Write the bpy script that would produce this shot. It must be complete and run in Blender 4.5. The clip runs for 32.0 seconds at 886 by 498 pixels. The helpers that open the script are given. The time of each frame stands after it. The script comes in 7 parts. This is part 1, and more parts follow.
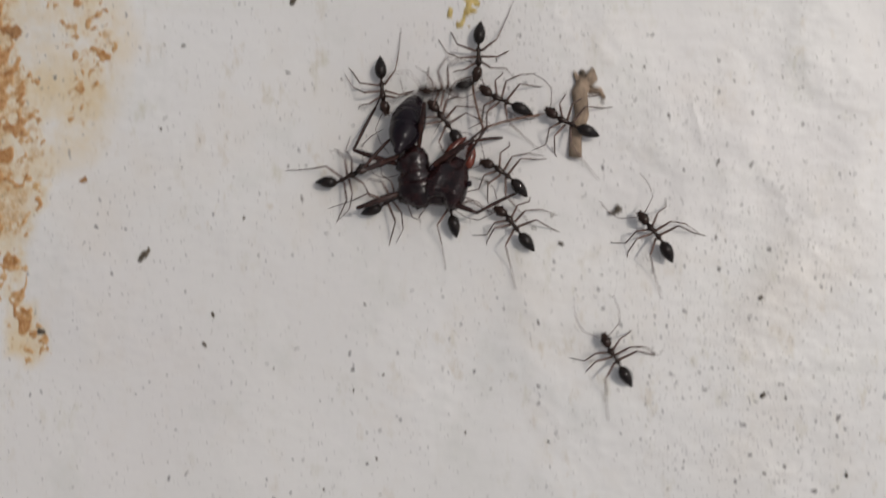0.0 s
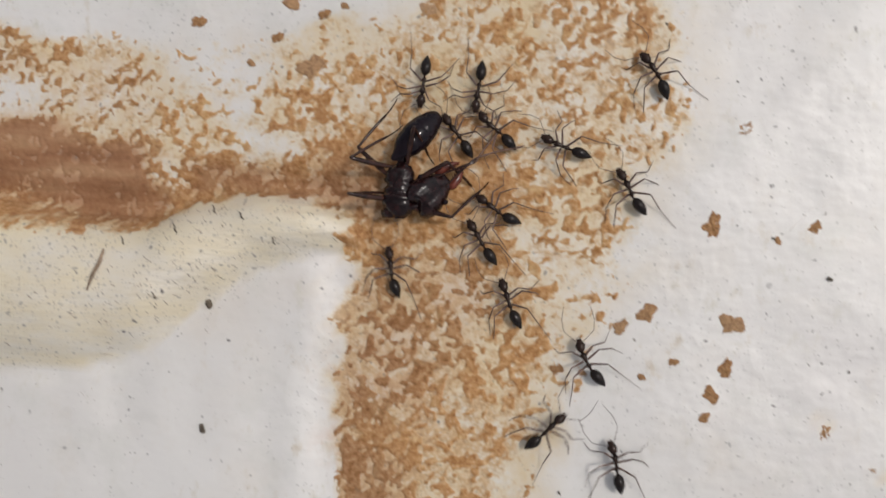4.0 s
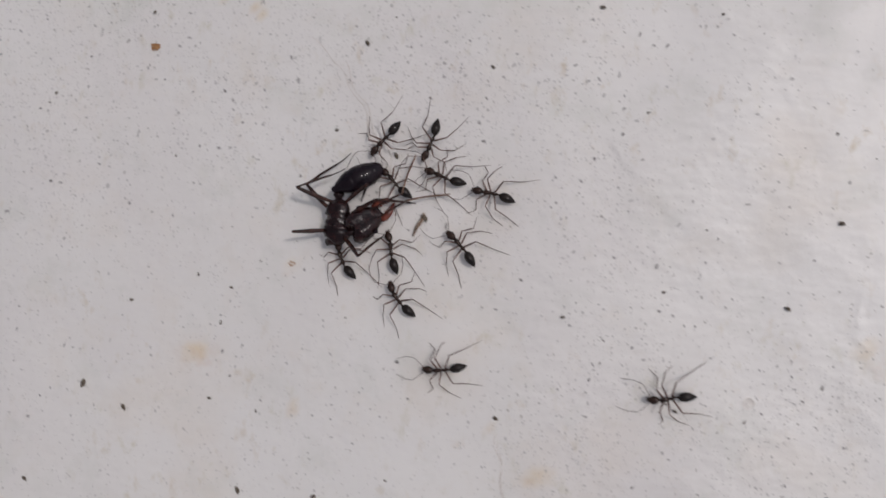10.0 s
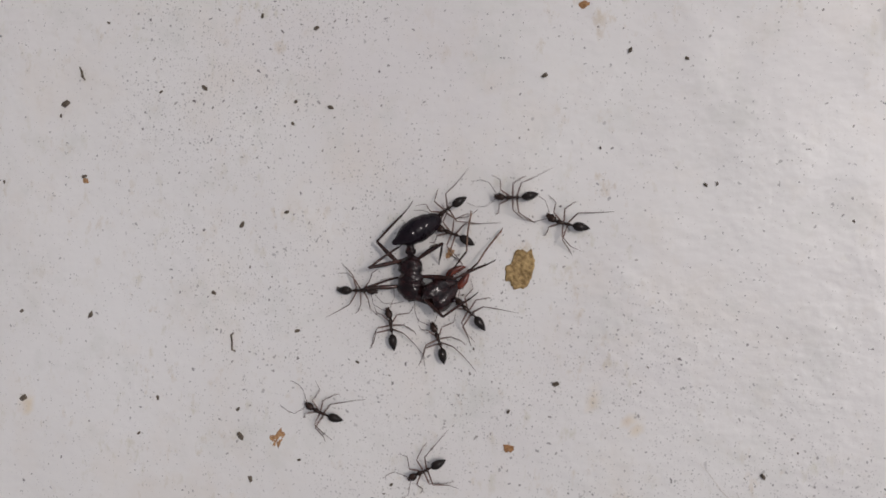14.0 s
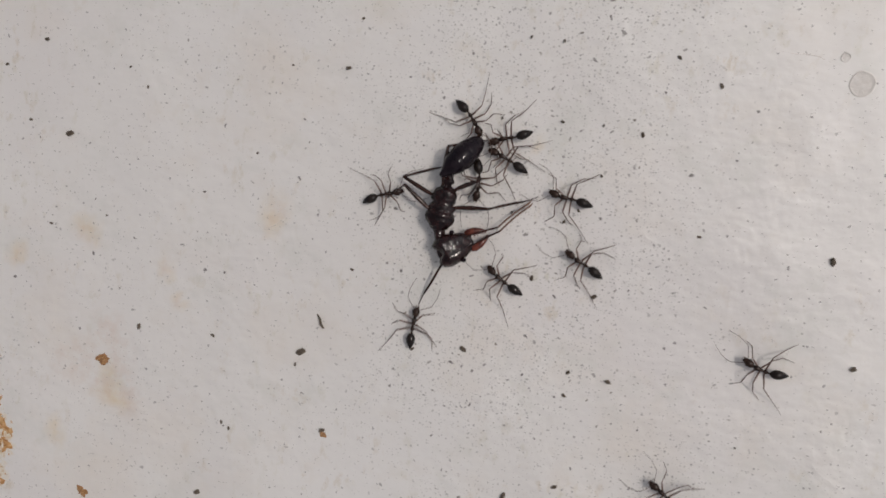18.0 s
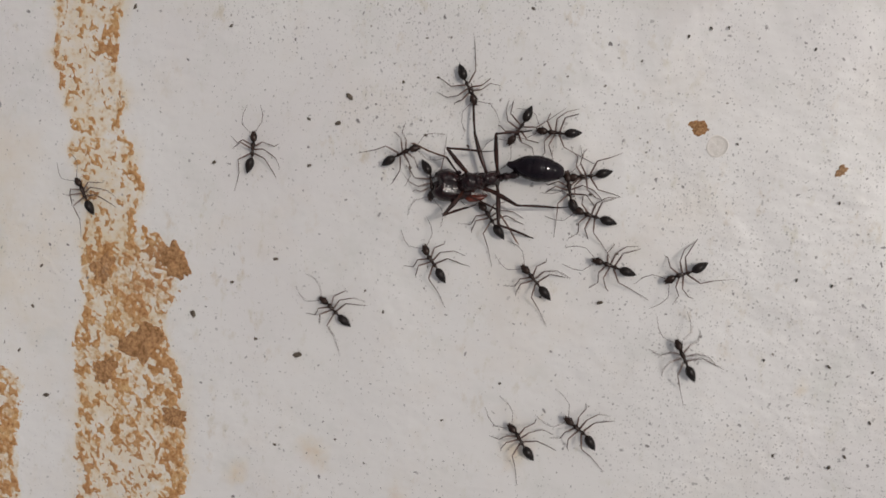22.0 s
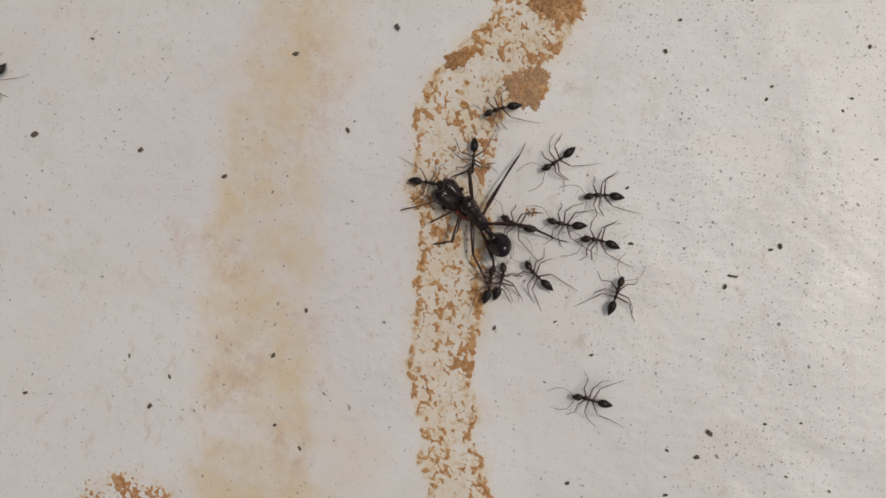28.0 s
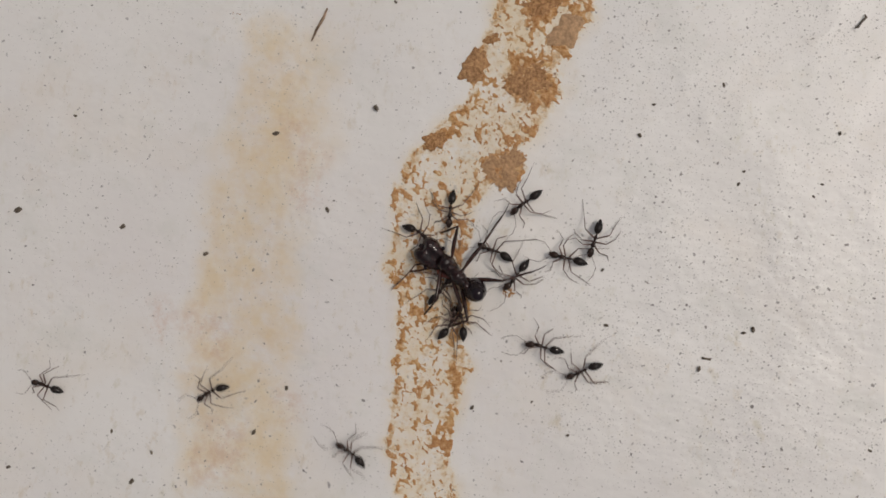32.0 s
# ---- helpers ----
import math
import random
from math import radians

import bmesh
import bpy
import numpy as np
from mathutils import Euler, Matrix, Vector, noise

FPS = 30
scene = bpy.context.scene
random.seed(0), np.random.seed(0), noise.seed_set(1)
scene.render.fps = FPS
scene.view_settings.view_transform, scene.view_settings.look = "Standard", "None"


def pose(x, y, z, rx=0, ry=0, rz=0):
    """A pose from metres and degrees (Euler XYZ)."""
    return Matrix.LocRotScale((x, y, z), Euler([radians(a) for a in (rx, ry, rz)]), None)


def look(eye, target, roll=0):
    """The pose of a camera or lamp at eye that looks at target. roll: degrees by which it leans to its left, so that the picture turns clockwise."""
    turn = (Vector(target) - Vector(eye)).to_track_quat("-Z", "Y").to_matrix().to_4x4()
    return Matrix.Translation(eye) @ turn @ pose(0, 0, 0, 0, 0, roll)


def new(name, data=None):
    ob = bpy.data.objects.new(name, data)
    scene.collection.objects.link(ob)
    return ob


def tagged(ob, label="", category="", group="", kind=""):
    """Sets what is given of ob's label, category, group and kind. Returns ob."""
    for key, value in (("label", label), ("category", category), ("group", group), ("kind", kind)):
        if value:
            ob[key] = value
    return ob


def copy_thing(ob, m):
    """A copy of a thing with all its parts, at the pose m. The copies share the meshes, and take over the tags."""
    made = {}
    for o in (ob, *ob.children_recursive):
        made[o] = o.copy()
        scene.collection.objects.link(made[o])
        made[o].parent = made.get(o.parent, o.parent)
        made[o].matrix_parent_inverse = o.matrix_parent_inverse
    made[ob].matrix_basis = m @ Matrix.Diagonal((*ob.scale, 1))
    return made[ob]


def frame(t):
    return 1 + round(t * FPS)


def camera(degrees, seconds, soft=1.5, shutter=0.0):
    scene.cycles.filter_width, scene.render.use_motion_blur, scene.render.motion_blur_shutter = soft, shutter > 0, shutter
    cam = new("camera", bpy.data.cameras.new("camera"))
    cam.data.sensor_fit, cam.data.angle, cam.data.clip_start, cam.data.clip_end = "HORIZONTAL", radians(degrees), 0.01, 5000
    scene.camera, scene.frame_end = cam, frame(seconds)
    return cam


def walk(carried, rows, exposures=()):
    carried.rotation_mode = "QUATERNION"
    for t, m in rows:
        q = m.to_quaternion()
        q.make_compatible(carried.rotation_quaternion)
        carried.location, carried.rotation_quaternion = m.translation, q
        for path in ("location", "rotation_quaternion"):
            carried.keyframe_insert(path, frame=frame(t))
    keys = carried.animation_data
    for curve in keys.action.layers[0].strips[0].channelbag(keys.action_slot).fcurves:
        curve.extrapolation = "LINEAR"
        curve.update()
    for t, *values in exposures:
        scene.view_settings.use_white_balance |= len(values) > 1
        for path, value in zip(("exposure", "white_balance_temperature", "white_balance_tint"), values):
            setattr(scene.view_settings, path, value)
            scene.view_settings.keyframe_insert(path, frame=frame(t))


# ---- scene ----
MM = 0.001
PATH = [
    (0.0, 0.001, 0.001, 33.393, -0.74, 5.23, -0.01),
    (0.5, -0.421, 5.893, 33.675, -0.56, 5.45, 0.24),
    (1.0, -1.964, 9.432, 34.696, -0.40, 5.92, 0.64),
    (1.5, -6.544, 13.586, 35.515, -0.18, 6.09, 1.22),
    (2.0, -6.022, 16.348, 35.580, 1.13, 6.46, 1.51),
    (2.5, -7.549, 18.951, 35.912, 1.24, 7.34, 1.95),
    (3.0, -13.458, 21.780, 36.855, 0.81, 6.62, 2.24),
    (3.5, -16.139, 26.086, 37.235, 0.69, 6.38, 2.65),
    (4.0, -18.724, 28.037, 37.435, 1.29, 6.85, 3.17),
    (4.5, -22.003, 32.130, 38.162, 2.43, 7.47, 4.32),
    (6.5, -32.797, 41.121, 40.620, 2.93, 9.95, 4.21),
    (7.0, -34.497, 44.864, 41.338, 3.13, 10.34, 4.44),
    (7.5, -34.405, 44.492, 40.843, 3.15, 10.44, 3.87),
    (8.0, -36.793, 45.827, 41.437, 2.86, 10.95, 4.23),
    (8.5, -38.767, 46.502, 42.011, 2.50, 11.88, 4.45),
    (9.0, -38.913, 50.129, 42.142, 2.51, 11.99, 4.93),
    (9.5, -38.724, 53.959, 42.335, 2.40, 11.76, 4.86),
    (10.0, -41.321, 58.648, 42.950, 2.23, 12.42, 4.90),
    (10.5, -46.634, 61.997, 43.837, 0.67, 12.13, 4.66),
    (11.0, -49.884, 66.442, 44.824, 1.50, 12.82, 4.46),
    (11.5, -50.662, 67.435, 45.037, 0.47, 13.34, 4.24),
    (12.0, -55.287, 69.579, 46.383, -0.21, 13.75, 4.47),
    (12.5, -60.264, 72.805, 47.247, 0.02, 13.96, 5.31),
    (13.0, -61.680, 73.931, 46.403, -0.41, 13.74, 5.65),
    (13.5, -64.099, 79.275, 44.842, -0.20, 12.73, 5.31),
    (15.5, -74.461, 88.258, 44.256, -3.75, 10.02, 5.99),
    (16.0, -80.691, 93.514, 44.981, -3.60, 9.73, 6.55),
    (16.5, -79.717, 97.022, 44.483, -3.08, 9.67, 6.18),
    (17.0, -80.267, 98.436, 44.172, -3.79, 9.54, 6.13),
    (17.5, -82.577, 100.153, 44.492, -3.82, 9.78, 5.90),
    (18.0, -84.950, 99.348, 43.935, -4.17, 9.79, 6.11),
    (18.5, -86.784, 101.838, 43.062, -4.04, 9.70, 6.05),
    (19.0, -87.486, 104.243, 42.396, -3.87, 9.35, 6.33),
    (19.5, -89.336, 105.118, 42.454, -4.34, 9.21, 6.08),
    (20.0, -94.563, 106.372, 43.302, -3.50, 9.50, 6.37),
    (20.5, -94.929, 106.897, 43.255, -3.69, 9.58, 6.33),
    (21.0, -100.631, 108.594, 44.516, -3.02, 9.39, 6.40),
    (21.5, -100.330, 108.198, 44.466, -2.69, 9.30, 6.51),
    (22.0, -100.693, 109.678, 44.680, -2.60, 9.25, 6.22),
    (22.5, -100.640, 111.144, 44.747, -2.43, 9.27, 6.05),
    (23.0, -103.131, 113.313, 45.273, -1.75, 9.41, 6.02),
    (23.5, -104.949, 115.418, 45.771, -1.66, 10.00, 6.08),
    (24.0, -106.434, 115.634, 46.312, -0.50, 10.25, 6.09),
    (24.5, -108.705, 117.674, 46.946, 0.19, 10.58, 5.98),
    (25.0, -109.600, 119.463, 47.008, -0.17, 11.03, 6.07),
    (25.5, -115.262, 119.810, 47.415, -0.19, 10.77, 7.29),
    (26.0, -114.422, 122.287, 47.429, 0.21, 11.49, 7.32),
    (26.5, -115.910, 125.405, 48.007, 1.02, 11.55, 7.14),
    (28.5, -124.965, 123.198, 50.442, 1.67, 8.31, 8.73),
    (29.0, -124.321, 124.343, 50.488, 2.01, 8.68, 8.78),
    (29.5, -125.757, 126.727, 51.014, 1.82, 9.04, 8.74),
    (30.0, -125.206, 126.820, 50.877, 1.72, 8.87, 8.69),
    (30.5, -123.653, 127.241, 50.567, 2.14, 8.55, 8.67),
    (31.0, -121.909, 128.130, 50.263, 1.58, 8.42, 8.41),
    (31.5, -122.438, 128.421, 50.336, 1.77, 8.43, 8.34),
    (32.0, -123.367, 128.451, 50.686, 1.86, 8.65, 8.29),
]
cam = camera(58.50, 32.0, soft=1.6, shutter=0.4)
walk(cam, [(t, pose(x * MM, y * MM, z * MM, rx, ry, rz)) for t, x, y, z, rx, ry, rz in PATH], [(0, -0.385, 6500, 10), (1.5, -0.335, 6500, 10), (3, -0.245, 6450, 10), (4.5, -0.175, 6450, 10), (6.5, -0.405, 6450, 13), (9, -0.405, 6320, 14), (13, -0.405, 6340, 14), (16, -0.415, 6500, 12), (20, -0.425, 6570, 12), (22, -0.425, 6570, 11), (26, -0.425, 6700, 11), (32, -0.405, 6750, 11)])


# ---- light: a soft bright sky and a gentle sun ----
def sky_and_sun():
    world = bpy.data.worlds.new("sky")
    scene.world = world
    world.use_nodes = True
    nodes, links = world.node_tree.nodes, world.node_tree.links
    sky = nodes.new("ShaderNodeTexSky")
    sky.sky_type, sky.sun_disc = "NISHITA", False
    sky.sun_elevation, sky.sun_rotation = radians(58), radians(70)
    sky.air_density, sky.dust_density = 0.6, 3.0
    haze = nodes.new("ShaderNodeHueSaturation")
    haze.inputs["Saturation"].default_value = 0.3
    links.new(sky.outputs[0], haze.inputs["Color"])
    links.new(haze.outputs[0], nodes["Background"].inputs[0])
    nodes["Background"].inputs[1].default_value = 0.13
    sun = new("sun", bpy.data.lights.new("sun", "SUN"))
    sun.data.energy, sun.data.angle, sun.data.color = 1.25, radians(5), (1.0, 0.92, 0.84)
    sun.matrix_world = look((0.5, 0.18, 0.85), (0, 0, 0))


sky_and_sun()


# ---- materials ----
def material(name, rough=0.6, spec=0.5):
    mat = bpy.data.materials.new(name)
    mat.use_nodes = True
    bsdf = mat.node_tree.nodes["Principled BSDF"]
    bsdf.inputs["Roughness"].default_value = rough
    bsdf.inputs["Specular IOR Level"].default_value = spec
    return mat, mat.node_tree.nodes, mat.node_tree.links, bsdf


def coords(nodes, links, kind="Object", scale=1.0, stretch=(1, 1, 1)):
    tc, mp = nodes.new("ShaderNodeTexCoord"), nodes.new("ShaderNodeMapping")
    mp.inputs["Scale"].default_value = [scale * s for s in stretch]
    links.new(tc.outputs[kind], mp.inputs[0])
    return mp.outputs[0]


def noise_tex(nodes, links, vec, scale, detail=4.0, rough=0.55):
    n = nodes.new("ShaderNodeTexNoise")
    n.inputs["Scale"].default_value, n.inputs["Detail"].default_value, n.inputs["Roughness"].default_value = scale, detail, rough
    links.new(vec, n.inputs["Vector"])
    return n.outputs["Fac"]


def ramp(nodes, links, fac, *stops):
    r = nodes.new("ShaderNodeValToRGB")
    while len(r.color_ramp.elements) < len(stops):
        r.color_ramp.elements.new(0.5)
    for el, (p, c) in zip(r.color_ramp.elements, stops):
        el.position, el.color = p, (*c, 1) if isinstance(c, tuple) else (c, c, c, 1)
    links.new(fac, r.inputs[0])
    return r.outputs[0]


def maths(nodes, links, op, a, b=0.0, clamp=False):
    m = nodes.new("ShaderNodeMath")
    m.operation, m.use_clamp = op, clamp
    for i, v in enumerate((a, b)):
        if isinstance(v, (int, float)):
            m.inputs[i].default_value = v
        else:
            links.new(v, m.inputs[i])
    return m.outputs[0]


def mix(nodes, links, fac, a, b):
    m = nodes.new("ShaderNodeMix")
    m.data_type = "RGBA"
    for sock, v in ((m.inputs[0], fac), (m.inputs[6], a), (m.inputs[7], b)):
        if isinstance(v, tuple):
            sock.default_value = (*v, 1)
        elif isinstance(v, float):
            sock.default_value = v
        else:
            links.new(v, sock)
    return m.outputs[2]


def attr(nodes, name):
    a = nodes.new("ShaderNodeAttribute")
    a.attribute_name = name
    return a.outputs["Fac"]


def bump(nodes, links, bsdf, height, strength, dist):
    b = nodes.new("ShaderNodeBump")
    b.inputs["Strength"].default_value, b.inputs["Distance"].default_value = strength, dist
    links.new(height, b.inputs["Height"])
    links.new(b.outputs[0], bsdf.inputs["Normal"])


def plaster_material():
    """White painted plaster with old brown mud crust, pale yellow water stains and fine dark dirt."""
    mat, nodes, links, bsdf = material("painted_plaster", 0.45, 0.95)
    vec = coords(nodes, links)
    big = noise_tex(nodes, links, vec, 45, 4)
    mid = noise_tex(nodes, links, vec, 420, 5, 0.6)
    fine = noise_tex(nodes, links, vec, 1500, 5, 0.62)
    white = ramp(nodes, links, big, (0.3, (0.695, 0.665, 0.645)), (0.5, (0.73, 0.71, 0.68)), (0.7, (0.76, 0.745, 0.72)))
    warm = noise_tex(nodes, links, vec, 130, 4, 0.6)
    white = mix(nodes, links, ramp(nodes, links, warm, (0.52, 0.0), (0.74, 0.3)), white, (0.68, 0.59, 0.48))
    white = mix(nodes, links, ramp(nodes, links, noise_tex(nodes, links, vec, 240, 5, 0.65), (0.28, 0.5), (0.46, 0.0)), white, (0.60, 0.60, 0.55))
    white = mix(nodes, links, ramp(nodes, links, mid, (0.56, 0.0), (0.8, 0.35)), white, (0.66, 0.60, 0.52))
    # faint brown and greenish smudges
    smear = noise_tex(nodes, links, coords(nodes, links, "Object", 1.0, (1.4, 0.8, 1)), 720, 6, 0.7)
    where = noise_tex(nodes, links, vec, 95, 3, 0.5)
    hue = ramp(nodes, links, noise_tex(nodes, links, vec, 310, 2), (0.42, (0.52, 0.42, 0.28)), (0.56, (0.53, 0.50, 0.37)))
    white = mix(nodes, links, maths(nodes, links, "MULTIPLY", ramp(nodes, links, smear, (0.56, 0.0), (0.7, 0.6)), ramp(nodes, links, where, (0.44, 0.15), (0.6, 1.0))), white, hue)
    # yellow water stain
    tint = maths(nodes, links, "MULTIPLY", attr(nodes, "tint"), ramp(nodes, links, noise_tex(nodes, links, vec, 260, 6, 0.68), (0.36, 0.1), (0.62, 1.4)))
    white = mix(nodes, links, tint, white, (0.67, 0.525, 0.30))
    # yellowed paint of the bead
    old = maths(nodes, links, "MULTIPLY", attr(nodes, "cream"), ramp(nodes, links, noise_tex(nodes, links, coords(nodes, links, "Object", 1.0, (1, 3, 1)), 300, 5, 0.6), (0.34, 0.45), (0.6, 1.0)))
    white = mix(nodes, links, old, white, (0.73, 0.645, 0.475))
    # brown water stain that the mud has bled into the paint
    d = attr(nodes, "stain")
    flake = noise_tex(nodes, links, vec, 2600, 3, 0.65)
    patch = noise_tex(nodes, links, vec, 1100, 4, 0.65)
    wide = noise_tex(nodes, links, vec, 170, 2, 0.5)
    s = maths(nodes, links, "ADD", maths(nodes, links, "MULTIPLY", flake, 0.62), maths(nodes, links, "MULTIPLY", patch, 0.62))
    s = maths(nodes, links, "ADD", s, maths(nodes, links, "MULTIPLY", wide, 0.2))
    s = maths(nodes, links, "ADD", s, maths(nodes, links, "SUBTRACT", d, 1.24))
    s = maths(nodes, links, "SUBTRACT", s, maths(nodes, links, "LESS_THAN", d, 0.05))
    film = maths(nodes, links, "MULTIPLY", maths(nodes, links, "ADD", s, 0.02), 7.0, True)
    thin = maths(nodes, links, "MULTIPLY", maths(nodes, links, "ADD", s, 0.14), 4.0, True)
    grain = noise_tex(nodes, links, vec, 3300, 4, 0.72)
    mud = ramp(nodes, links, grain, (0.33, (0.32, 0.165, 0.065)), (0.47, (0.50, 0.30, 0.135)), (0.57, (0.58, 0.375, 0.19)), (0.7, (0.68, 0.53, 0.34)))
    col = mix(nodes, links, maths(nodes, links, "MULTIPLY", thin, 0.72), white, (0.67, 0.53, 0.30))
    col = mix(nodes, links, maths(nodes, links, "MULTIPLY", film, 0.85), col, mud)
    # pinkish rust wash
    wash = maths(nodes, links, "MULTIPLY", attr(nodes, "red"), ramp(nodes, links, noise_tex(nodes, links, vec, 800, 6, 0.75), (0.44, 0.05), (0.62, 1.0)))
    col = mix(nodes, links, maths(nodes, links, "MULTIPLY", wash, 0.75), col, (0.53, 0.31, 0.185))
    # soaked-in mud of the groove, without gaps, darkened for the shade in there
    shaded_soak = maths(nodes, links, "MULTIPLY", maths(nodes, links, "SUBTRACT", maths(nodes, links, "MULTIPLY", attr(nodes, "red"), d), 0.22), 2.6, True)
    streak = noise_tex(nodes, links, coords(nodes, links, "Object", 1.0, (0.3, 1.6, 1)), 420, 5, 0.6)
    col = mix(nodes, links, maths(nodes, links, "MULTIPLY", shaded_soak, 0.9), col, ramp(nodes, links, streak, (0.36, (0.27, 0.13, 0.065)), (0.5, (0.40, 0.21, 0.11)), (0.66, (0.53, 0.33, 0.19))))
    # fine dark dirt, thick in places
    lots = noise_tex(nodes, links, vec, 150, 4, 0.6)
    for scale, cut, amount, power in ((5600, 0.26, 0.42, 1.0), (3400, 0.22, 0.6, 1.0), (1500, 0.15, 0.9, 1.3), (700, 0.08, 0.95, 1.5)):
        v = nodes.new("ShaderNodeTexVoronoi")
        v.voronoi_dimensions = "2D"
        v.inputs["Scale"].default_value = scale
        jitter = nodes.new("ShaderNodeTexNoise")
        jitter.inputs["Scale"].default_value = scale * 1.1
        links.new(vec, jitter.inputs["Vector"])
        moved = nodes.new("ShaderNodeVectorMath")
        moved.operation = "MULTIPLY_ADD"
        links.new(jitter.outputs["Color"], moved.inputs[0])
        moved.inputs[1].default_value = (0.9 / scale, 0.9 / scale, 0.9 / scale)
        links.new(vec, moved.inputs[2])
        links.new(moved.outputs[0], v.inputs["Vector"])
        wob = maths(nodes, links, "MULTIPLY", maths(nodes, links, "SUBTRACT", noise_tex(nodes, links, vec, scale * 2.6, 2), 0.5), 0.2)
        dist = maths(nodes, links, "ADD", v.outputs["Distance"], wob)
        sep = nodes.new("ShaderNodeSeparateColor")
        links.new(v.outputs["Color"], sep.inputs[0])
        size = maths(nodes, links, "MULTIPLY", maths(nodes, links, "POWER", sep.outputs[0], power), cut)
        many = maths(nodes, links, "MULTIPLY", attr(nodes, "dirt"), ramp(nodes, links, lots, (0.38, 0.35), (0.6, 1.0)))
        size = maths(nodes, links, "MULTIPLY", size, maths(nodes, links, "GREATER_THAN", many, sep.outputs[1]))
        dot = maths(nodes, links, "MULTIPLY", maths(nodes, links, "SUBTRACT", size, dist), 20.0, True)
        col = mix(nodes, links, maths(nodes, links, "MULTIPLY", dot, maths(nodes, links, "MULTIPLY", maths(nodes, links, "ADD", sep.outputs[2], 0.42), amount * 0.8)), col, ramp(nodes, links, sep.outputs[0], (0.1, (0.11, 0.085, 0.06)), (0.55, (0.2, 0.17, 0.12)), (0.9, (0.14, 0.125, 0.115))))
    links.new(col, bsdf.inputs["Base Color"])
    relief = maths(nodes, links, "MULTIPLY", noise_tex(nodes, links, vec, 380, 2, 0.45), 0.8)
    relief = maths(nodes, links, "ADD", relief, maths(nodes, links, "MULTIPLY", fine, 0.17))
    relief = maths(nodes, links, "ADD", relief, maths(nodes, links, "MULTIPLY", noise_tex(nodes, links, coords(nodes, links, "Object", 1.0, (1, 1.5, 1)), 120, 4, 0.5), 2.6))
    ripple = nodes.new("ShaderNodeTexWave")
    ripple.inputs["Scale"].default_value, ripple.inputs["Distortion"].default_value = 55, 9.0
    ripple.inputs["Detail"].default_value, ripple.inputs["Detail Scale"].default_value = 3.0, 1.6
    links.new(coords(nodes, links, "Object", 1.0, (0.7, 1.2, 1)), ripple.inputs["Vector"])
    relief = maths(nodes, links, "ADD", relief, maths(nodes, links, "MULTIPLY", maths(nodes, links, "MULTIPLY", ripple.outputs["Fac"], ramp(nodes, links, lots, (0.4, 0.1), (0.62, 1.0))), 0.55))
    fold = maths(nodes, links, "ABSOLUTE", maths(nodes, links, "SUBTRACT", noise_tex(nodes, links, vec, 170, 3, 0.55), 0.5))
    fold = maths(nodes, links, "MULTIPLY", maths(nodes, links, "SUBTRACT", 0.05, fold), 16.0, True)
    fold = maths(nodes, links, "MULTIPLY", fold, ramp(nodes, links, lots, (0.45, 0.0), (0.65, 0.22)))
    relief = maths(nodes, links, "ADD", relief, fold)
    grain_lines = noise_tex(nodes, links, coords(nodes, links, "Object", 1.0, (0.5, 2.2, 1)), 620, 5, 0.65)
    relief = maths(nodes, links, "ADD", relief, maths(nodes, links, "MULTIPLY", maths(nodes, links, "MULTIPLY", grain_lines, attr(nodes, "cream")), 1.5))
    bump(nodes, links, bsdf, relief, 0.6, 0.00017)
    return mat


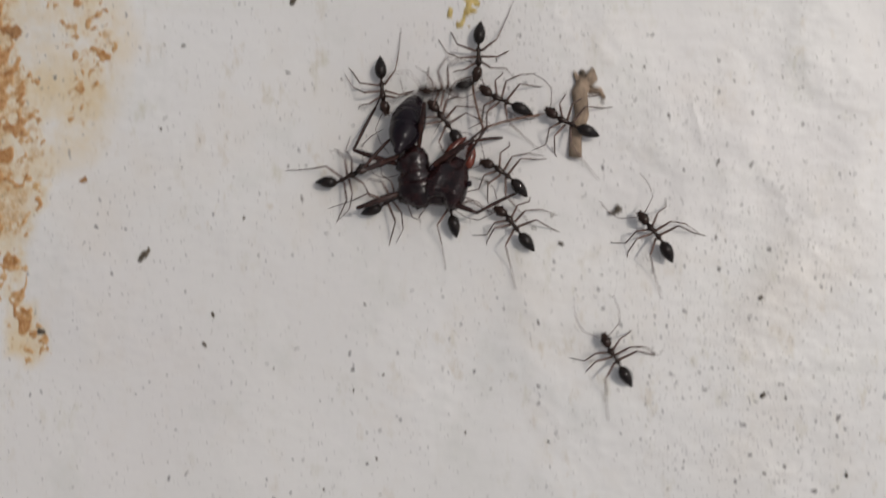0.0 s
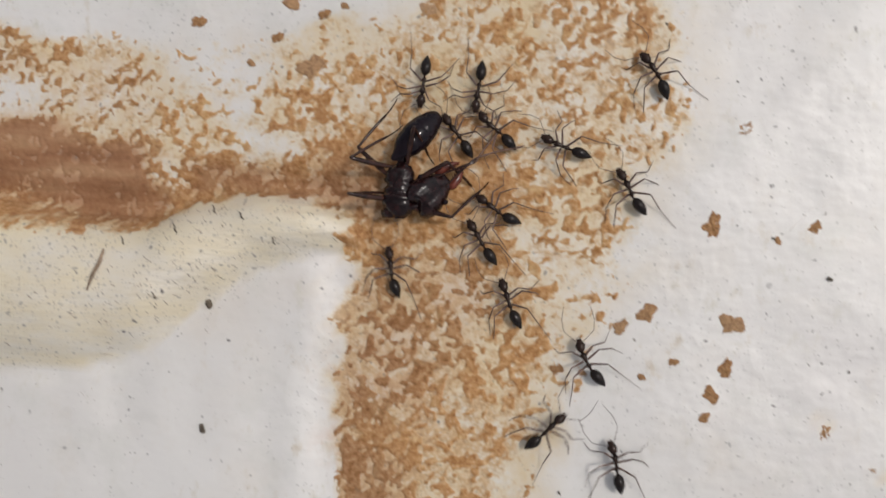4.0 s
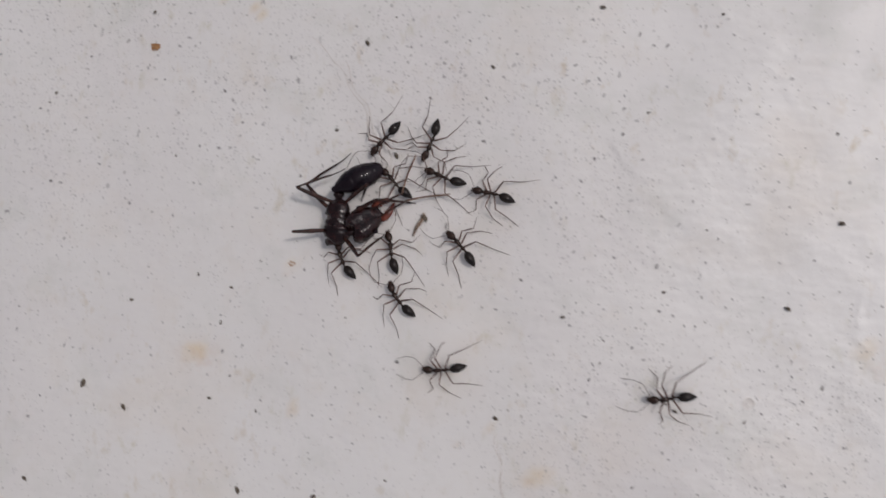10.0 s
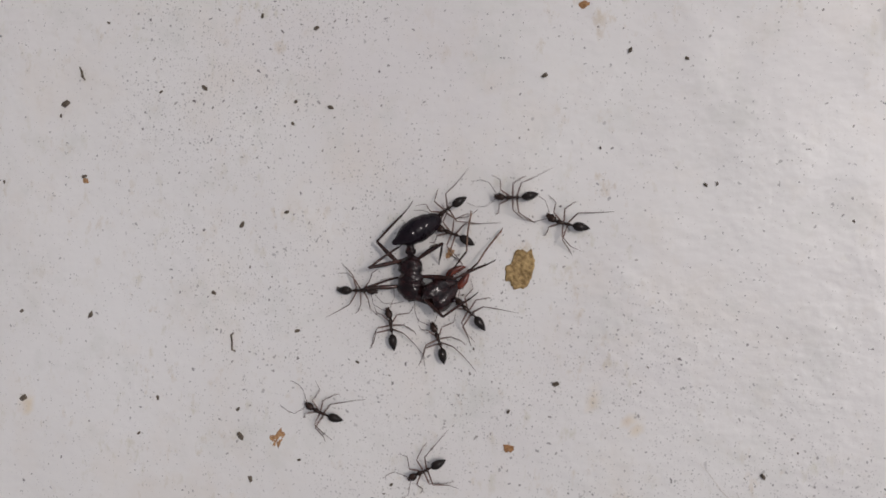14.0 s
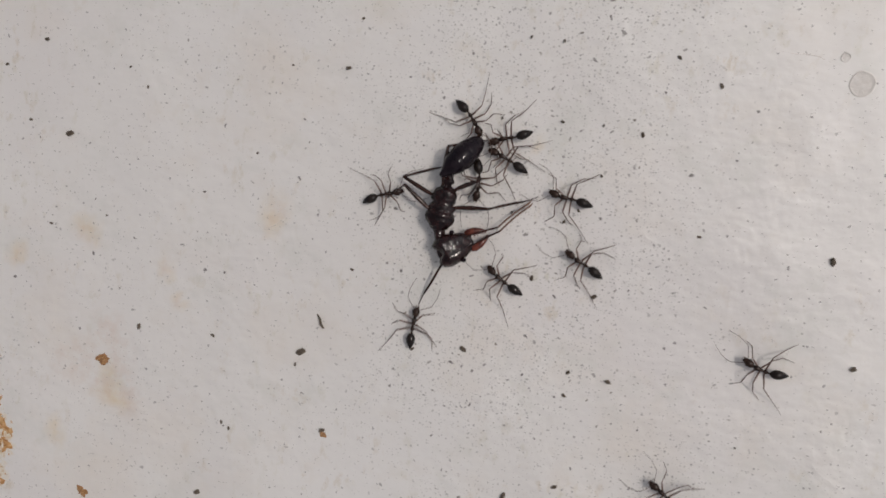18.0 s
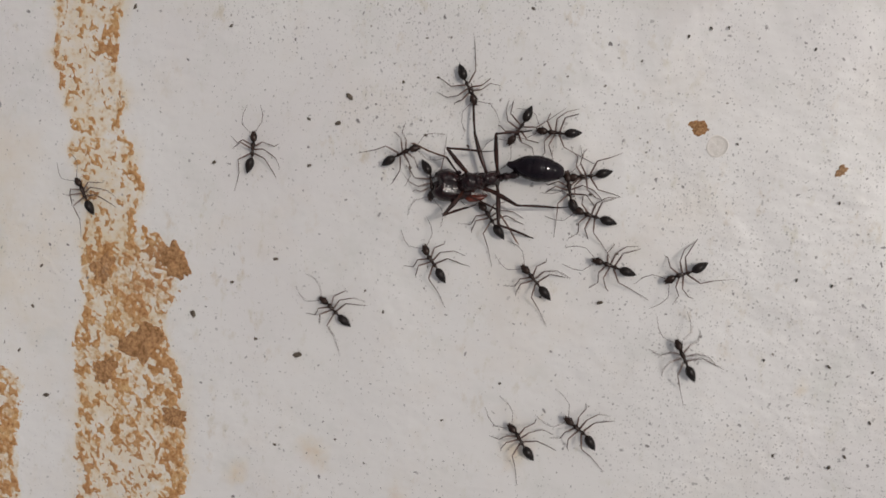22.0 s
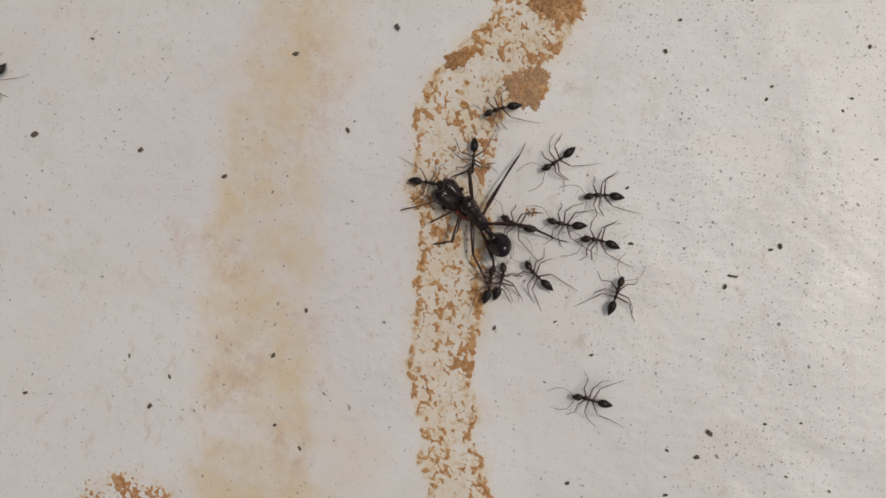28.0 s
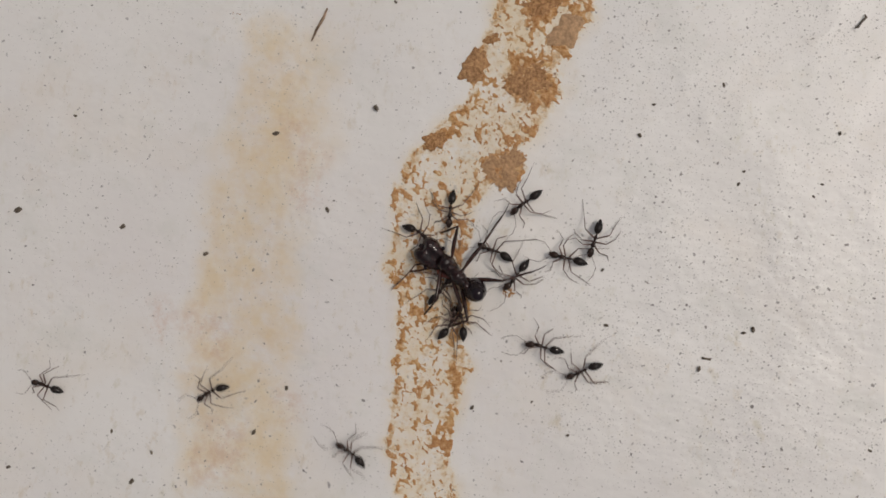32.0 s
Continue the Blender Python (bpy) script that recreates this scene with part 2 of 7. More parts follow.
def crust_material():
    """Dry mud crust: orange-brown, grainy, darker in clots and for the groove's shade, paler where it thins."""
    mat, nodes, links, bsdf = material("mud_crust", 0.85, 0.2)
    vec = coords(nodes, links)
    grain = noise_tex(nodes, links, vec, 3300, 4, 0.72)
    patch = noise_tex(nodes, links, vec, 700, 5, 0.65)
    wide = noise_tex(nodes, links, vec, 150, 3, 0.5)
    mud = ramp(nodes, links, grain, (0.32, (0.23, 0.098, 0.036)), (0.45, (0.42, 0.215, 0.083)), (0.55, (0.53, 0.30, 0.135)), (0.68, (0.66, 0.47, 0.27)))
    col = mix(nodes, links, ramp(nodes, links, patch, (0.36, 0.5), (0.48, 0.0)), mud, (0.30, 0.14, 0.05))
    col = mix(nodes, links, ramp(nodes, links, patch, (0.54, 0.0), (0.68, 0.6)), col, (0.60, 0.42, 0.21))
    col = mix(nodes, links, ramp(nodes, links, wide, (0.48, 0.0), (0.64, 0.35)), col, (0.38, 0.19, 0.10))
    worn = maths(nodes, links, "ADD", attr(nodes, "depth"), maths(nodes, links, "MULTIPLY", maths(nodes, links, "SUBTRACT", grain, 0.5), 1.2))
    pale = maths(nodes, links, "MULTIPLY", ramp(nodes, links, worn, (0.1, 0.62), (0.75, 0.0)), maths(nodes, links, "SUBTRACT", 1.0, attr(nodes, "red"), True))
    col = mix(nodes, links, pale, col, (0.68, 0.52, 0.33))
    # clots of dark mud; their brown also carries the shade of the groove
    clot_and_shade = maths(nodes, links, "MULTIPLY", attr(nodes, "red"), ramp(nodes, links, noise_tex(nodes, links, vec, 330, 5, 0.65), (0.3, 0.6), (0.52, 1.0)))
    col = mix(nodes, links, clot_and_shade, col, ramp(nodes, links, grain, (0.35, (0.13, 0.056, 0.026)), (0.65, (0.33, 0.17, 0.095))))
    streak = noise_tex(nodes, links, coords(nodes, links, "Object", 1.0, (0.3, 1.6, 1)), 420, 5, 0.6)
    # streaky mud along the groove, its shade mixed into the colour
    full = maths(nodes, links, "MULTIPLY", maths(nodes, links, "SUBTRACT", attr(nodes, "red"), 0.45), 2.0, True)
    col = mix(nodes, links, maths(nodes, links, "MULTIPLY", full, 0.75), col, ramp(nodes, links, streak, (0.36, (0.24, 0.115, 0.057)), (0.5, (0.37, 0.19, 0.10)), (0.66, (0.50, 0.31, 0.175))))
    links.new(col, bsdf.inputs["Base Color"])
    bump(nodes, links, bsdf, grain, 0.7, 0.00006)
    return mat


def shell_material(name, dark, light, rough=0.22, scale=2500.0, depth=0.00002, gloss=0.18):
    """Insect shell: dark, finely grained, with a waxy gloss."""
    mat, nodes, links, bsdf = material(name, rough, gloss)
    vec = coords(nodes, links)
    n = noise_tex(nodes, links, vec, scale, 4)
    links.new(ramp(nodes, links, n, (0.35, dark), (0.7, light)), bsdf.inputs["Base Color"])
    links.new(maths(nodes, links, "ADD", maths(nodes, links, "MULTIPLY", n, 0.12), rough - 0.06), bsdf.inputs["Roughness"])
    bump(nodes, links, bsdf, n, 0.4, depth)
    return mat


def crumb_material(name, dark, light, scale=3000.0, rough=0.8):
    """Loose matter, speckled; each piece a little paler or darker than the next."""
    mat, nodes, links, bsdf = material(name, rough, 0.25)
    n = noise_tex(nodes, links, coords(nodes, links), scale, 5, 0.65)
    col = ramp(nodes, links, n, (0.32, dark), (0.68, light))
    pick = nodes.new("ShaderNodeObjectInfo").outputs["Random"]
    col = mix(nodes, links, ramp(nodes, links, pick, (0.35, 0.0), (1.0, 0.28)), col, tuple(0.35 * a + 0.65 * b for a, b in zip(light, (0.7, 0.6, 0.45))) if light[0] > 0.3 else light)
    links.new(col, bsdf.inputs["Base Color"])
    bump(nodes, links, bsdf, n, 0.9, 0.00008)
    return mat


PLASTER = plaster_material()
CRUST = crust_material()
SHELL = shell_material("ant_shell", (0.014, 0.008, 0.006), (0.055, 0.029, 0.021), gloss=0.25)
GASTER = shell_material("ant_gaster_shell", (0.008, 0.006, 0.005), (0.024, 0.016, 0.013), 0.10, gloss=0.3)
LIMB = shell_material("ant_limb", (0.085, 0.057, 0.046), (0.21, 0.14, 0.115), 0.35)
BIG_SHELL = shell_material("big_ant_shell", (0.006, 0.0026, 0.003), (0.026, 0.0095, 0.009), 0.12, 2300.0, 0.00016, 0.35)
BIG_GASTER = shell_material("big_ant_gaster_shell", (0.006, 0.004, 0.0065), (0.015, 0.009, 0.012), 0.08, 1400.0, 0.000006, 0.22)
BIG_LIMB = shell_material("big_ant_limb", (0.013, 0.0065, 0.0055), (0.055, 0.022, 0.016), 0.2, gloss=0.35)
RED_SHELL = shell_material("red_shell", (0.06, 0.014, 0.010), (0.20, 0.05, 0.03), 0.25, gloss=0.4)
TAN_LIMB = shell_material("tan_limb", (0.09, 0.05, 0.036), (0.22, 0.135, 0.095), 0.3)
DIRT = crumb_material("dark_dirt", (0.045, 0.037, 0.029), (0.20, 0.16, 0.12))
MUD = crumb_material("dry_mud", (0.17, 0.075, 0.028), (0.53, 0.30, 0.14), 4600.0)
FLAKE = crumb_material("dry_leaf_flake", (0.26, 0.17, 0.04), (0.70, 0.55, 0.22), 4200.0, 0.5)
WHITE = crumb_material("loose_white_paint", (0.60, 0.58, 0.55), (0.74, 0.73, 0.71), 900.0, 0.55)
RING = crumb_material("dried_ring", (0.67, 0.635, 0.59), (0.75, 0.725, 0.69), 2500.0, 0.5)
BROWN_FLAKE = crumb_material("brown_leaf_flake", (0.12, 0.07, 0.025), (0.52, 0.36, 0.16), 4200.0, 0.6)
CRACK = crumb_material("crack_edge", (0.50, 0.45, 0.40), (0.66, 0.62, 0.57), 2500.0, 0.7)
BARK = crumb_material("bark", (0.06, 0.036, 0.024), (0.38, 0.27, 0.19), 2200.0)


# ---- small building helpers ----
def part(name, bm, mat, parent=None, label=""):
    me = bpy.data.meshes.new(name)
    bm.to_mesh(me)
    bm.free()
    me.shade_smooth()
    me.materials.append(mat)
    ob = new(name, me)
    if parent:
        ob.parent = parent
    if label:
        ob["label"] = label
    return ob


def tube(bm, pts, radii, n=6):
    """A tapered limb along pts, in millimetres."""
    pts = [Vector(p) * MM for p in pts]
    rings = []
    for i, p in enumerate(pts):
        d = (pts[min(i + 1, len(pts) - 1)] - pts[max(i - 1, 0)]).normalized()
        u = d.cross(Vector((0, 0, 1)))
        u = u.normalized() if u.length > 1e-3 else Vector((1, 0, 0))
        v = d.cross(u)
        rings.append([bm.verts.new(p + (u * math.cos(a) + v * math.sin(a)) * radii[i] * MM) for a in (2 * math.pi * k / n for k in range(n))])
    for a, b in zip(rings, rings[1:]):
        for k in range(n):
            bm.faces.new((a[k], a[(k + 1) % n], b[(k + 1) % n], b[k]))
    bm.faces.new(rings[0][::-1])
    bm.faces.new(rings[-1])


def lathe(bm, rows, n=14):
    """A body along x from rows of (x, half width, half height, z), in millimetres."""
    rings = [[bm.verts.new((x * MM, w * math.cos(a) * MM, (z + h * math.sin(a)) * MM)) for a in (2 * math.pi * k / n for k in range(n))] for x, w, h, z in rows]
    for a, b in zip(rings, rings[1:]):
        for k in range(n):
            bm.faces.new((a[k], b[k], b[(k + 1) % n], a[(k + 1) % n]))
    bm.faces.new(rings[0])
    bm.faces.new(rings[-1][::-1])


def oval(x0, x1, w, h, z, point=0.0, steps=12):
    """Rows for lathe(): an egg from x0 to x1; point draws its x1 end out."""
    rows = []
    for i in range(steps + 1):
        u = i / steps
        s = math.sin(math.pi * min(max(u, 0.02), 0.98)) ** 0.62
        s *= 1 - point * max(0.0, u - 0.35) ** 1.2
        rows.append((x0 + (x1 - x0) * u, w * s, h * s, z))
    return rows


# ---- ground ----
def capsule(px, py, ax, ay, ar, bx, by, br):
    """How far the points lie inside a band from a to b whose half width goes from ar to br, over the width."""
    dx, dy = bx - ax, by - ay
    u = np.clip(((px - ax) * dx + (py - ay) * dy) / (dx * dx + dy * dy + 1e-9), 0, 1)
    r = ar + (br - ar) * u
    return 1 - np.hypot(px - ax - u * dx, py - ay - u * dy) / r


def band(px, py, out, level, soft, rim, *points):
    """Raise out to level inside a band through points (x, y, half width); rim adds a denser edge."""
    inside = np.full_like(px, -9.0)
    for a, b in zip(points, points[1:]):
        np.maximum(inside, capsule(px, py, *a, *b), inside)
    np.maximum(out, level * np.clip(inside / soft + 0.35, 0, 1) * (inside > -0.6) + rim * np.exp(-(((inside - 0.16) / 0.16) ** 2)), out)


def smooth(v):
    v = np.clip(v, 0, 1)
    return v * v * (3 - 2 * v)


def rolling(px, py, size, seed):
    """Slow unevenness, about -1 to 1."""
    out = 0
    for k in range(5):
        a = seed * 1.7 + k * 2.4
        f = (1 + 0.37 * k) / size
        out = out + np.sin((px * math.cos(a) + py * math.sin(a)) * f + seed + k * 1.3) / 5
    return out


def bead_edges(px):
    """Upper and lower edge of the rounded bead and its height, along the wall."""
    knots = (-110, -75, -55, -46, -41.6, -37.8, -35.6, -32.2, -29.3, -26.9)
    top = np.interp(px, knots, (36, 34.6, 32.4, 30.1, 29.5, 29.4, 30.4, 31.1, 30.7, 29.4))
    low = np.interp(px, knots, (27, 26, 23.3, 21.5, 21.7, 22.8, 24.7, 27.2, 28.2, 28.7))
    tall = np.interp(px, knots, (2.2, 2.6, 2.9, 2.6, 2.4, 2.2, 1.9, 1.6, 1.2, 0.3))
    return top, low, tall


def relief(px, py):
    """Height of the moulded edge over the flat, in millimetres: a block with a rounded bead along its top."""
    top, low, tall = bead_edges(px)
    mid, half = (top + low) / 2, (top - low) / 2
    round_ = np.clip(1 - ((py - mid) / half) ** 2, 0, None) ** 0.85
    end = smooth((-26.6 - px) / 1.8)
    bead = round_ * end * tall * (1 + 0.07 * rolling(px, py, 1.6, 3.0) + 0.03 * rolling(px * 0.4, py, 0.5, 8.0))
    block = smooth((-27.9 + 0.22 * np.sin(py * 0.8) + 0.2 * rolling(px * 0, py, 0.5, 2.0) - px) / 2.4) * smooth((mid - py) / 0.8)
    face = block * (0.42 + 0.12 * rolling(px, py, 3.0, 9.0) + 0.09 * rolling(px, py * 0.25, 0.8, 6.0))
    groove = -0.5 * np.exp(-(((py - top - 0.5) / 0.8) ** 2)) * end
    lip = 0.22 * np.exp(-(((py - top + 1.1 + 0.4 * np.sin(px * 0.5)) / 0.35) ** 2)) * end
    folds = -0.16 * np.exp(-((np.sin((px * 0.55 + py * 0.9) * 0.8 + 0.6 * rolling(px, py, 2.0, 4.0)) / 0.16) ** 2)) * round_ * end
    crease = -0.25 * np.exp(-(((py - low) / 0.3) ** 2)) * end * (px < -27.5)
    return np.maximum(bead, face) + groove + crease + (lip + folds) * (bead > face)


def on_moulding(px, py):
    """Where the painted moulding is clean of mud: its face up to a torn edge and the bead below the groove, fading along the wall."""
    top, low, _ = bead_edges(px)
    start = np.interp(px, (-62, -46, -38, -35.5), (0.45, 0.23, 0.14, 0.0))
    torn = -28.2 + 0.9 * rolling(px * 0, py, 1.1, 2.0) + 0.6 * rolling(px * 0, py, 0.4, 5.0)
    face = smooth((torn - px) / 0.6 + 0.5) * (py < (top + low) / 2)
    clean = np.maximum(smooth((relief(px, py) - 0.2) / 0.25) * (py >= (top + low) / 2), face)
    return clean * smooth(((top - py) / (top - low) - start) / 0.16 + 0.5) * smooth((px + 60) / 12)


def on_bead(px, py):
    """Where the paint of the bead has yellowed."""
    top, low, _ = bead_edges(px)
    return smooth((py - low) / 0.35 + 0.5) * smooth((top + 0.6 - py) / 0.6) * smooth((-26.6 - px) / 0.8) * smooth((px + 80) / 20)


def value_noise(px, py, size, seed):
    """Smooth noise from 0 to 1 with features of that size."""
    u, v = px / size + seed * 17.3, py / size + seed * 9.1
    i, j = np.floor(u), np.floor(v)
    fu, fv = smooth(u - i), smooth(v - j)

    def corner(a, b):
        h = np.sin((i + a) * 127.1 + (j + b) * 311.7 + seed) * 43758.5453
        return h - np.floor(h)

    return (corner(0, 0) * (1 - fu) + corner(1, 0) * fu) * (1 - fv) + (corner(0, 1) * (1 - fu) + corner(1, 1) * fu) * fv


def mud_crust(xs, ys, stain, red, z):
    """The broken crust itself: thin raised scraps of mud wherever the stain is thick enough."""
    keep_x, keep_y = np.abs(np.gradient(xs) - 0.5) < 0.01, np.abs(np.gradient(ys) - 0.5) < 0.01
    cx, cy = xs[keep_x], ys[keep_y]
    pick = np.ix_(keep_y, keep_x)
    d, ground_z = stain.reshape(len(ys), len(xs))[pick], z.reshape(len(ys), len(xs))[pick]
    up = 8
    fx, fy = np.linspace(cx[0], cx[-1], (len(cx) - 1) * up + 1), np.linspace(cy[0], cy[-1], (len(cy) - 1) * up + 1)

    def finer(a):
        a = np.stack([np.interp(fx, cx, row) for row in a])
        return np.stack([np.interp(fy, cy, col) for col in a.T], 1)

    d, ground_z, red = finer(d), finer(ground_z), finer(red.reshape(len(ys), len(xs))[pick])
    px, py = np.meshgrid(fx, fy)
    thick = np.full(d.shape, -1.0)
    on = d > 0.3
    qx, qy = px[on], py[on]
    qx, qy = qx + 0.15 * rolling(qx, qy, 0.3, 3.0), qy + 0.15 * rolling(qx, qy, 0.27, 8.0)
    fine = sum(w * value_noise(qx, qy + 0.4 * qx, size, k + 1.0) for k, (size, w) in enumerate(((1.1, 0.17), (0.44, 0.25), (0.23, 0.32), (0.13, 0.26))))
    broad = sum(w * value_noise(qx, qy - 0.2 * qx, size, k + 6.0) for k, (size, w) in enumerate(((1.9, 0.16), (0.62, 0.27), (0.3, 0.32), (0.16, 0.25))))
    n = np.where(qx > -85, 0.495 + (broad - 0.5) * 1.25, fine)
    thick[on] = (n - 0.5) + (d[on] - np.where(qx > -85, 0.545, 0.525)) * 1.1
    gy, gx = np.gradient(thick)
    slope = np.maximum(gx * gx + gy * gy, 1e-6)
    shift = np.clip(-thick, 0, None) / slope
    step = fx[1] - fx[0]
    px = px + np.clip(shift * gx, -1, 1) * step * (thick < 0)
    py = py + np.clip(shift * gy, -1, 1) * step * (thick < 0)
    pz = ground_z + np.where(thick > 0, 0.003 + 0.04 * np.clip(thick * 6, 0, 1), -0.004)
    cell = np.maximum.reduce([thick[:-1, :-1], thick[1:, :-1], thick[:-1, 1:], thick[1:, 1:]]) > 0
    idx = np.arange(thick.size).reshape(thick.shape)
    quads = np.stack([idx[:-1, :-1], idx[:-1, 1:], idx[1:, 1:], idx[1:, :-1]], -1)[cell]
    middle = px[:-1, :-1][cell]
    co = np.stack([px.ravel(), py.ravel(), pz.ravel()], 1) * MM
    tone, depth = red.ravel(), np.clip(thick.ravel() * 9 + 0.4 * (px.ravel() < -85), 0, 1)

    def scrap(name, faces, kind=""):
        used, local = np.unique(faces, return_inverse=True)
        me = bpy.data.meshes.new(name)
        me.from_pydata(co[used].tolist(), [], local.reshape(-1, 4).tolist())
        for key, values in (("red", tone), ("depth", depth)):
            me.attributes.new(key, "FLOAT", "POINT").data.foreach_set("value", values[used])
        me.shade_smooth()
        me.materials.append(CRUST)
        ob = new(name, me)
        if kind:
            tagged(ob, kind=kind)
        return ob

    for near, label in ((middle > -85, "broken crust of dried brown mud around the moulded edge"), (middle <= -85, "narrow strip of flaking brown mud crust on plaster")):
        crust = tagged(new("mud_crust"), label, "mud crust")
        faces = quads[near]
        piece = islands(faces)
        order = np.argsort(piece, kind="stable")
        _, start, count = np.unique(piece[order], return_index=True, return_counts=True)
        single = (count >= 14) & (count <= 900)
        best = np.argsort(-np.where(single, count, 0), kind="stable")[:min(150, int(single.sum()))]
        loose = np.ones(len(faces), bool)
        for k in best:
            rows = order[start[k]:start[k] + count[k]]
            loose[rows] = False
            scrap("mud_flake", faces[rows]).parent = crust
        scrap("fine_crust", faces[loose], "stuff").parent = crust


def islands(faces):
    """For each face, a number shared by all faces that hang together."""
    used, local = np.unique(faces, return_inverse=True)
    local = local.reshape(-1, 4)
    mark = np.arange(len(used))
    while True:
        low = mark[local].min(1)
        new_mark = mark.copy()
        for k in range(4):
            np.minimum.at(new_mark, local[:, k], low)
        new_mark = new_mark[new_mark]
        if (new_mark == mark).all():
            return mark[local[:, 0]]
        mark = new_mark


def ground():
    def axis(lo, hi, step):
        inner = np.arange(lo, hi + step / 2, step)
        outer = np.geomspace(step, 1500, 26)
        return np.concatenate([lo - outer[::-1], inner, hi + outer])

    xs, ys = axis(-178, 26, 0.5), axis(-22, 156, 0.5)
    px, py = (a.ravel() for a in np.meshgrid(xs, ys))
    wob = 0.9 * rolling(px, py, 2.3, 1.0) + 0.5 * rolling(px, py, 0.9, 4.0)
    stain, tint, red, dirt = np.zeros_like(px), np.zeros_like(px), np.zeros_like(px), np.full_like(px, 0.26)
    qx, qy = px + wob, py + 0.8 * rolling(px, py, 2.0, 7.0)
    band(qx, qy, stain, 0.58, 0.35, 0, (-24.5, 1.7, 3.33), (-24.6, 4.9, 3.33), (-24.7, 11.0, 3.48), (-24.7, 17.7, 4.17), (-24.7, 25.8, 5.29), (-23.7, 18.7, 4.10), (-22.8, 24.4, 5.42), (-23.5, 31.6, 5.35))
    band(qx, qy, stain, 0.6, 0.4, 0, (-25.6, 1.7, 1.96), (-25.9, 11.0, 2.11), (-25.5, 20.4, 2.81), (-25.1, 19.7, 2.77))
    band(qx, qy, stain, 0.488, 0.25, 0, (-23.3, 16.8, 3.74), (-22.5, 23.1, 4.78), (-20.8, 31.2, 7.05), (-19.6, 38.0, 5.99), (-19.9, 44.8, 5.22), (-20.5, 45.1, 3.97), (-19.7, 50.6, 2.00))
    band(qx, qy, stain, 0.67, 0.5, 0, (-23.0, 31.6, 3.48), (-27.6, 31.2, 1.66), (-31.6, 32.0, 1.28), (-35.7, 32.0, 1.46), (-41.0, 31.0, 2.56), (-50.4, 30.0, 3.51), (-65.4, 34.6, 2.71), (-79.4, 34.0, 4.42))
    band(qx, qy, stain, 0.46, 0.3, 0, (-27.0, 37.3, 3.57), (-35.4, 35.4, 3.20), (-44.5, 35.4, 3.39), (-51.0, 35.9, 3.22))
    band(qx, qy, stain, 0.66, 0.5, 0, (-26.2, 31.0, 4.14), (-38.7, 30.9, 2.62), (-48.7, 33.0, 1.91), (-56.4, 33.8, 2.36), (-65.4, 34.6, 3.25))
    band(qx, qy, stain, 0.49, 0.4, 0, (-54.4, 30.6, 3.63), (-65.0, 30.8, 3.94), (-78.8, 29.6, 7.89))
    band(qx, qy, stain, 0.52, 0.3, 0, (-18.6, 37.2, 7.16), (-26.3, 33.7, 5.67), (-35.9, 32.6, 3.40))
    band(qx, qy, stain, 0.515, 0.5, 0, (-69.4, 37.5, 5.54), (-58.6, 38.4, 5.11), (-48.4, 36.7, 3.47), (-39.1, 35.5, 3.21), (-31.9, 36.4, 2.75))
    band(qx, qy, stain, 0.44, 0.6, 0, (-24.3, 44.3, 2.84), (-21.8, 46.9, 2.78))
    band(qx, qy, stain, 0.462, 0.3, 0.15, (-125.0, 80.1, 3.89), (-126.6, 96.0, 3.99), (-128.5, 106.2, 1.90), (-131.1, 115.8, 2.06), (-131.5, 119.0, 2.07), (-129.6, 110.5, 2.18), (-129.8, 111.2, 2.22), (-131.1, 120.0, 2.44), (-131.9, 127.1, 2.59), (-132.0, 133.9, 2.80), (-132.5, 127.4, 2.37), (-132.3, 133.0, 2.81), (-129.0, 138.2, 3.11), (-127.0, 145.0, 3.21), (-126.7, 150.2, 3.21))
    band(qx, qy, stain, 0.52, 0.4, 0, (-125.7, 95.0, 3.17), (-126.4, 102.0, 2.79), (-126.1, 103.3, 2.77))
    band(qx, qy, stain, 0.57, 0.4, 0, (-134.8, 94.9, 1.43), (-134.7, 89.1, 2.01), (-141.2, 96.5, 3.32), (-147.5, 98.7, 3.48))
    band(qx, qy, stain, 0.46, 0.5, 0, (-147.3, 101.4, 4.74), (-152.2, 102.8, 3.96), (-151.6, 104.1, 2.45))
    band(qx, qy, tint, 0.52, 0.4, 0, (-141.9, 106.2, 4.51), (-143.6, 117.3, 4.26), (-144.3, 126.8, 3.88), (-144.1, 134.5, 3.63), (-144.1, 141.1, 2.38))
    band(qx, qy, red, 0.6, 0.8, 0, (-141.6, 134.1, 1.10), (-141.1, 133.0, 0.88))
    band(qx, qy, red, 0.6, 0.8, 0, (-141.1, 131.8, 1.02), (-140.6, 130.8, 0.81))
    band(qx, qy, red, 0.6, 0.8, 0, (-142.7, 135.8, 1.18), (-142.2, 134.8, 0.94))
    band(qx, qy, red, 0.6, 0.8, 0, (-141.2, 133.2, 1.35), (-140.8, 132.1, 1.08))
    band(qx, qy, red, 0.6, 0.8, 0, (-146.7, 121.4, 1.76), (-146.3, 120.3, 1.40))
    band(qx, qy, red, 0.6, 0.8, 0, (-144.5, 114.1, 1.99), (-144.0, 113.0, 1.59))
    band(qx, qy, red, 0.6, 0.8, 0, (-145.1, 112.5, 1.50), (-144.7, 111.4, 1.20))
    band(qx, qy, red, 0.6, 0.8, 0, (-144.0, 114.6, 1.75), (-143.5, 113.5, 1.40))
    band(qx, qy, red, 0.6, 0.8, 0, (-147.3, 121.3, 0.97), (-146.8, 120.3, 0.78))
    band(qx, qy, red, 0.6, 0.8, 0, (-150.0, 121.8, 1.21), (-149.5, 120.7, 0.97))
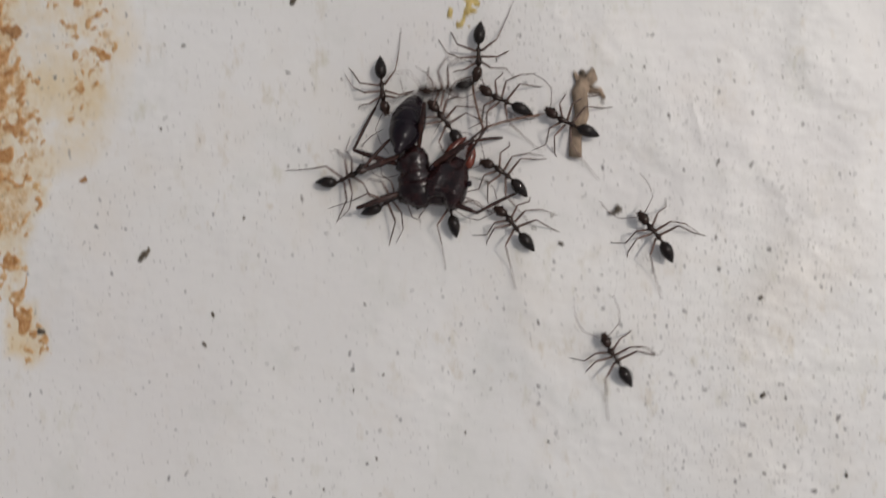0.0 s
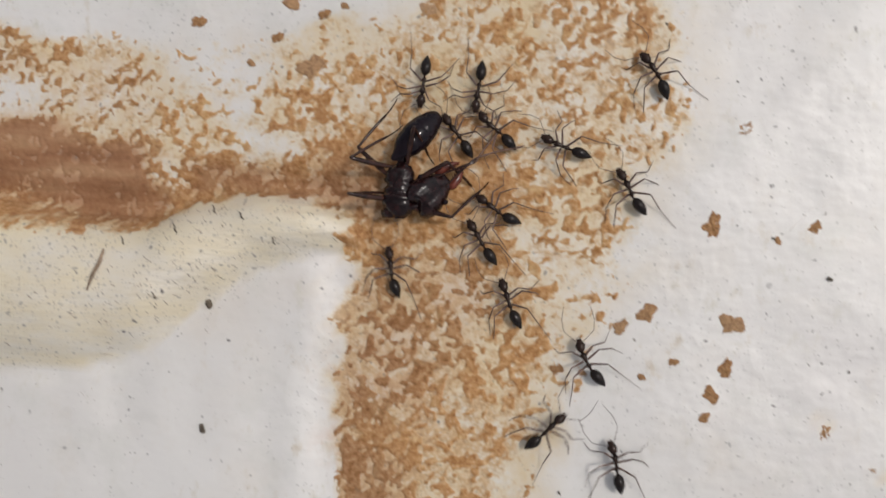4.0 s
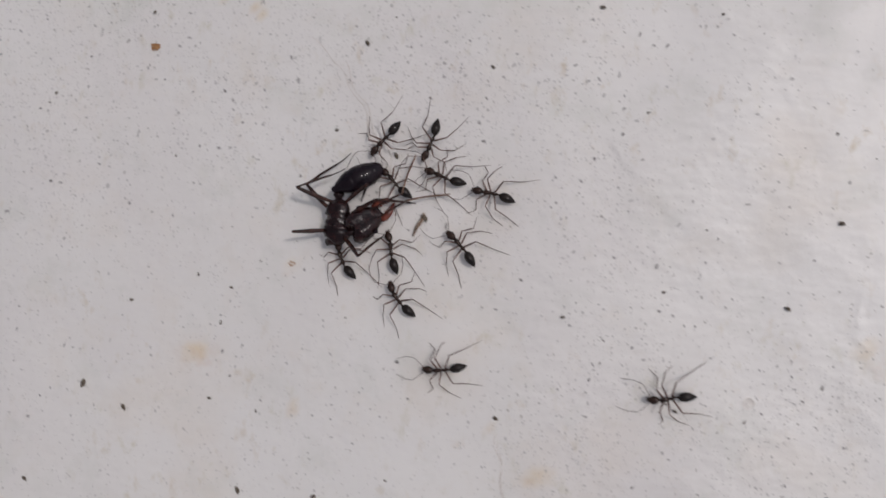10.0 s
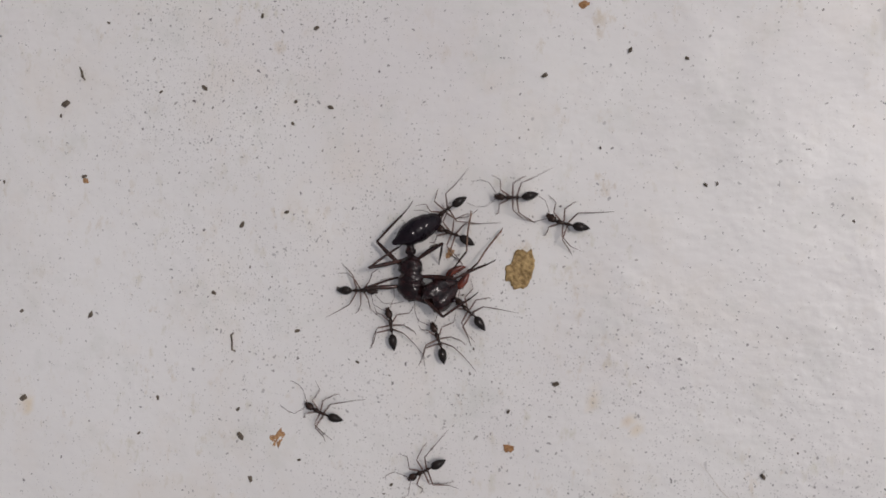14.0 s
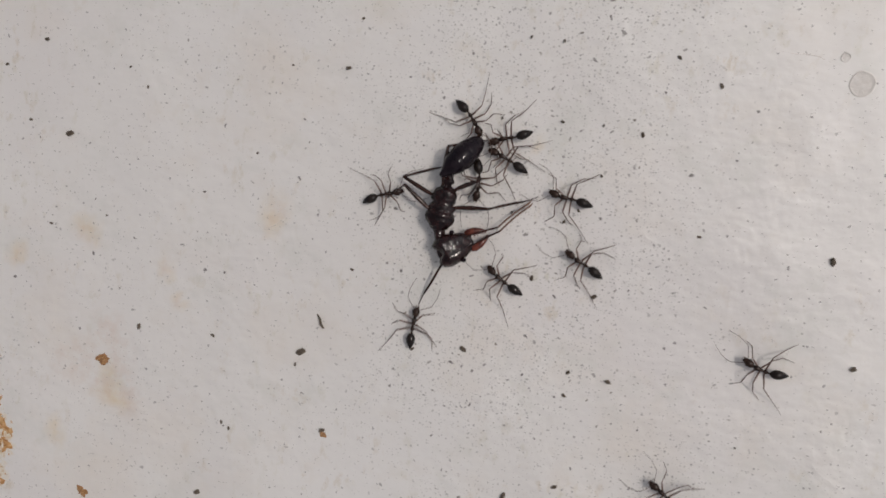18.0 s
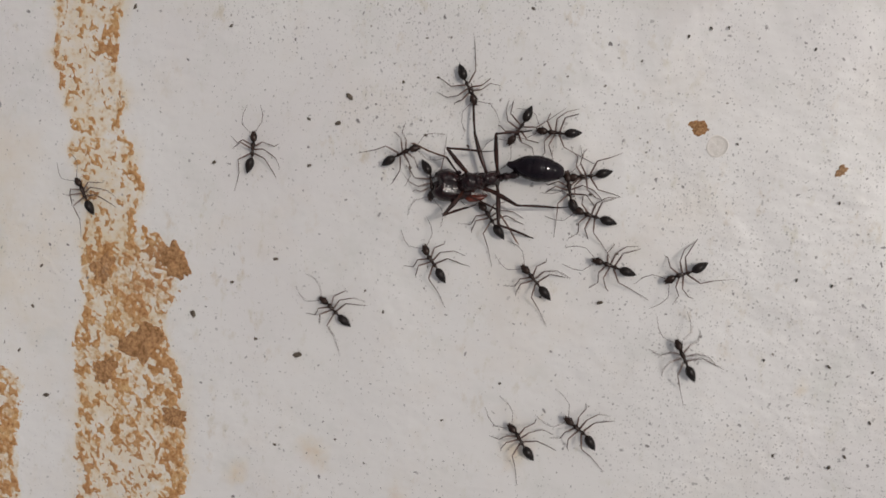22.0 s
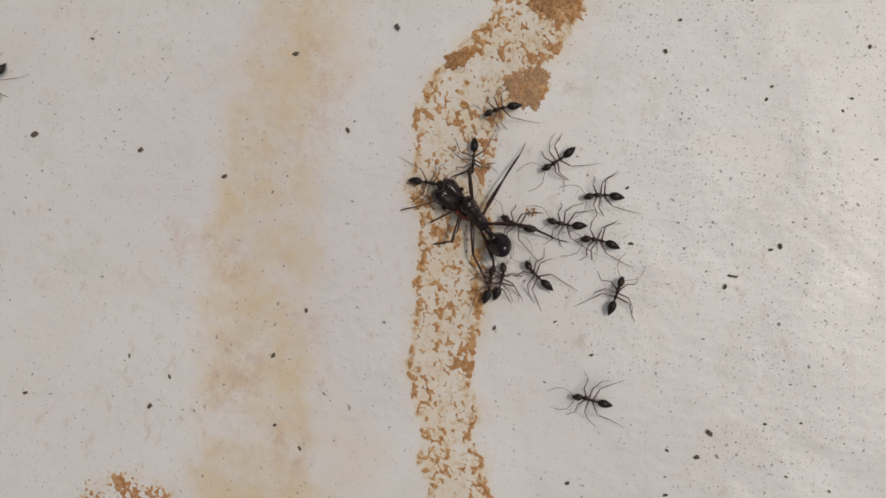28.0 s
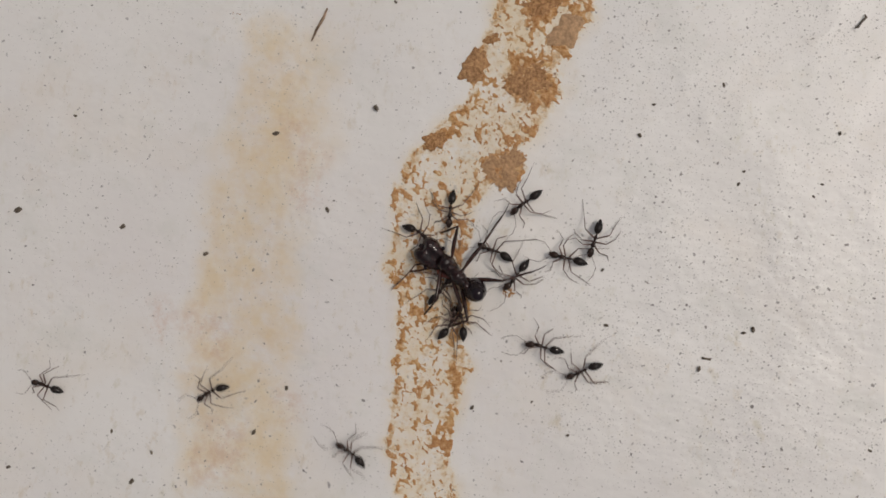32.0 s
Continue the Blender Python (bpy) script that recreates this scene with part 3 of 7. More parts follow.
    band(qx, qy, red, 0.6, 0.8, 0, (-139.4, 109.6, 0.96), (-138.9, 108.6, 0.77))
    band(qx, qy, red, 0.6, 0.8, 0, (-140.0, 117.6, 0.98), (-139.6, 116.5, 0.78))
    band(qx, qy, red, 0.6, 0.8, 0, (-141.7, 110.0, 0.91), (-141.3, 108.9, 0.73))
    band(qx, qy, red, 0.28, 0.8, 0, (-84.5, 59.3, 0.84), (-84.1, 58.2, 0.67))
    band(qx, qy, red, 0.28, 0.8, 0, (-27.7, 55.9, 0.70), (-27.4, 55.0, 0.56))
    band(qx, qy, red, 0.28, 0.8, 0, (-28.2, 55.9, 1.03), (-27.9, 55.1, 0.82))
    band(qx, qy, red, 0.28, 0.8, 0, (-65.0, 52.6, 1.10), (-64.6, 51.7, 0.88))
    band(qx, qy, red, 0.28, 0.8, 0, (-65.2, 52.7, 0.96), (-64.8, 51.7, 0.77))
    band(qx, qy, stain, 0.68, 0.3, 0, (-78.8, 29.0, 8.26), (-67.2, 30.7, 3.67), (-58.2, 30.9, 2.40), (-51.5, 31.7, 1.30))
    band(qx, qy, red, 0.85, 0.4, 0, (-78.8, 29.0, 8.26), (-67.2, 30.7, 3.67), (-58.2, 30.9, 2.40))
    band(qx, qy, red, 0.9, 0.6, 0, (-55.5, 31.4, 2.65), (-50.6, 32.4, 2.73), (-44.2, 32.2, 2.16), (-40.2, 31.6, 1.36))
    band(qx, qy, red, 0.8, 0.5, 0, (-69.1, 34.3, 2.23), (-65.4, 34.6, 2.53), (-56.4, 33.5, 2.03), (-48.7, 32.7, 1.59), (-38.7, 30.9, 1.75))
    band(qx, qy, red, 0.45, 0.7, 0, (-24.7, 25.2, 3.36), (-26.1, 22.8, 3.10), (-22.5, 26.8, 2.22))
    band(qx, qy, red, 0.5, 0.7, 0, (-27.9, 18.7, 1.72), (-25.9, 17.1, 1.97), (-24.1, 14.5, 1.12))
    band(qx, qy, red, 0.5, 0.6, 0, (-31.3, 31.6, 1.70), (-28.5, 31.4, 1.40), (-26.2, 31.0, 1.38))
    band(qx, qy, tint, 0.25, 0.8, 0, (-139.4, 103.6, 9.01), (-142.2, 109.8, 5.35))
    band(qx, qy, red, 0.15, 0.4, 0, (-142.3, 106.1, 3.93), (-144.0, 117.3, 3.76), (-144.5, 126.8, 3.37), (-143.9, 134.5, 2.96), (-143.8, 139.6, 1.98))
    band(qx, qy, tint, 0.6, 0.6, 0, (-19.9, 4.7, 2.17), (-19.5, 11.2, 2.70), (-20.4, 20.4, 3.00))
    band(qx, qy, tint, 0.62, 0.5, 0, (-21.1, 9.7, 2.43), (-20.3, 16.5, 2.95), (-19.5, 21.8, 2.41))
    band(qx, qy, tint, 0.3, 0.9, 0, (-141.9, 134.8, 2.74), (-142.4, 140.5, 2.74))
    band(qx, qy, tint, 0.5, 0.5, 0, (-23.3, 16.8, 4.54), (-22.5, 23.1, 5.30), (-20.8, 31.2, 7.31), (-19.6, 38.0, 6.25), (-19.9, 44.8, 5.48), (-20.5, 45.1, 4.21))
    band(qx, qy, tint, 0.5, 0.5, 0, (-18.6, 37.2, 7.39), (-26.3, 33.7, 5.92), (-41.9, 33.2, 4.45), (-54.9, 35.2, 5.27), (-65.4, 35.2, 5.72))
    band(qx, qy, tint, 0.4, 0.4, 0, (-125.0, 80.1, 3.89), (-126.6, 96.0, 3.99), (-128.5, 106.2, 1.90), (-131.1, 115.8, 2.17), (-131.5, 119.0, 2.19), (-129.6, 110.5, 2.26), (-129.8, 111.2, 2.29), (-131.1, 120.0, 2.52), (-131.9, 127.1, 2.66), (-132.0, 133.9, 2.87), (-132.5, 127.4, 2.45), (-132.3, 133.0, 2.88), (-129.0, 138.2, 3.18), (-127.0, 145.0, 3.29))
    band(qx, qy, stain, 0.47, 0.5, 0, (-22.9, 9.6, 1.06), (-22.1, 5.6, 1.45), (-21.4, 3.1, 1.58), (-22.4, -0.7, 1.06), (-21.9, -4.5, 1.33))
    band(qx, qy, stain, 0.68, 0.4, 0, (-82.6, 34.6, 4.63), (-74.4, 35.7, 3.74), (-69.2, 35.4, 3.02), (-64.3, 34.6, 2.53))
    band(qx, qy, red, 0.9, 0.5, 0, (-82.6, 34.3, 4.62), (-74.4, 35.4, 3.54), (-69.2, 35.1, 2.65))
    band(qx, qy, stain, 0.62, 0.5, 0, (-80.4, 33.9, 5.35), (-74.4, 35.4, 4.32), (-68.5, 35.2, 2.63), (-64.3, 34.8, 2.18))
    band(qx, qy, stain, 0.5, 0.5, 0, (-79.0, 39.7, 2.88), (-72.4, 39.1, 2.33), (-63.2, 38.6, 2.15), (-56.1, 38.2, 2.02))
    band(qx, qy, red, 0.8, 0.6, 0, (-78.3, 34.2, 3.66), (-72.0, 35.4, 2.71))
    band(qx, qy, stain, 0.44, 0.9, 0, (-19.1, 5.2, 1.62), (-19.7, 15.2, 1.63), (-19.1, 21.8, 2.97), (-17.3, 26.8, 3.74))
    band(qx, qy, dirt, 0.9, 0.5, 0, (-45.9, 25.7, 4.61), (-36.8, 26.3, 3.50), (-31.2, 28.8, 2.27))
    band(qx, qy, tint, 0.42, 0.9, 0, (-65.1, 52.9, 0.62), (-64.9, 52.5, 0.44))
    band(qx, qy, red, 0.25, 0.9, 0, (-65.1, 52.9, 0.44), (-65.3, 52.6, 0.44))
    band(qx, qy, tint, 0.42, 0.9, 0, (-59.8, 57.9, 0.39), (-59.6, 57.5, 0.28))
    band(qx, qy, red, 0.25, 0.9, 0, (-59.8, 57.9, 0.28), (-60.0, 57.6, 0.28))
    band(qx, qy, tint, 0.42, 0.9, 0, (-59.5, 49.8, 0.29), (-59.2, 49.4, 0.21))
    band(qx, qy, red, 0.25, 0.9, 0, (-59.5, 49.8, 0.21), (-59.6, 49.5, 0.21))
    band(qx, qy, tint, 0.42, 0.9, 0, (-29.1, 56.5, 0.61), (-29.0, 56.2, 0.43))
    band(qx, qy, red, 0.25, 0.9, 0, (-29.1, 56.5, 0.44), (-29.3, 56.2, 0.44))
    band(qx, qy, tint, 0.42, 0.9, 0, (-46.9, 50.0, 0.30), (-46.7, 49.7, 0.22))
    band(qx, qy, red, 0.25, 0.9, 0, (-46.9, 50.0, 0.22), (-47.0, 49.8, 0.22))
    band(qx, qy, tint, 0.42, 0.9, 0, (-45.0, 48.1, 0.55), (-44.8, 47.8, 0.39))
    band(qx, qy, red, 0.25, 0.9, 0, (-45.0, 48.1, 0.39), (-45.2, 47.9, 0.39))
    band(qx, qy, tint, 0.42, 0.9, 0, (-65.6, 74.4, 0.41), (-65.4, 74.0, 0.29))
    band(qx, qy, red, 0.25, 0.9, 0, (-65.6, 74.4, 0.29), (-65.8, 74.1, 0.29))
    band(qx, qy, tint, 0.42, 0.9, 0, (-63.4, 72.8, 0.36), (-63.1, 72.4, 0.25))
    band(qx, qy, red, 0.25, 0.9, 0, (-63.4, 72.8, 0.25), (-63.5, 72.5, 0.26))
    band(qx, qy, tint, 0.42, 0.9, 0, (-86.3, 64.2, 0.73), (-86.0, 63.8, 0.52))
    band(qx, qy, red, 0.25, 0.9, 0, (-86.3, 64.2, 0.52), (-86.4, 63.9, 0.52))
    band(qx, qy, tint, 0.42, 0.9, 0, (-102.0, 56.3, 0.65), (-101.7, 55.9, 0.47))
    band(qx, qy, red, 0.25, 0.9, 0, (-102.0, 56.3, 0.47), (-102.2, 56.0, 0.47))
    band(qx, qy, tint, 0.42, 0.9, 0, (-101.4, 69.2, 0.51), (-101.1, 68.8, 0.37))
    band(qx, qy, red, 0.25, 0.9, 0, (-101.4, 69.2, 0.37), (-101.6, 68.9, 0.37))
    band(qx, qy, tint, 0.42, 0.9, 0, (-102.4, 96.2, 1.06), (-102.2, 95.8, 0.76))
    band(qx, qy, red, 0.25, 0.9, 0, (-102.4, 96.2, 0.76), (-102.6, 95.9, 0.76))
    band(qx, qy, tint, 0.42, 0.9, 0, (-108.4, 92.2, 0.69), (-108.1, 91.8, 0.49))
    band(qx, qy, red, 0.25, 0.9, 0, (-108.4, 92.2, 0.49), (-108.5, 91.9, 0.49))
    band(qx, qy, tint, 0.42, 0.9, 0, (-112.0, 84.3, 0.72), (-111.7, 83.9, 0.51))
    band(qx, qy, red, 0.25, 0.9, 0, (-112.0, 84.3, 0.51), (-112.2, 84.0, 0.51))
    band(qx, qy, tint, 0.42, 0.9, 0, (-87.5, 101.3, 0.32), (-87.3, 101.0, 0.22))
    band(qx, qy, red, 0.25, 0.9, 0, (-87.5, 101.3, 0.23), (-87.7, 101.1, 0.23))
    band(qx, qy, tint, 0.42, 0.9, 0, (-119.3, 92.4, 0.72), (-119.0, 92.1, 0.51))
    band(qx, qy, red, 0.25, 0.9, 0, (-119.3, 92.4, 0.51), (-119.5, 92.1, 0.51))
    band(qx, qy, tint, 0.42, 0.9, 0, (-112.2, 85.2, 0.59), (-111.9, 84.8, 0.42))
    band(qx, qy, red, 0.25, 0.9, 0, (-112.2, 85.2, 0.42), (-112.4, 84.9, 0.42))
    band(qx, qy, tint, 0.42, 0.9, 0, (-107.4, 90.4, 0.46), (-107.1, 90.0, 0.33))
    band(qx, qy, red, 0.25, 0.9, 0, (-107.4, 90.4, 0.33), (-107.5, 90.1, 0.33))
    band(qx, qy, tint, 0.42, 0.9, 0, (-115.4, 81.1, 0.83), (-115.1, 80.7, 0.59))
    band(qx, qy, red, 0.25, 0.9, 0, (-115.4, 81.1, 0.59), (-115.6, 80.8, 0.59))
    band(qx, qy, tint, 0.42, 0.9, 0, (-114.2, 94.3, 0.74), (-114.0, 93.9, 0.53))
    band(qx, qy, red, 0.25, 0.9, 0, (-114.2, 94.3, 0.53), (-114.4, 94.0, 0.53))
    band(qx, qy, tint, 0.42, 0.9, 0, (-124.9, 104.4, 0.88), (-124.7, 104.1, 0.63))
    band(qx, qy, red, 0.25, 0.9, 0, (-124.9, 104.4, 0.63), (-125.1, 104.1, 0.63))
    band(qx, qy, tint, 0.42, 0.9, 0, (-5.7, 21.4, 0.32), (-5.5, 21.1, 0.23))
    band(qx, qy, red, 0.25, 0.9, 0, (-5.7, 21.4, 0.23), (-5.8, 21.2, 0.23))
    band(qx, qy, tint, 0.42, 0.9, 0, (-3.4, 19.9, 0.24), (-3.3, 19.6, 0.17))
    band(qx, qy, red, 0.25, 0.9, 0, (-3.4, 19.9, 0.17), (-3.5, 19.7, 0.17))
    band(qx, qy, tint, 0.42, 0.9, 0, (-17.7, 12.3, 0.38), (-17.5, 12.0, 0.27))
    band(qx, qy, red, 0.25, 0.9, 0, (-17.7, 12.3, 0.27), (-17.8, 12.1, 0.27))
    band(qx, qy, tint, 0.42, 0.9, 0, (-19.0, 12.6, 0.57), (-18.9, 12.2, 0.41))
    band(qx, qy, red, 0.25, 0.9, 0, (-19.0, 12.6, 0.41), (-19.2, 12.3, 0.41))
    band(qx, qy, tint, 0.42, 0.9, 0, (-18.6, 17.0, 0.95), (-18.5, 16.7, 0.68))
    band(qx, qy, red, 0.25, 0.9, 0, (-18.6, 17.0, 0.68), (-18.8, 16.8, 0.68))
    band(qx, qy, stain, 0.64, 0.5, 0, (-127.3, 140.6, 1.73), (-127.3, 140.3, 1.59))
    band(qx, qy, stain, 0.64, 0.5, 0, (-128.1, 134.7, 1.66), (-128.1, 134.4, 1.53))
    band(qx, qy, stain, 0.64, 0.5, 0, (-128.6, 103.4, 1.14), (-128.6, 103.1, 1.05))
    band(qx, qy, stain, 0.64, 0.5, 0, (-127.1, 145.5, 1.26), (-127.1, 145.2, 1.16))
    band(qx, qy, stain, 0.64, 0.5, 0, (-130.9, 141.2, 1.10), (-130.9, 140.8, 1.02))
    band(qx, qy, stain, 0.5, 0.4, 0, (-121.0, 88.3, 1.04), (-120.6, 81.7, 1.38), (-119.5, 78.9, 1.06), (-120.3, 75.0, 1.64))
    band(qx, qy, red, 0.3, 0.9, 0, (-112.4, 87.3, 1.52), (-111.4, 84.2, 1.14), (-114.9, 85.5, 1.16))
    band(qx, qy, dirt, 0.85, 0.6, 0, (8.9, 2.8, 6.62), (10.1, -6.4, 6.60))
    band(qx, qy, dirt, 0.65, 0.8, 0, (1.3, 24.4, 5.89), (2.7, 15.8, 5.81), (-0.7, 8.3, 4.76))
    band(qx, qy, dirt, 0.6, 0.7, 0, (-44.1, 47.9, 5.02), (-39.9, 51.6, 5.65), (-33.9, 46.3, 5.31))
    band(qx, qy, dirt, 0.9, 0.7, 0, (-24.1, 58.5, 3.61), (-25.2, 54.5, 2.09))
    band(qx, qy, dirt, 0.85, 0.6, 0, (-39.4, 55.7, 5.0), (-30.8, 49.5, 6.0))
    band(qx, qy, dirt, 0.8, 0.8, 0, (-63.4, 71.3, 9.93), (-46.9, 66.0, 8.47))
    band(qx, qy, dirt, 0.8, 0.8, 0, (-75.7, 70.1, 13.52), (-87.3, 87.9, 12.62), (-88.2, 93.9, 12.05))
    band(qx, qy, dirt, 1.05, 0.6, 0, (-88.6, 113.1, 10.82), (-87.9, 96.6, 11.18), (-89.3, 90.0, 8.95))
    band(qx, qy, dirt, 0.58, 0.7, 0, (-97.3, 112.3, 8.76), (-107.4, 124.7, 7.38))
    band(qx, qy, dirt, 1.05, 0.5, 0, (-113.0, 141.8, 12.11), (-112.1, 122.6, 12.09))
    band(qx, qy, stain, 0.66, 0.5, 0, (-27.7, 8.0, 0.6), (-27.7, 20.0, 0.6), (-27.8, 28.0, 0.6))
    band(qx, qy, red, 0.35, 0.9, 0, (-48.0, 36.5, 3.0), (-40.0, 35.2, 2.2))
    band(qx, qy, red, 0.62, 0.8, 0, (-40.0, 32.0, 1.2), (-35.0, 31.9, 1.1), (-30.0, 31.6, 1.0), (-27.0, 31.0, 1.0))
    band(qx, qy, stain, 0.55, 0.5, 0, (-139.0, 99.2, 1.6), (-137.2, 96.5, 2.2), (-135.3, 93.1, 2.4))
    # bare spots where the mud has not taken
    bare = np.zeros_like(px)
    for spot in (((-36.2, 37.8, 2.1), (-33.2, 36.9, 1.9)), ((-34.2, 35.2, 1.0), (-33.8, 35.0, 0.9)), ((-33.8, 33.3, 0.9), (-31.2, 33.2, 0.8)), ((-38.2, 31.9, 0.8), (-36.9, 31.9, 0.5)), ((-47.0, 35.1, 1.0), (-44.6, 35.1, 1.3)), ((-35.0, 37.2, 1.2), (-33.2, 36.3, 1.4)), ((-29.0, 42.0, 1.2), (-27.2, 40.6, 1.1))):
        band(qx, qy, bare, 1.0, 1.3, 0, *spot)
    stain *= 1 - 0.32 * bare
    red *= 1 - 0.8 * bare
    # the mud around the moulding has yellowed the paint under it
    tint = np.maximum(tint, 0.62 * smooth((stain - 0.3) / 0.2) * (px > -85)) * (1 - 0.75 * bare)
    clean = on_moulding(px, py)
    stain *= 1 - 0.75 * clean
    tint *= 1 - 0.8 * clean
    cream = on_bead(px, py)
    dirt *= 1 - 0.75 * smooth((relief(px, py) - 0.25) / 0.25) * (1 - cream)
    z = 0.10 * rolling(px, py, 6.0, 2.0) + 0.04 * rolling(px, py, 2.2, 5.0)
    z = z + relief(px, py)
    mud_crust(xs, ys, stain, red, z)
    me = bpy.data.meshes.new("ground")
    nx, ny = len(xs), len(ys)
    idx = np.arange(nx * ny).reshape(ny, nx)
    quads = np.stack([idx[:-1, :-1], idx[:-1, 1:], idx[1:, 1:], idx[1:, :-1]], -1).reshape(-1, 4)
    me.vertices.add(nx * ny)
    me.vertices.foreach_set("co", (np.stack([px, py, z], 1) * MM).ravel())
    me.loops.add(quads.size)
    me.loops.foreach_set("vertex_index", quads.ravel())
    me.polygons.add(len(quads))
    me.polygons.foreach_set("loop_start", np.arange(len(quads)) * 4)
    me.update(calc_edges=True)
    for name, values in (("stain", stain), ("tint", tint), ("red", red), ("dirt", dirt), ("cream", cream)):
        me.attributes.new(name, "FLOAT", "POINT").data.foreach_set("value", values)
    me.shade_smooth()
    me.materials.append(PLASTER)
    return tagged(new("ground", me), "white painted plaster surface with brown mud stains and dirt specks", "plaster surface", kind="structure")


def ground_height(x, y):
    return float(relief(np.array([x]), np.array([y]))[0])


# ---- the small ants ----
def ant_leg(side, knee, heel, foot):
    """One leg from its hip: a stout femur to the knee, a thin shin to the heel, and the long foot on the ground."""
    bm = bmesh.new()
    k, h, f = ((p[0], side * p[1], p[2]) for p in (knee, heel, foot))
    k, h, f = Vector(k), Vector(h), Vector(f)
    tube(bm, [(0, 0, 0), k * 0.15 - Vector((0, 0, 0.05)), k * 0.6, k * 0.94, k, k.lerp(h, 0.08), k.lerp(h, 0.6), k.lerp(h, 0.95), h, h.lerp(f, 0.08), h.lerp(f, 0.5) + Vector((0, 0, -0.03)), f],
         [0.06, 0.05, 0.046, 0.034, 0.026, 0.027, 0.03, 0.024, 0.019, 0.018, 0.015, 0.009], 6)
    return bm


def worker_ant():
    ant = tagged(new("worker_ant"), "small slender black ant with long thin legs", "ant", "ants around the prey")
    bm = bmesh.new()
    lathe(bm, smooth_rows([(0.6, 0.05, 0.05, 0.56), (0.66, 0.13, 0.12, 0.57), (0.76, 0.2, 0.17, 0.57), (0.9, 0.215, 0.185, 0.56), (1.04, 0.19, 0.16, 0.55), (1.16, 0.14, 0.11, 0.53), (1.24, 0.06, 0.05, 0.51)], 3))
    head = part("head", bm, SHELL, ant)
    for side in (-1, 1):
        bm = bmesh.new()
        tube(bm, [(1.08, 0.09 * side, 0.62), (1.2, 0.26 * side, 0.7), (1.55, 0.66 * side, 0.74), (1.63, 0.72 * side, 0.68), (2.1, 0.8 * side, 0.46), (2.7, 0.7 * side, 0.22)], [0.02, 0.017, 0.015, 0.016, 0.017, 0.012], 5)
        part("antenna", bm, LIMB, head, "thin elbowed brown antenna")
        bm = bmesh.new()
        lathe(bm, [(r[0], r[1], r[2], r[3]) for r in oval(0.9, 1.0, 0.04, 0.05, 0.6, 0, 6)], 8)
        for v in bm.verts:
            v.co.y += 0.2 * side * MM
        part("eye", bm, GASTER, head, "tiny black eye")
        bm = bmesh.new()
        tube(bm, [(1.15, 0.08 * side, 0.5), (1.25, 0.09 * side, 0.48), (1.3, 0.02 * side, 0.47)], [0.04, 0.03, 0.008], 5)
        part("mandible", bm, LIMB, head, "small brown jaw")
    bm = bmesh.new()
    lathe(bm, [(0.64, 0.03, 0.03, 0.56), (0.6, 0.08, 0.08, 0.57), (0.5, 0.13, 0.13, 0.58), (0.38, 0.135, 0.15, 0.58), (0.24, 0.095, 0.11, 0.56), (0.1, 0.075, 0.1, 0.55), (0.0, 0.095, 0.13, 0.55), (-0.1, 0.105, 0.14, 0.54), (-0.18, 0.08, 0.09, 0.5), (-0.22, 0.03, 0.04, 0.47)])
    part("thorax", bm, SHELL, ant)
    bm = bmesh.new()
    lathe(bm, [(-0.19, 0.03, 0.03, 0.47), (-0.24, 0.06, 0.09, 0.5), (-0.29, 0.05, 0.06, 0.49), (-0.34, 0.03, 0.03, 0.47)], 8)
    part("petiole", bm, SHELL, ant)
    bm = bmesh.new()
    lathe(bm, smooth_rows([(-0.3, 0.04, 0.04, 0.49), (-0.36, 0.15, 0.15, 0.5), (-0.48, 0.235, 0.23, 0.51), (-0.66, 0.27, 0.265, 0.51), (-0.86, 0.25, 0.245, 0.5), (-1.06, 0.165, 0.16, 0.47), (-1.2, 0.075, 0.07, 0.44), (-1.28, 0.02, 0.02, 0.42)], 3), 16)
    part("gaster", bm, GASTER, ant, "shiny black pointed abdomen")
    for side in (-1, 1):
        for x, knee, heel, foot in ((0.42, (0.36, 0.42, 0.24), (0.32, 0.98, -0.36), (0.8, 1.35, -0.5)),
                                    (0.2, (0.02, 0.66, 0.28), (-0.42, 1.15, -0.38), (-1.05, 1.42, -0.5)),
                                    (-0.04, (-0.22, 0.74, 0.3), (-0.92, 1.12, -0.36), (-1.85, 1.72, -0.5))):
            leg = part("leg", ant_leg(side, knee, heel, foot), LIMB, ant)
            leg.location = (x * MM, 0.1 * side * MM, 0.5 * MM)
    return ant


# ---- the big dead ant ----
def smooth_rows(rows, times=4):
    """Rows for lathe() with rounded steps put in between."""
    rows = np.array(rows)
    u = np.arange(len(rows))
    fine = np.linspace(0, len(rows) - 1, (len(rows) - 1) * times + 1)
    out = np.stack([np.interp(fine, u, c) for c in rows.T], 1)
    for _ in range(times * 2):
        out[1:-1] = (out[:-2] + 2 * out[1:-1] + out[2:]) / 4
    return [tuple(float(v) for v in row) for row in out]


def sculpt(bm, depth, size, seed=0.0, furrow=1.0):
    """Uneven, furrowed shell; furrow above 1 draws the relief out along the body."""
    bm.normal_update()
    moves = []
    for v in bm.verts:
        p = v.co / (size * MM)
        n = noise.noise(Vector((p.x / furrow + seed, p.y, p.z))) + 0.5 * noise.noise(Vector((p.x / furrow * 2.3, p.y * 2.3 + seed, p.z * 2.3)))
        moves.append(v.normal * n * depth * MM)
    for v, m in zip(bm.verts, moves):
        v.co += m


HIPS = ((-0.4, -0.3), (-1.0, -0.25), (0.5, -0.3), (0.85, 0.25), (0.0, 0.3), (-0.9, 0.28))
FEMUR = 2.35


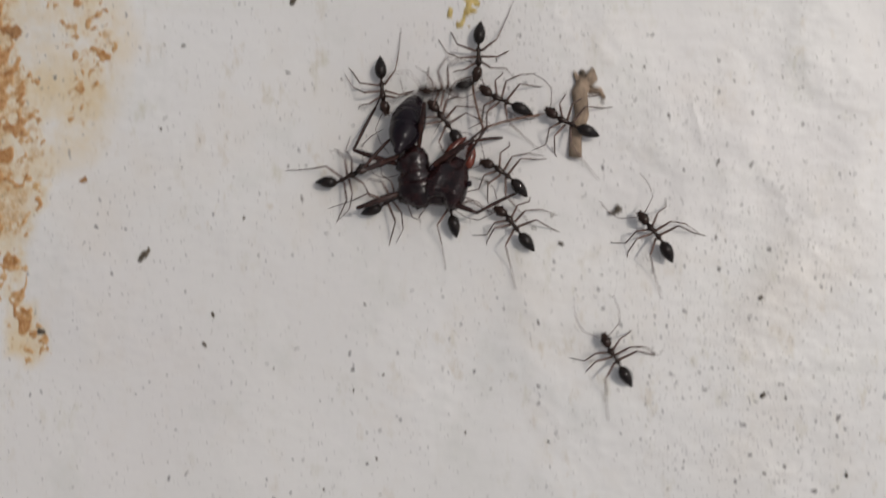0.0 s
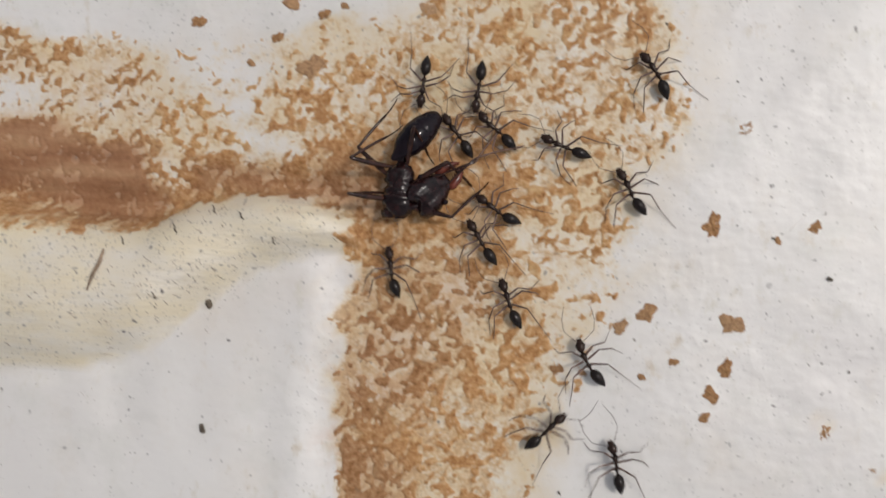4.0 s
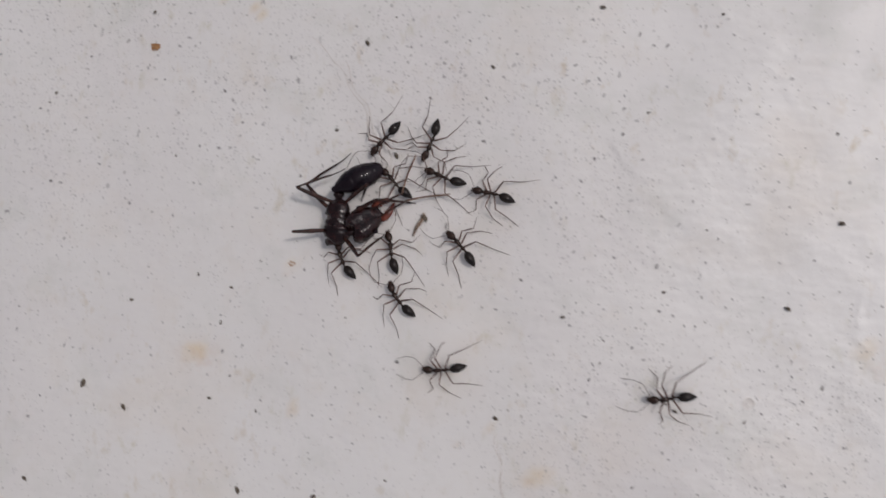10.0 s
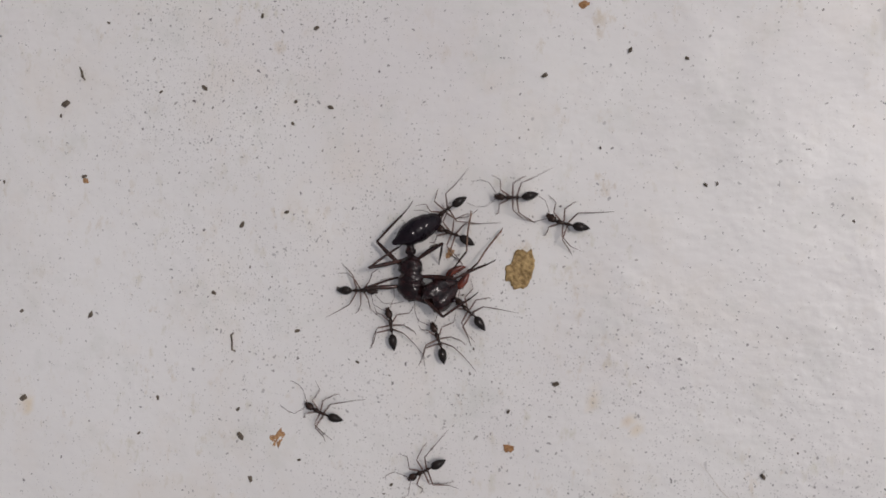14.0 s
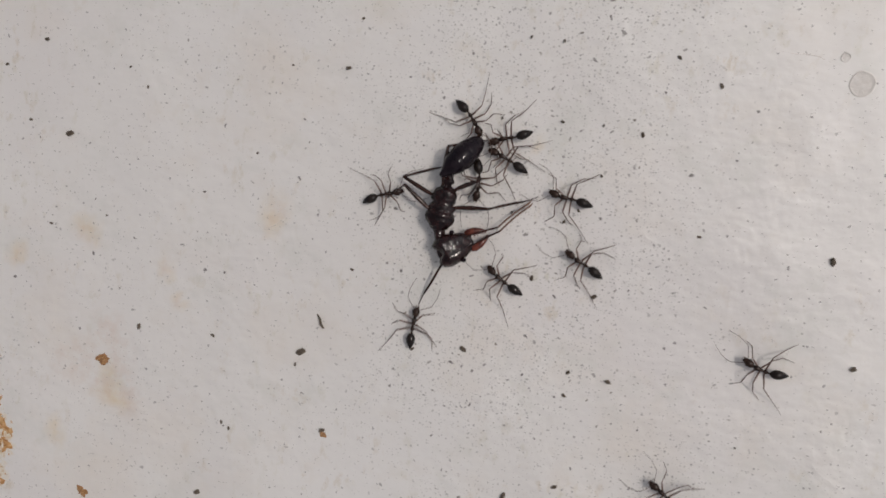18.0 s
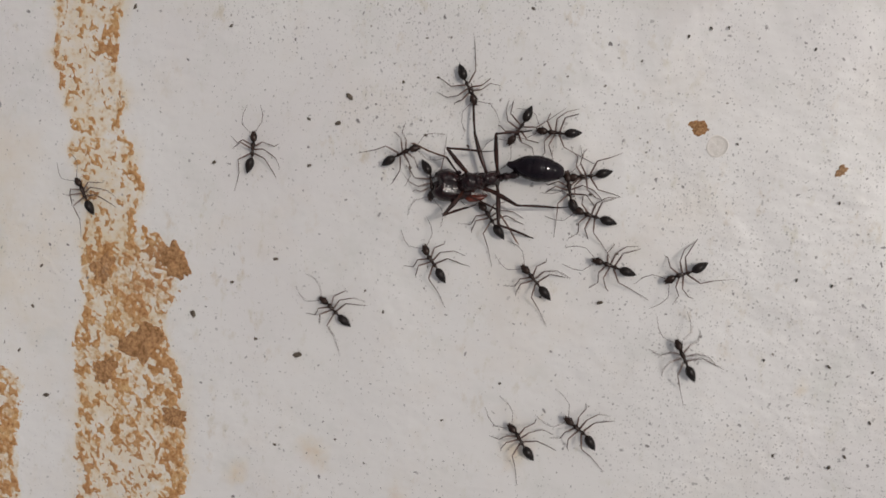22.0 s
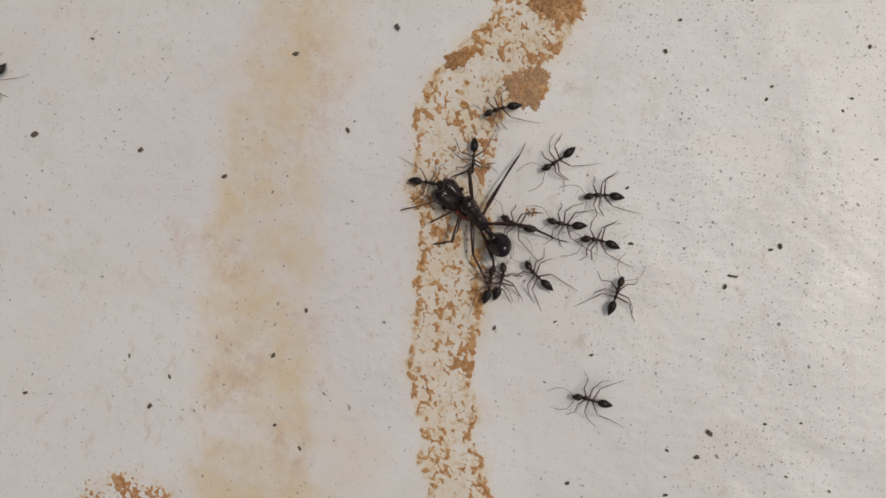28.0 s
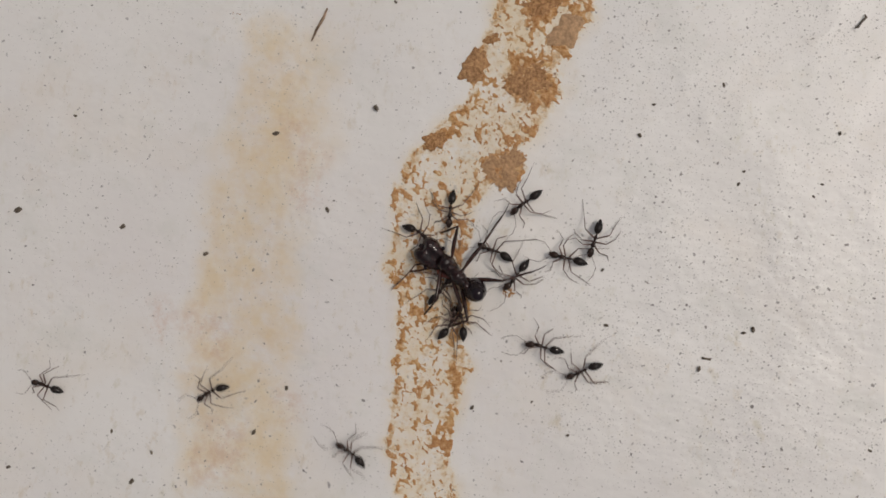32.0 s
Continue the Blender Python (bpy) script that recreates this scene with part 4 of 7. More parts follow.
def thigh():
    """A stout femur along +x from its hip, swollen in the middle."""
    bm = bmesh.new()
    tube(bm, [(-0.12, 0, -0.05), (0.0, 0, 0), (0.16, 0, 0.03), (0.3, 0.01, 0.0), (0.8, 0.03, 0.02), (1.4, 0.03, 0.03), (2.0, 0.01, 0.01), (2.3, 0, 0), (FEMUR, 0, -0.02)], [0.13, 0.15, 0.1, 0.085, 0.125, 0.135, 0.1, 0.085, 0.05], 9)
    return bm


def shin():
    """Tibia and the jointed, thinner foot along +x from the knee."""
    bm = bmesh.new()
    tube(bm, [(-0.03, 0, 0), (0.06, 0, 0.02), (0.2, 0, 0.0), (0.9, 0.02, 0.02), (1.6, 0.02, 0.01), (2.05, 0, 0), (2.12, 0, -0.01)], [0.06, 0.075, 0.058, 0.075, 0.066, 0.058, 0.03], 8)
    tube(bm, [(2.1, 0, 0), (2.3, 0.01, -0.02), (2.48, 0.02, -0.03), (2.52, 0.02, -0.03), (2.72, 0.05, -0.04), (2.76, 0.05, -0.04), (2.95, 0.09, -0.05), (3.1, 0.13, -0.06)], [0.035, 0.032, 0.038, 0.026, 0.032, 0.022, 0.026, 0.012], 6)
    return bm


def prey_ant():
    prey = tagged(new("dead_ant"), "large dead dark red-brown ant dragged by small ants", "ant")
    bm = bmesh.new()
    lathe(bm, smooth_rows([(1.38, 0.14, 0.16, 0.98), (1.3, 0.27, 0.32, 0.99), (1.16, 0.4, 0.48, 1.0), (0.92, 0.54, 0.72, 1.0), (0.6, 0.6, 0.86, 1.02), (0.34, 0.54, 0.82, 1.02), (0.24, 0.43, 0.66, 1.0), (0.1, 0.47, 0.75, 1.0), (-0.1, 0.44, 0.71, 1.0), (-0.2, 0.37, 0.52, 1.0), (-0.36, 0.43, 0.74, 1.02), (-0.8, 0.42, 0.71, 1.0), (-1.02, 0.33, 0.46, 0.98), (-1.15, 0.25, 0.28, 0.96), (-1.28, 0.14, 0.14, 0.95)]), 26)
    sculpt(bm, 0.09, 0.2, 1.0, 1.3)
    part("thorax", bm, BIG_SHELL, prey)
    bm = bmesh.new()
    tube(bm, [(-0.25, 0, 0), (0.0, 0, 0), (0.35, 0, 0), (0.8, 0, 0), (1.3, 0, 0), (1.7, 0, 0)], [0.1, 0.2, 0.19, 0.25, 0.3, 0.2], 12)
    sculpt(bm, 0.04, 0.2, 4.0)
    part("neck", bm, BIG_SHELL, prey)
    bm = bmesh.new()
    lathe(bm, smooth_rows([(-1.2, 0.14, 0.14, 0.94), (-1.36, 0.25, 0.36, 0.98), (-1.52, 0.23, 0.34, 0.98), (-1.64, 0.14, 0.16, 0.96), (-1.8, 0.24, 0.28, 0.98), (-2.02, 0.2, 0.22, 1.0), (-2.25, 0.1, 0.1, 1.0)], 3), 16)
    sculpt(bm, 0.03, 0.2, 2.0)
    part("petiole", bm, BIG_SHELL, prey)
    # head, with its own middle as origin, face towards +x
    bm = bmesh.new()
    lathe(bm, smooth_rows([(-1.15, 0.18, 0.14, 0), (-1.1, 0.42, 0.32, 0), (-0.95, 0.68, 0.54, 0.02), (-0.75, 0.83, 0.66, 0.04), (-0.5, 0.93, 0.78, 0.04), (-0.1, 0.92, 0.76, 0.02), (0.4, 0.78, 0.62, 0), (0.8, 0.58, 0.46, -0.04), (1.08, 0.43, 0.33, -0.06), (1.18, 0.24, 0.2, -0.06)]), 36)
    for v in bm.verts:  # the notch between the two lobes at the back, and a shallow furrow along the brow
        mid = 0.5 + 0.5 * math.cos(math.pi * min(1.0, abs(v.co.y) / (0.6 * MM)))
        v.co.x += 0.5 * MM * mid * max(0.0, -v.co.x / MM - 0.3)
        v.co.z -= 0.16 * MM * mid * max(0.0, min(1.0, v.co.z / (0.3 * MM)))
    sculpt(bm, 0.045, 0.27, 3.0)
    head = part("head", bm, BIG_SHELL, prey)
    for side in (-1, 1):
        bm = bmesh.new()
        tube(bm, [(0.95, 0.42 * side, -0.05), (1.15, 0.46 * side, -0.02), (1.5, 0.4 * side, 0.02), (1.85, 0.26 * side, 0.02), (2.1, 0.1 * side, 0.0)], [0.17, 0.21, 0.2, 0.13, 0.03], 10)
        for k in range(5):  # teeth along the inner edge
            x = 1.35 + 0.15 * k
            tube(bm, [(x, (0.26 - 0.03 * k) * side, 0.02), (x + 0.07, (0.12 - 0.02 * k) * side, 0.02)], [0.06, 0.012], 5)
        part("mandible", bm, RED_SHELL, head, "toothed red jaw")
        bm = bmesh.new()
        lathe(bm, oval(0.15, 0.45, 0.12, 0.15, 0.25, 0, 8), 10)
        for v in bm.verts:
            v.co.y += 0.84 * side * MM
        part("eye", bm, BIG_GASTER, head, "black eye")
    for _ in range(2):
        bm = bmesh.new()
        tube(bm, [(-0.05, 0, 0), (0.05, 0, 0), (0.6, 0.03, 0.02), (1.3, 0.03, 0.02), (1.85, 0, 0), (1.9, 0, -0.01)], [0.05, 0.045, 0.045, 0.055, 0.06, 0.03], 8)
        feeler = part("antenna", bm, BIG_LIMB, prey, "long elbowed reddish-brown antenna")
        bm = bmesh.new()
        tube(bm, [(-0.02, 0, 0)] + [(0.05 + 0.21 * k, 0.05 * math.sin(k * 0.35), -0.02 * k) for k in range(11)] + [(2.4, 0.02, -0.24)], [0.04] + [0.046 if k % 2 else 0.056 for k in range(11)] + [0.015], 7)
        part("flagellum", bm, TAN_LIMB, feeler, "beaded tan whip of the antenna").location = (1.9 * MM, 0, 0)
    # gaster, its own middle as origin, tip towards +x
    bm = bmesh.new()
    rows = []
    for k in range(41):
        u = k / 40
        w = 0.73 * min(1.0, math.sin(math.pi * min(max(u * 0.94 + 0.02, 0.02), 0.985)) ** 0.42) * (1 - 0.3 * max(0.0, u - 0.45) ** 1.3)
        w *= 1 - 0.05 * math.exp(-((u - 0.34) / 0.02) ** 2) - 0.05 * math.exp(-((u - 0.6) / 0.02) ** 2) - 0.05 * math.exp(-((u - 0.8) / 0.02) ** 2)
        rows.append((-1.5 + 2.74 * u, w, w * 0.96, 0.0))
    lathe(bm, [(-1.85, 0.08, 0.08, 0.0), (-1.72, 0.17, 0.17, 0.0), (-1.6, 0.2, 0.2, 0.0), (-1.53, 0.26, 0.25, 0.0)] + rows[1:], 28)
    sculpt(bm, 0.02, 0.5, 5.0)
    part("gaster", bm, BIG_GASTER, prey, "glossy black egg-shaped abdomen")
    for x, y in HIPS:
        leg = part("leg", thigh(), BIG_LIMB, prey)
        leg.location = (x * MM, y * MM, 0.9 * MM)
        part("shin", shin(), BIG_LIMB, leg, "thin reddish-brown shin and foot").location = (FEMUR * MM, 0, 0)
    return prey


# ---- loose crumbs ----
def lump(sx, sy, sz, seed, sub=2, rough=0.25):
    bm = bmesh.new()
    bmesh.ops.create_icosphere(bm, subdivisions=sub, radius=1)
    for v in bm.verts:
        d = Vector((v.co.x, v.co.y, 0))
        k = 1 + rough * noise.noise(d * 1.3 + Vector((seed * 3.1, 0, 0))) + 0.5 * rough * noise.noise(d * 3.4 + Vector((0, seed * 5.3, 0)))
        h = 1 + 0.8 * noise.noise(v.co * 2.6 + Vector((seed, seed, 0)))
        v.co = Vector((v.co.x * k * sx * MM, v.co.y * k * sy * MM, max(-0.15, v.co.z * h) * sz * MM))
    return bm


def sheet(seed, sx, sy, thick, n=11, rough=0.22):
    """A thin curled flake with a torn outline."""
    rng = random.Random(seed)
    bm = bmesh.new()
    ring = []
    for k in range(n):
        a = 2 * math.pi * k / n
        r = 1 + rng.uniform(-rough, rough)
        ring.append((r * math.cos(a) * sx, r * math.sin(a) * sy))
    lo = [bm.verts.new((x * MM, y * MM, (0.02 + 0.06 * (x / sx) ** 2) * MM)) for x, y in ring]
    hi = [bm.verts.new((x * 0.97 * MM, y * 0.97 * MM, (0.02 + thick + 0.06 * (x / sx) ** 2) * MM)) for x, y in ring]
    mid = bm.verts.new((0, 0, (0.02 + thick) * MM))
    for k in range(n):
        j = (k + 1) % n
        bm.faces.new((lo[k], lo[j], hi[j], hi[k]))
        bm.faces.new((hi[k], hi[j], mid))
    bm.faces.new(lo[::-1])
    return bm


GRAINS = [part("dirt_grain", lump(1.0, 0.55, 0.5, s, 2, 0.6), DIRT) for s in range(5)]
for k, g in enumerate(GRAINS):
    tagged(g, "tiny dark grain of dirt on the plaster", "dirt", "dirt grains on the plaster")
USED = set()


def grains(*rows):
    """Dark grains: x, y and length in millimetres."""
    for x, y, size in rows:
        rng = random.Random(round(x * 7 + y * 13))
        src = GRAINS[rng.randrange(5)]
        m = pose(x * MM, y * MM, (ground_height(x, y) + 0.06) * MM, 0, 0, rng.uniform(0, 180))
        ob = copy_thing(src, m) if src in USED else src
        USED.add(src)
        ob.matrix_basis = m @ Matrix.Diagonal((size * 0.38, size * 0.38, size * 0.38, 1))


def cake(sx, sy, thick, seed, n=44):
    """A thin cake of mud: ragged outline, uneven top, edges that thin out."""
    bm = bmesh.new()
    edge = []
    for k in range(n):
        p = Vector((math.cos(2 * math.pi * k / n), math.sin(2 * math.pi * k / n), seed * 1.7))
        edge.append((p.x, p.y, 1 + 0.6 * noise.noise(p * 1.2) + 0.32 * noise.noise(p * 2.9) + 0.22 * noise.noise(p * 7.0) + 0.14 * noise.noise(p * 15.0)))
    rings = []
    for u in (0.2, 0.4, 0.58, 0.74, 0.87, 0.95, 1.0, 1.01):
        ring = []
        for cx, cy, q in edge:
            h = thick * max(0.2, 0.8 + 0.9 * noise.noise(Vector((cx * u * 3.5, cy * u * 3.5, seed)))) * (1 - u ** 7) - 0.004 - 0.03 * (u > 1)
            ring.append(bm.verts.new((cx * u * q * sx * MM, cy * u * q * sy * MM, h * MM)))
        rings.append(ring)
    for a, b in zip(rings, rings[1:]):
        for k in range(n):
            bm.faces.new((a[k], b[k], b[(k + 1) % n], a[(k + 1) % n]))
    bm.faces.new(rings[0])
    bm.faces.new(rings[-1][::-1])
    return bm


MUDS = [part("mud_crumb", cake(1.0, 0.74, 0.1, s + 20.3), MUD) for s in range(7)]
for g in MUDS:
    tagged(g, "small crumb of dry orange-brown mud", "mud", "mud crumbs on the plaster")


def crumbs(*rows):
    """Mud crumbs: x, y, length, turn."""
    for x, y, size, turn in rows:
        rng = random.Random(round(x * 5 + y * 11))
        src = MUDS[rng.randrange(7)]
        m = pose(x * MM, y * MM, ground_height(x, y) * MM, 0, 0, turn)
        ob = copy_thing(src, m) if src in USED else src
        USED.add(src)
        ob.matrix_basis = m @ Matrix.Diagonal((size / 2, size / 2, size / 2, 1))


def mud_patch(x, y, size, turn):
    """A flat cake of dried mud with a torn, grainy edge and crumbs broken off around it."""
    bm = bmesh.new()
    n, seed, rings = 96, x + y, []
    for u in (0.15, 0.35, 0.52, 0.66, 0.78, 0.87, 0.94, 0.98, 1.0, 1.012):
        ring = []
        for k in range(n):
            c = Vector((math.cos(2 * math.pi * k / n), math.sin(2 * math.pi * k / n), seed))
            q = 1 + 0.5 * noise.noise(c * 1.3) + 0.3 * noise.noise(c * 3.1) + 0.2 * noise.noise(c * 8.0) + 0.16 * noise.noise(c * 19.0)
            q = 1 + (q - 1) * u
            px, py = c.x * u * q * size * 0.5, c.y * u * q * size * 0.4
            h = 0.07 * max(0.15, 0.9 + 0.8 * noise.noise(Vector((px * 3, py * 3, seed))) + 0.6 * noise.noise(Vector((px * 9, py * 9, seed)))) * (1 - u ** 9) - 0.004 - 0.03 * (u > 1)
            ring.append(bm.verts.new((px * MM, py * MM, h * MM)))
        rings.append(ring)
    for a, b in zip(rings, rings[1:]):
        for k in range(n):
            bm.faces.new((a[k], b[k], b[(k + 1) % n], a[(k + 1) % n]))
    bm.faces.new(rings[0])
    bm.faces.new(rings[-1][::-1])
    rng = random.Random(round(seed * 10))
    for _ in range(34):
        a, r = rng.uniform(0, 2 * math.pi), size * rng.uniform(0.42, 0.66)
        cx, cy, w = r * math.cos(a), r * 0.85 * math.sin(a), rng.uniform(0.03, 0.1)
        ring = [bm.verts.new(((cx + w * rng.uniform(0.6, 1.2) * math.cos(b)) * MM, (cy + w * rng.uniform(0.5, 1.0) * math.sin(b)) * MM, -0.004 * MM)) for b in (math.pi * k / 3 for k in range(6))]
        tip = bm.verts.new((cx * MM, cy * MM, 0.04 * MM))
        for k in range(6):
            bm.faces.new((ring[k], ring[(k + 1) % 6], tip))
    ob = part("mud_patch", bm, MUD)
    ob.matrix_basis = pose(x * MM, y * MM, ground_height(x, y) * MM, 0, 0, turn)
    tagged(ob, "flat patch of dried brown mud stuck to the plaster", "mud", "mud patches on the strip")


def flake(x, y, size, turn, brown=0):
    """A torn scrap of dry leaf: ragged outline, a buckled blade and a raised vein."""
    bm = bmesh.new()
    n, rings, seed = 44, [], x * 0.7 + y * 0.3
    for u in (0.25, 0.5, 0.72, 0.88, 1.0):
        ring = []
        for k in range(n):
            a = 2 * math.pi * k / n
            c = Vector((math.cos(a), math.sin(a), seed))
            q = u * (1 + 0.38 * noise.noise(c * 1.4) + 0.22 * noise.noise(c * 3.7) + 0.1 * noise.noise(c * 9.0))
            px, py = c.x * q * size * 0.52, c.y * q * size * 0.36
            pz = 0.05 + 0.05 * noise.noise(Vector((px * 2.4, py * 2.4, seed))) + 0.06 * (px / size) ** 2 + 0.05 * math.exp(-((py + 0.05) / 0.05) ** 2)
            ring.append(bm.verts.new((px * MM, py * MM, max(0.012, pz) * MM)))
        rings.append(ring)
    bm.faces.new(rings[0])
    for a, b in zip(rings, rings[1:]):
        for k in range(n):
            bm.faces.new((a[k], b[k], b[(k + 1) % n], a[(k + 1) % n]))
    under = [bm.verts.new((v.co.x * 0.99, v.co.y * 0.99, v.co.z - 0.03 * MM)) for v in rings[-1]]
    for k in range(n):
        bm.faces.new((rings[-1][k], under[k], under[(k + 1) % n], rings[-1][(k + 1) % n]))
    bm.faces.new(under[::-1])
    ob = part("leaf_flake", bm, BROWN_FLAKE if brown else FLAKE)
    ob.matrix_basis = pose(x * MM, y * MM, 0.02 * MM, 0, 0, turn)
    tagged(ob, "torn dry yellow leaf flake lying on plaster" if not brown else "torn dry brown leaf flake lying on plaster", "leaf flake")


def bark_chip(x, y, size, turn):
    """A split sliver of bark, forked at one end."""
    bm = bmesh.new()
    s = size / 2
    tube(bm, [(s, 0.05, 0.16), (0.6 * s, -0.05, 0.2), (0, 0.05, 0.2), (-0.5 * s, -0.1, 0.22), (-0.8 * s, 0.1, 0.2)], [0.3, 0.28, 0.3, 0.36, 0.3], 9)
    tube(bm, [(-0.7 * s, 0.12, 0.2), (-0.95 * s, 0.35, 0.22), (-1.1 * s, 0.32, 0.16)], [0.22, 0.2, 0.06], 7)
    tube(bm, [(-0.75 * s, -0.1, 0.2), (-0.95 * s, -0.45, 0.18), (-1.02 * s, -0.5, 0.14)], [0.14, 0.08, 0.03], 6)
    tube(bm, [(-0.62 * s, 0.3, 0.2), (-0.6 * s, 0.8, 0.2), (-0.5 * s, 0.98, 0.14)], [0.14, 0.12, 0.06], 6)
    for v in bm.verts:
        v.co += Vector(noise.noise_vector(v.co / MM * 2.2)) * 0.17 * MM
        v.co.z = max(v.co.z * 0.6, 0.0)
    ob = part("bark_chip", bm, BARK)
    ob.matrix_basis = pose(x * MM, y * MM, 0.01 * MM, 0, 0, turn)
    tagged(ob, "forked sliver of pale brown bark on the plaster", "bark chip")


def stick(x, y, size, turn):
    bm = bmesh.new()
    s = size / 2
    tube(bm, [(-s, 0, 0.08), (-0.3 * s, 0.06, 0.1), (0.4 * s, 0.0, 0.1), (s, 0.08, 0.07)], [q * min(1.0, size / 1.2) for q in (0.05, 0.1, 0.11, 0.06)], 6)
    ob = part("plant_fibre", bm, DIRT if size < 1.2 else BARK)
    ob.matrix_basis = pose(x * MM, y * MM, ground_height(x, y) * MM, 0, 0, turn)
    tagged(ob, "thin dark bit of plant fibre on the plaster", "plant fibre")


def hook(x, y, size, turn):
    bm = bmesh.new()
    s = size / 2
    tube(bm, [(-s, 0.3 * s, 0.06), (-0.8 * s, 0, 0.08), (0, 0.05 * s, 0.09), (0.8 * s, -0.05 * s, 0.08), (s, 0.35 * s, 0.05)], [0.05, 0.07, 0.06, 0.07, 0.04], 6)
    ob = part("curled_fibre", bm, DIRT)
    ob.matrix_basis = pose(x * MM, y * MM, ground_height(x, y) * MM, 0, 0, turn)
    tagged(ob, "tiny curled dark fibre lying on the plaster", "fibre")


def paint_fleck(x, y, size, turn):
    ob = part("paint_fleck", sheet(round(x * 5 + y), size / 2, size * 0.33, 0.012, 25, 0.2), WHITE)
    ob.matrix_basis = pose(x * MM, y * MM, (ground_height(x, y) + 0.06) * MM, 0, 0, turn)
    tagged(ob, "bright white fleck of loose paint on the surface", "paint fleck", "white paint flecks")


def hairline(*points):
    """A fine raised crack line in the paint through points (x, y)."""
    bm = bmesh.new()
    fine = []
    for (ax, ay), (bx, by) in zip(points, points[1:]):
        for k in range(8):
            u = k / 8
            x, y = ax + (bx - ax) * u, ay + (by - ay) * u
            fine.append((x + 0.12 * math.sin(y * 3.1 + x), y + 0.12 * math.sin(x * 2.7 - y), ground_height(x, y) + 0.0))
    tube(bm, fine, [0.006 + 0.014 * abs(math.sin(k * 0.9)) for k in range(len(fine))], 5)
    tagged(part("paint_crack", bm, CRACK), "hairline crack in the white paint", "crack", "hairline cracks in the paint")


def droplet_ring(x, y, size):
    """The faint low film of a dried droplet: a thin disc, a little thicker at its rim."""
    bm = bmesh.new()
    n, r, rings = 40, size / 2, []
    for u, h in ((0.3, 0.004), (0.7, 0.004), (0.86, 0.008), (0.93, 0.03), (0.97, 0.03), (1.0, -0.02)):
        rings.append([bm.verts.new((u * r * (0.95 + 0.05 * math.sin(2 * a)) * math.cos(a) * MM, u * r * (1 + 0.04 * math.cos(3 * a)) * math.sin(a) * MM, h * MM)) for a in (2 * math.pi * k / n for k in range(n))])
    bm.faces.new(rings[0])
    for a, b in zip(rings, rings[1:]):
        for k in range(n):
            bm.faces.new((a[k], b[k], b[(k + 1) % n], a[(k + 1) % n]))
    ob = part("droplet_ring", bm, RING)
    height = 0.10 * rolling(x, y, 6.0, 2.0) + 0.04 * rolling(x, y, 2.2, 5.0)
    ob.matrix_basis = pose(x * MM, y * MM, (float(height) + 0.006) * MM)
    tagged(ob, "faint pale ring of a dried droplet", "droplet ring", "dried droplet rings")


ground()
WORKER = worker_ant()
PREY = prey_ant()
grains((-11.7, 0.9, 0.25), (-16.2, -0.7, 0.67), (-15.4, 4.8, 0.21), (-6.4, -2.8, 0.22), (-5.6, -5.8, 0.20), (-2.1, -8.2, 0.22), (-5.9, -9.4, 0.22), (1.4, -8.5, 0.21), (1.9, -0.2, 0.37), (10.0, -2.4, 0.31), (10.1, -6.4, 0.40), (11.0, -6.5, 0.18), (13.4, -9.6, 0.26), (8.3, 3.2, 0.20), (5.9, 6.2, 0.16), (-13.5, -4.6, 0.36), (-13.1, -3.3, 0.30), (-21.0, -4.1, 0.58), (-7.4, 6.8, 0.15), (-10.4, -5.6, 0.15), (-6.9, -6.5, 0.22), (-8.2, -10.8, 0.20), (12.4, -6.7, 0.13), (13.9, -7.9, 0.13), (5.3, 7.1, 0.16), (-19.7, 15.0, 0.38), (-10.6, 17.5, 0.23), (-17.2, 17.6, 0.24), (4.2, 1.2, 0.52), (-1.2, 2.4, 0.27))
grains((5.1, 11.9, 0.12), (4.5, 10.6, 0.42), (5.8, 16.5, 0.21), (-9.5, 10.2, 0.56), (0.3, 25.4, 0.29), (0.5, 23.0, 0.29), (1.1, 23.9, 0.22), (3.8, 26.8, 0.17), (2.8, 6.8, 0.71), (-0.8, 7.5, 0.19), (-34.6, 25.3, 0.77), (-34.5, 19.3, 0.71), (0.4, 21.6, 0.24), (-3.1, 14.4, 0.34), (-8.2, 29.9, 0.25), (-18.7, 14.0, 0.16), (-5.7, 28.2, 0.39), (-10.1, 37.0, 0.17), (-4.7, 24.1, 0.19), (-13.4, 39.6, 0.20), (-26.2, 51.2, 0.43), (-47.2, 50.6, 0.45), (-37.9, 52.1, 0.30), (-63.9, 54.2, 0.33), (-57.6, 31.1, 0.75), (-56.4, 31.8, 0.48), (-56.6, 30.8, 0.54), (-54.6, 31.0, 0.54), (-55.9, 29.9, 0.54), (-52.4, 30.5, 0.59))
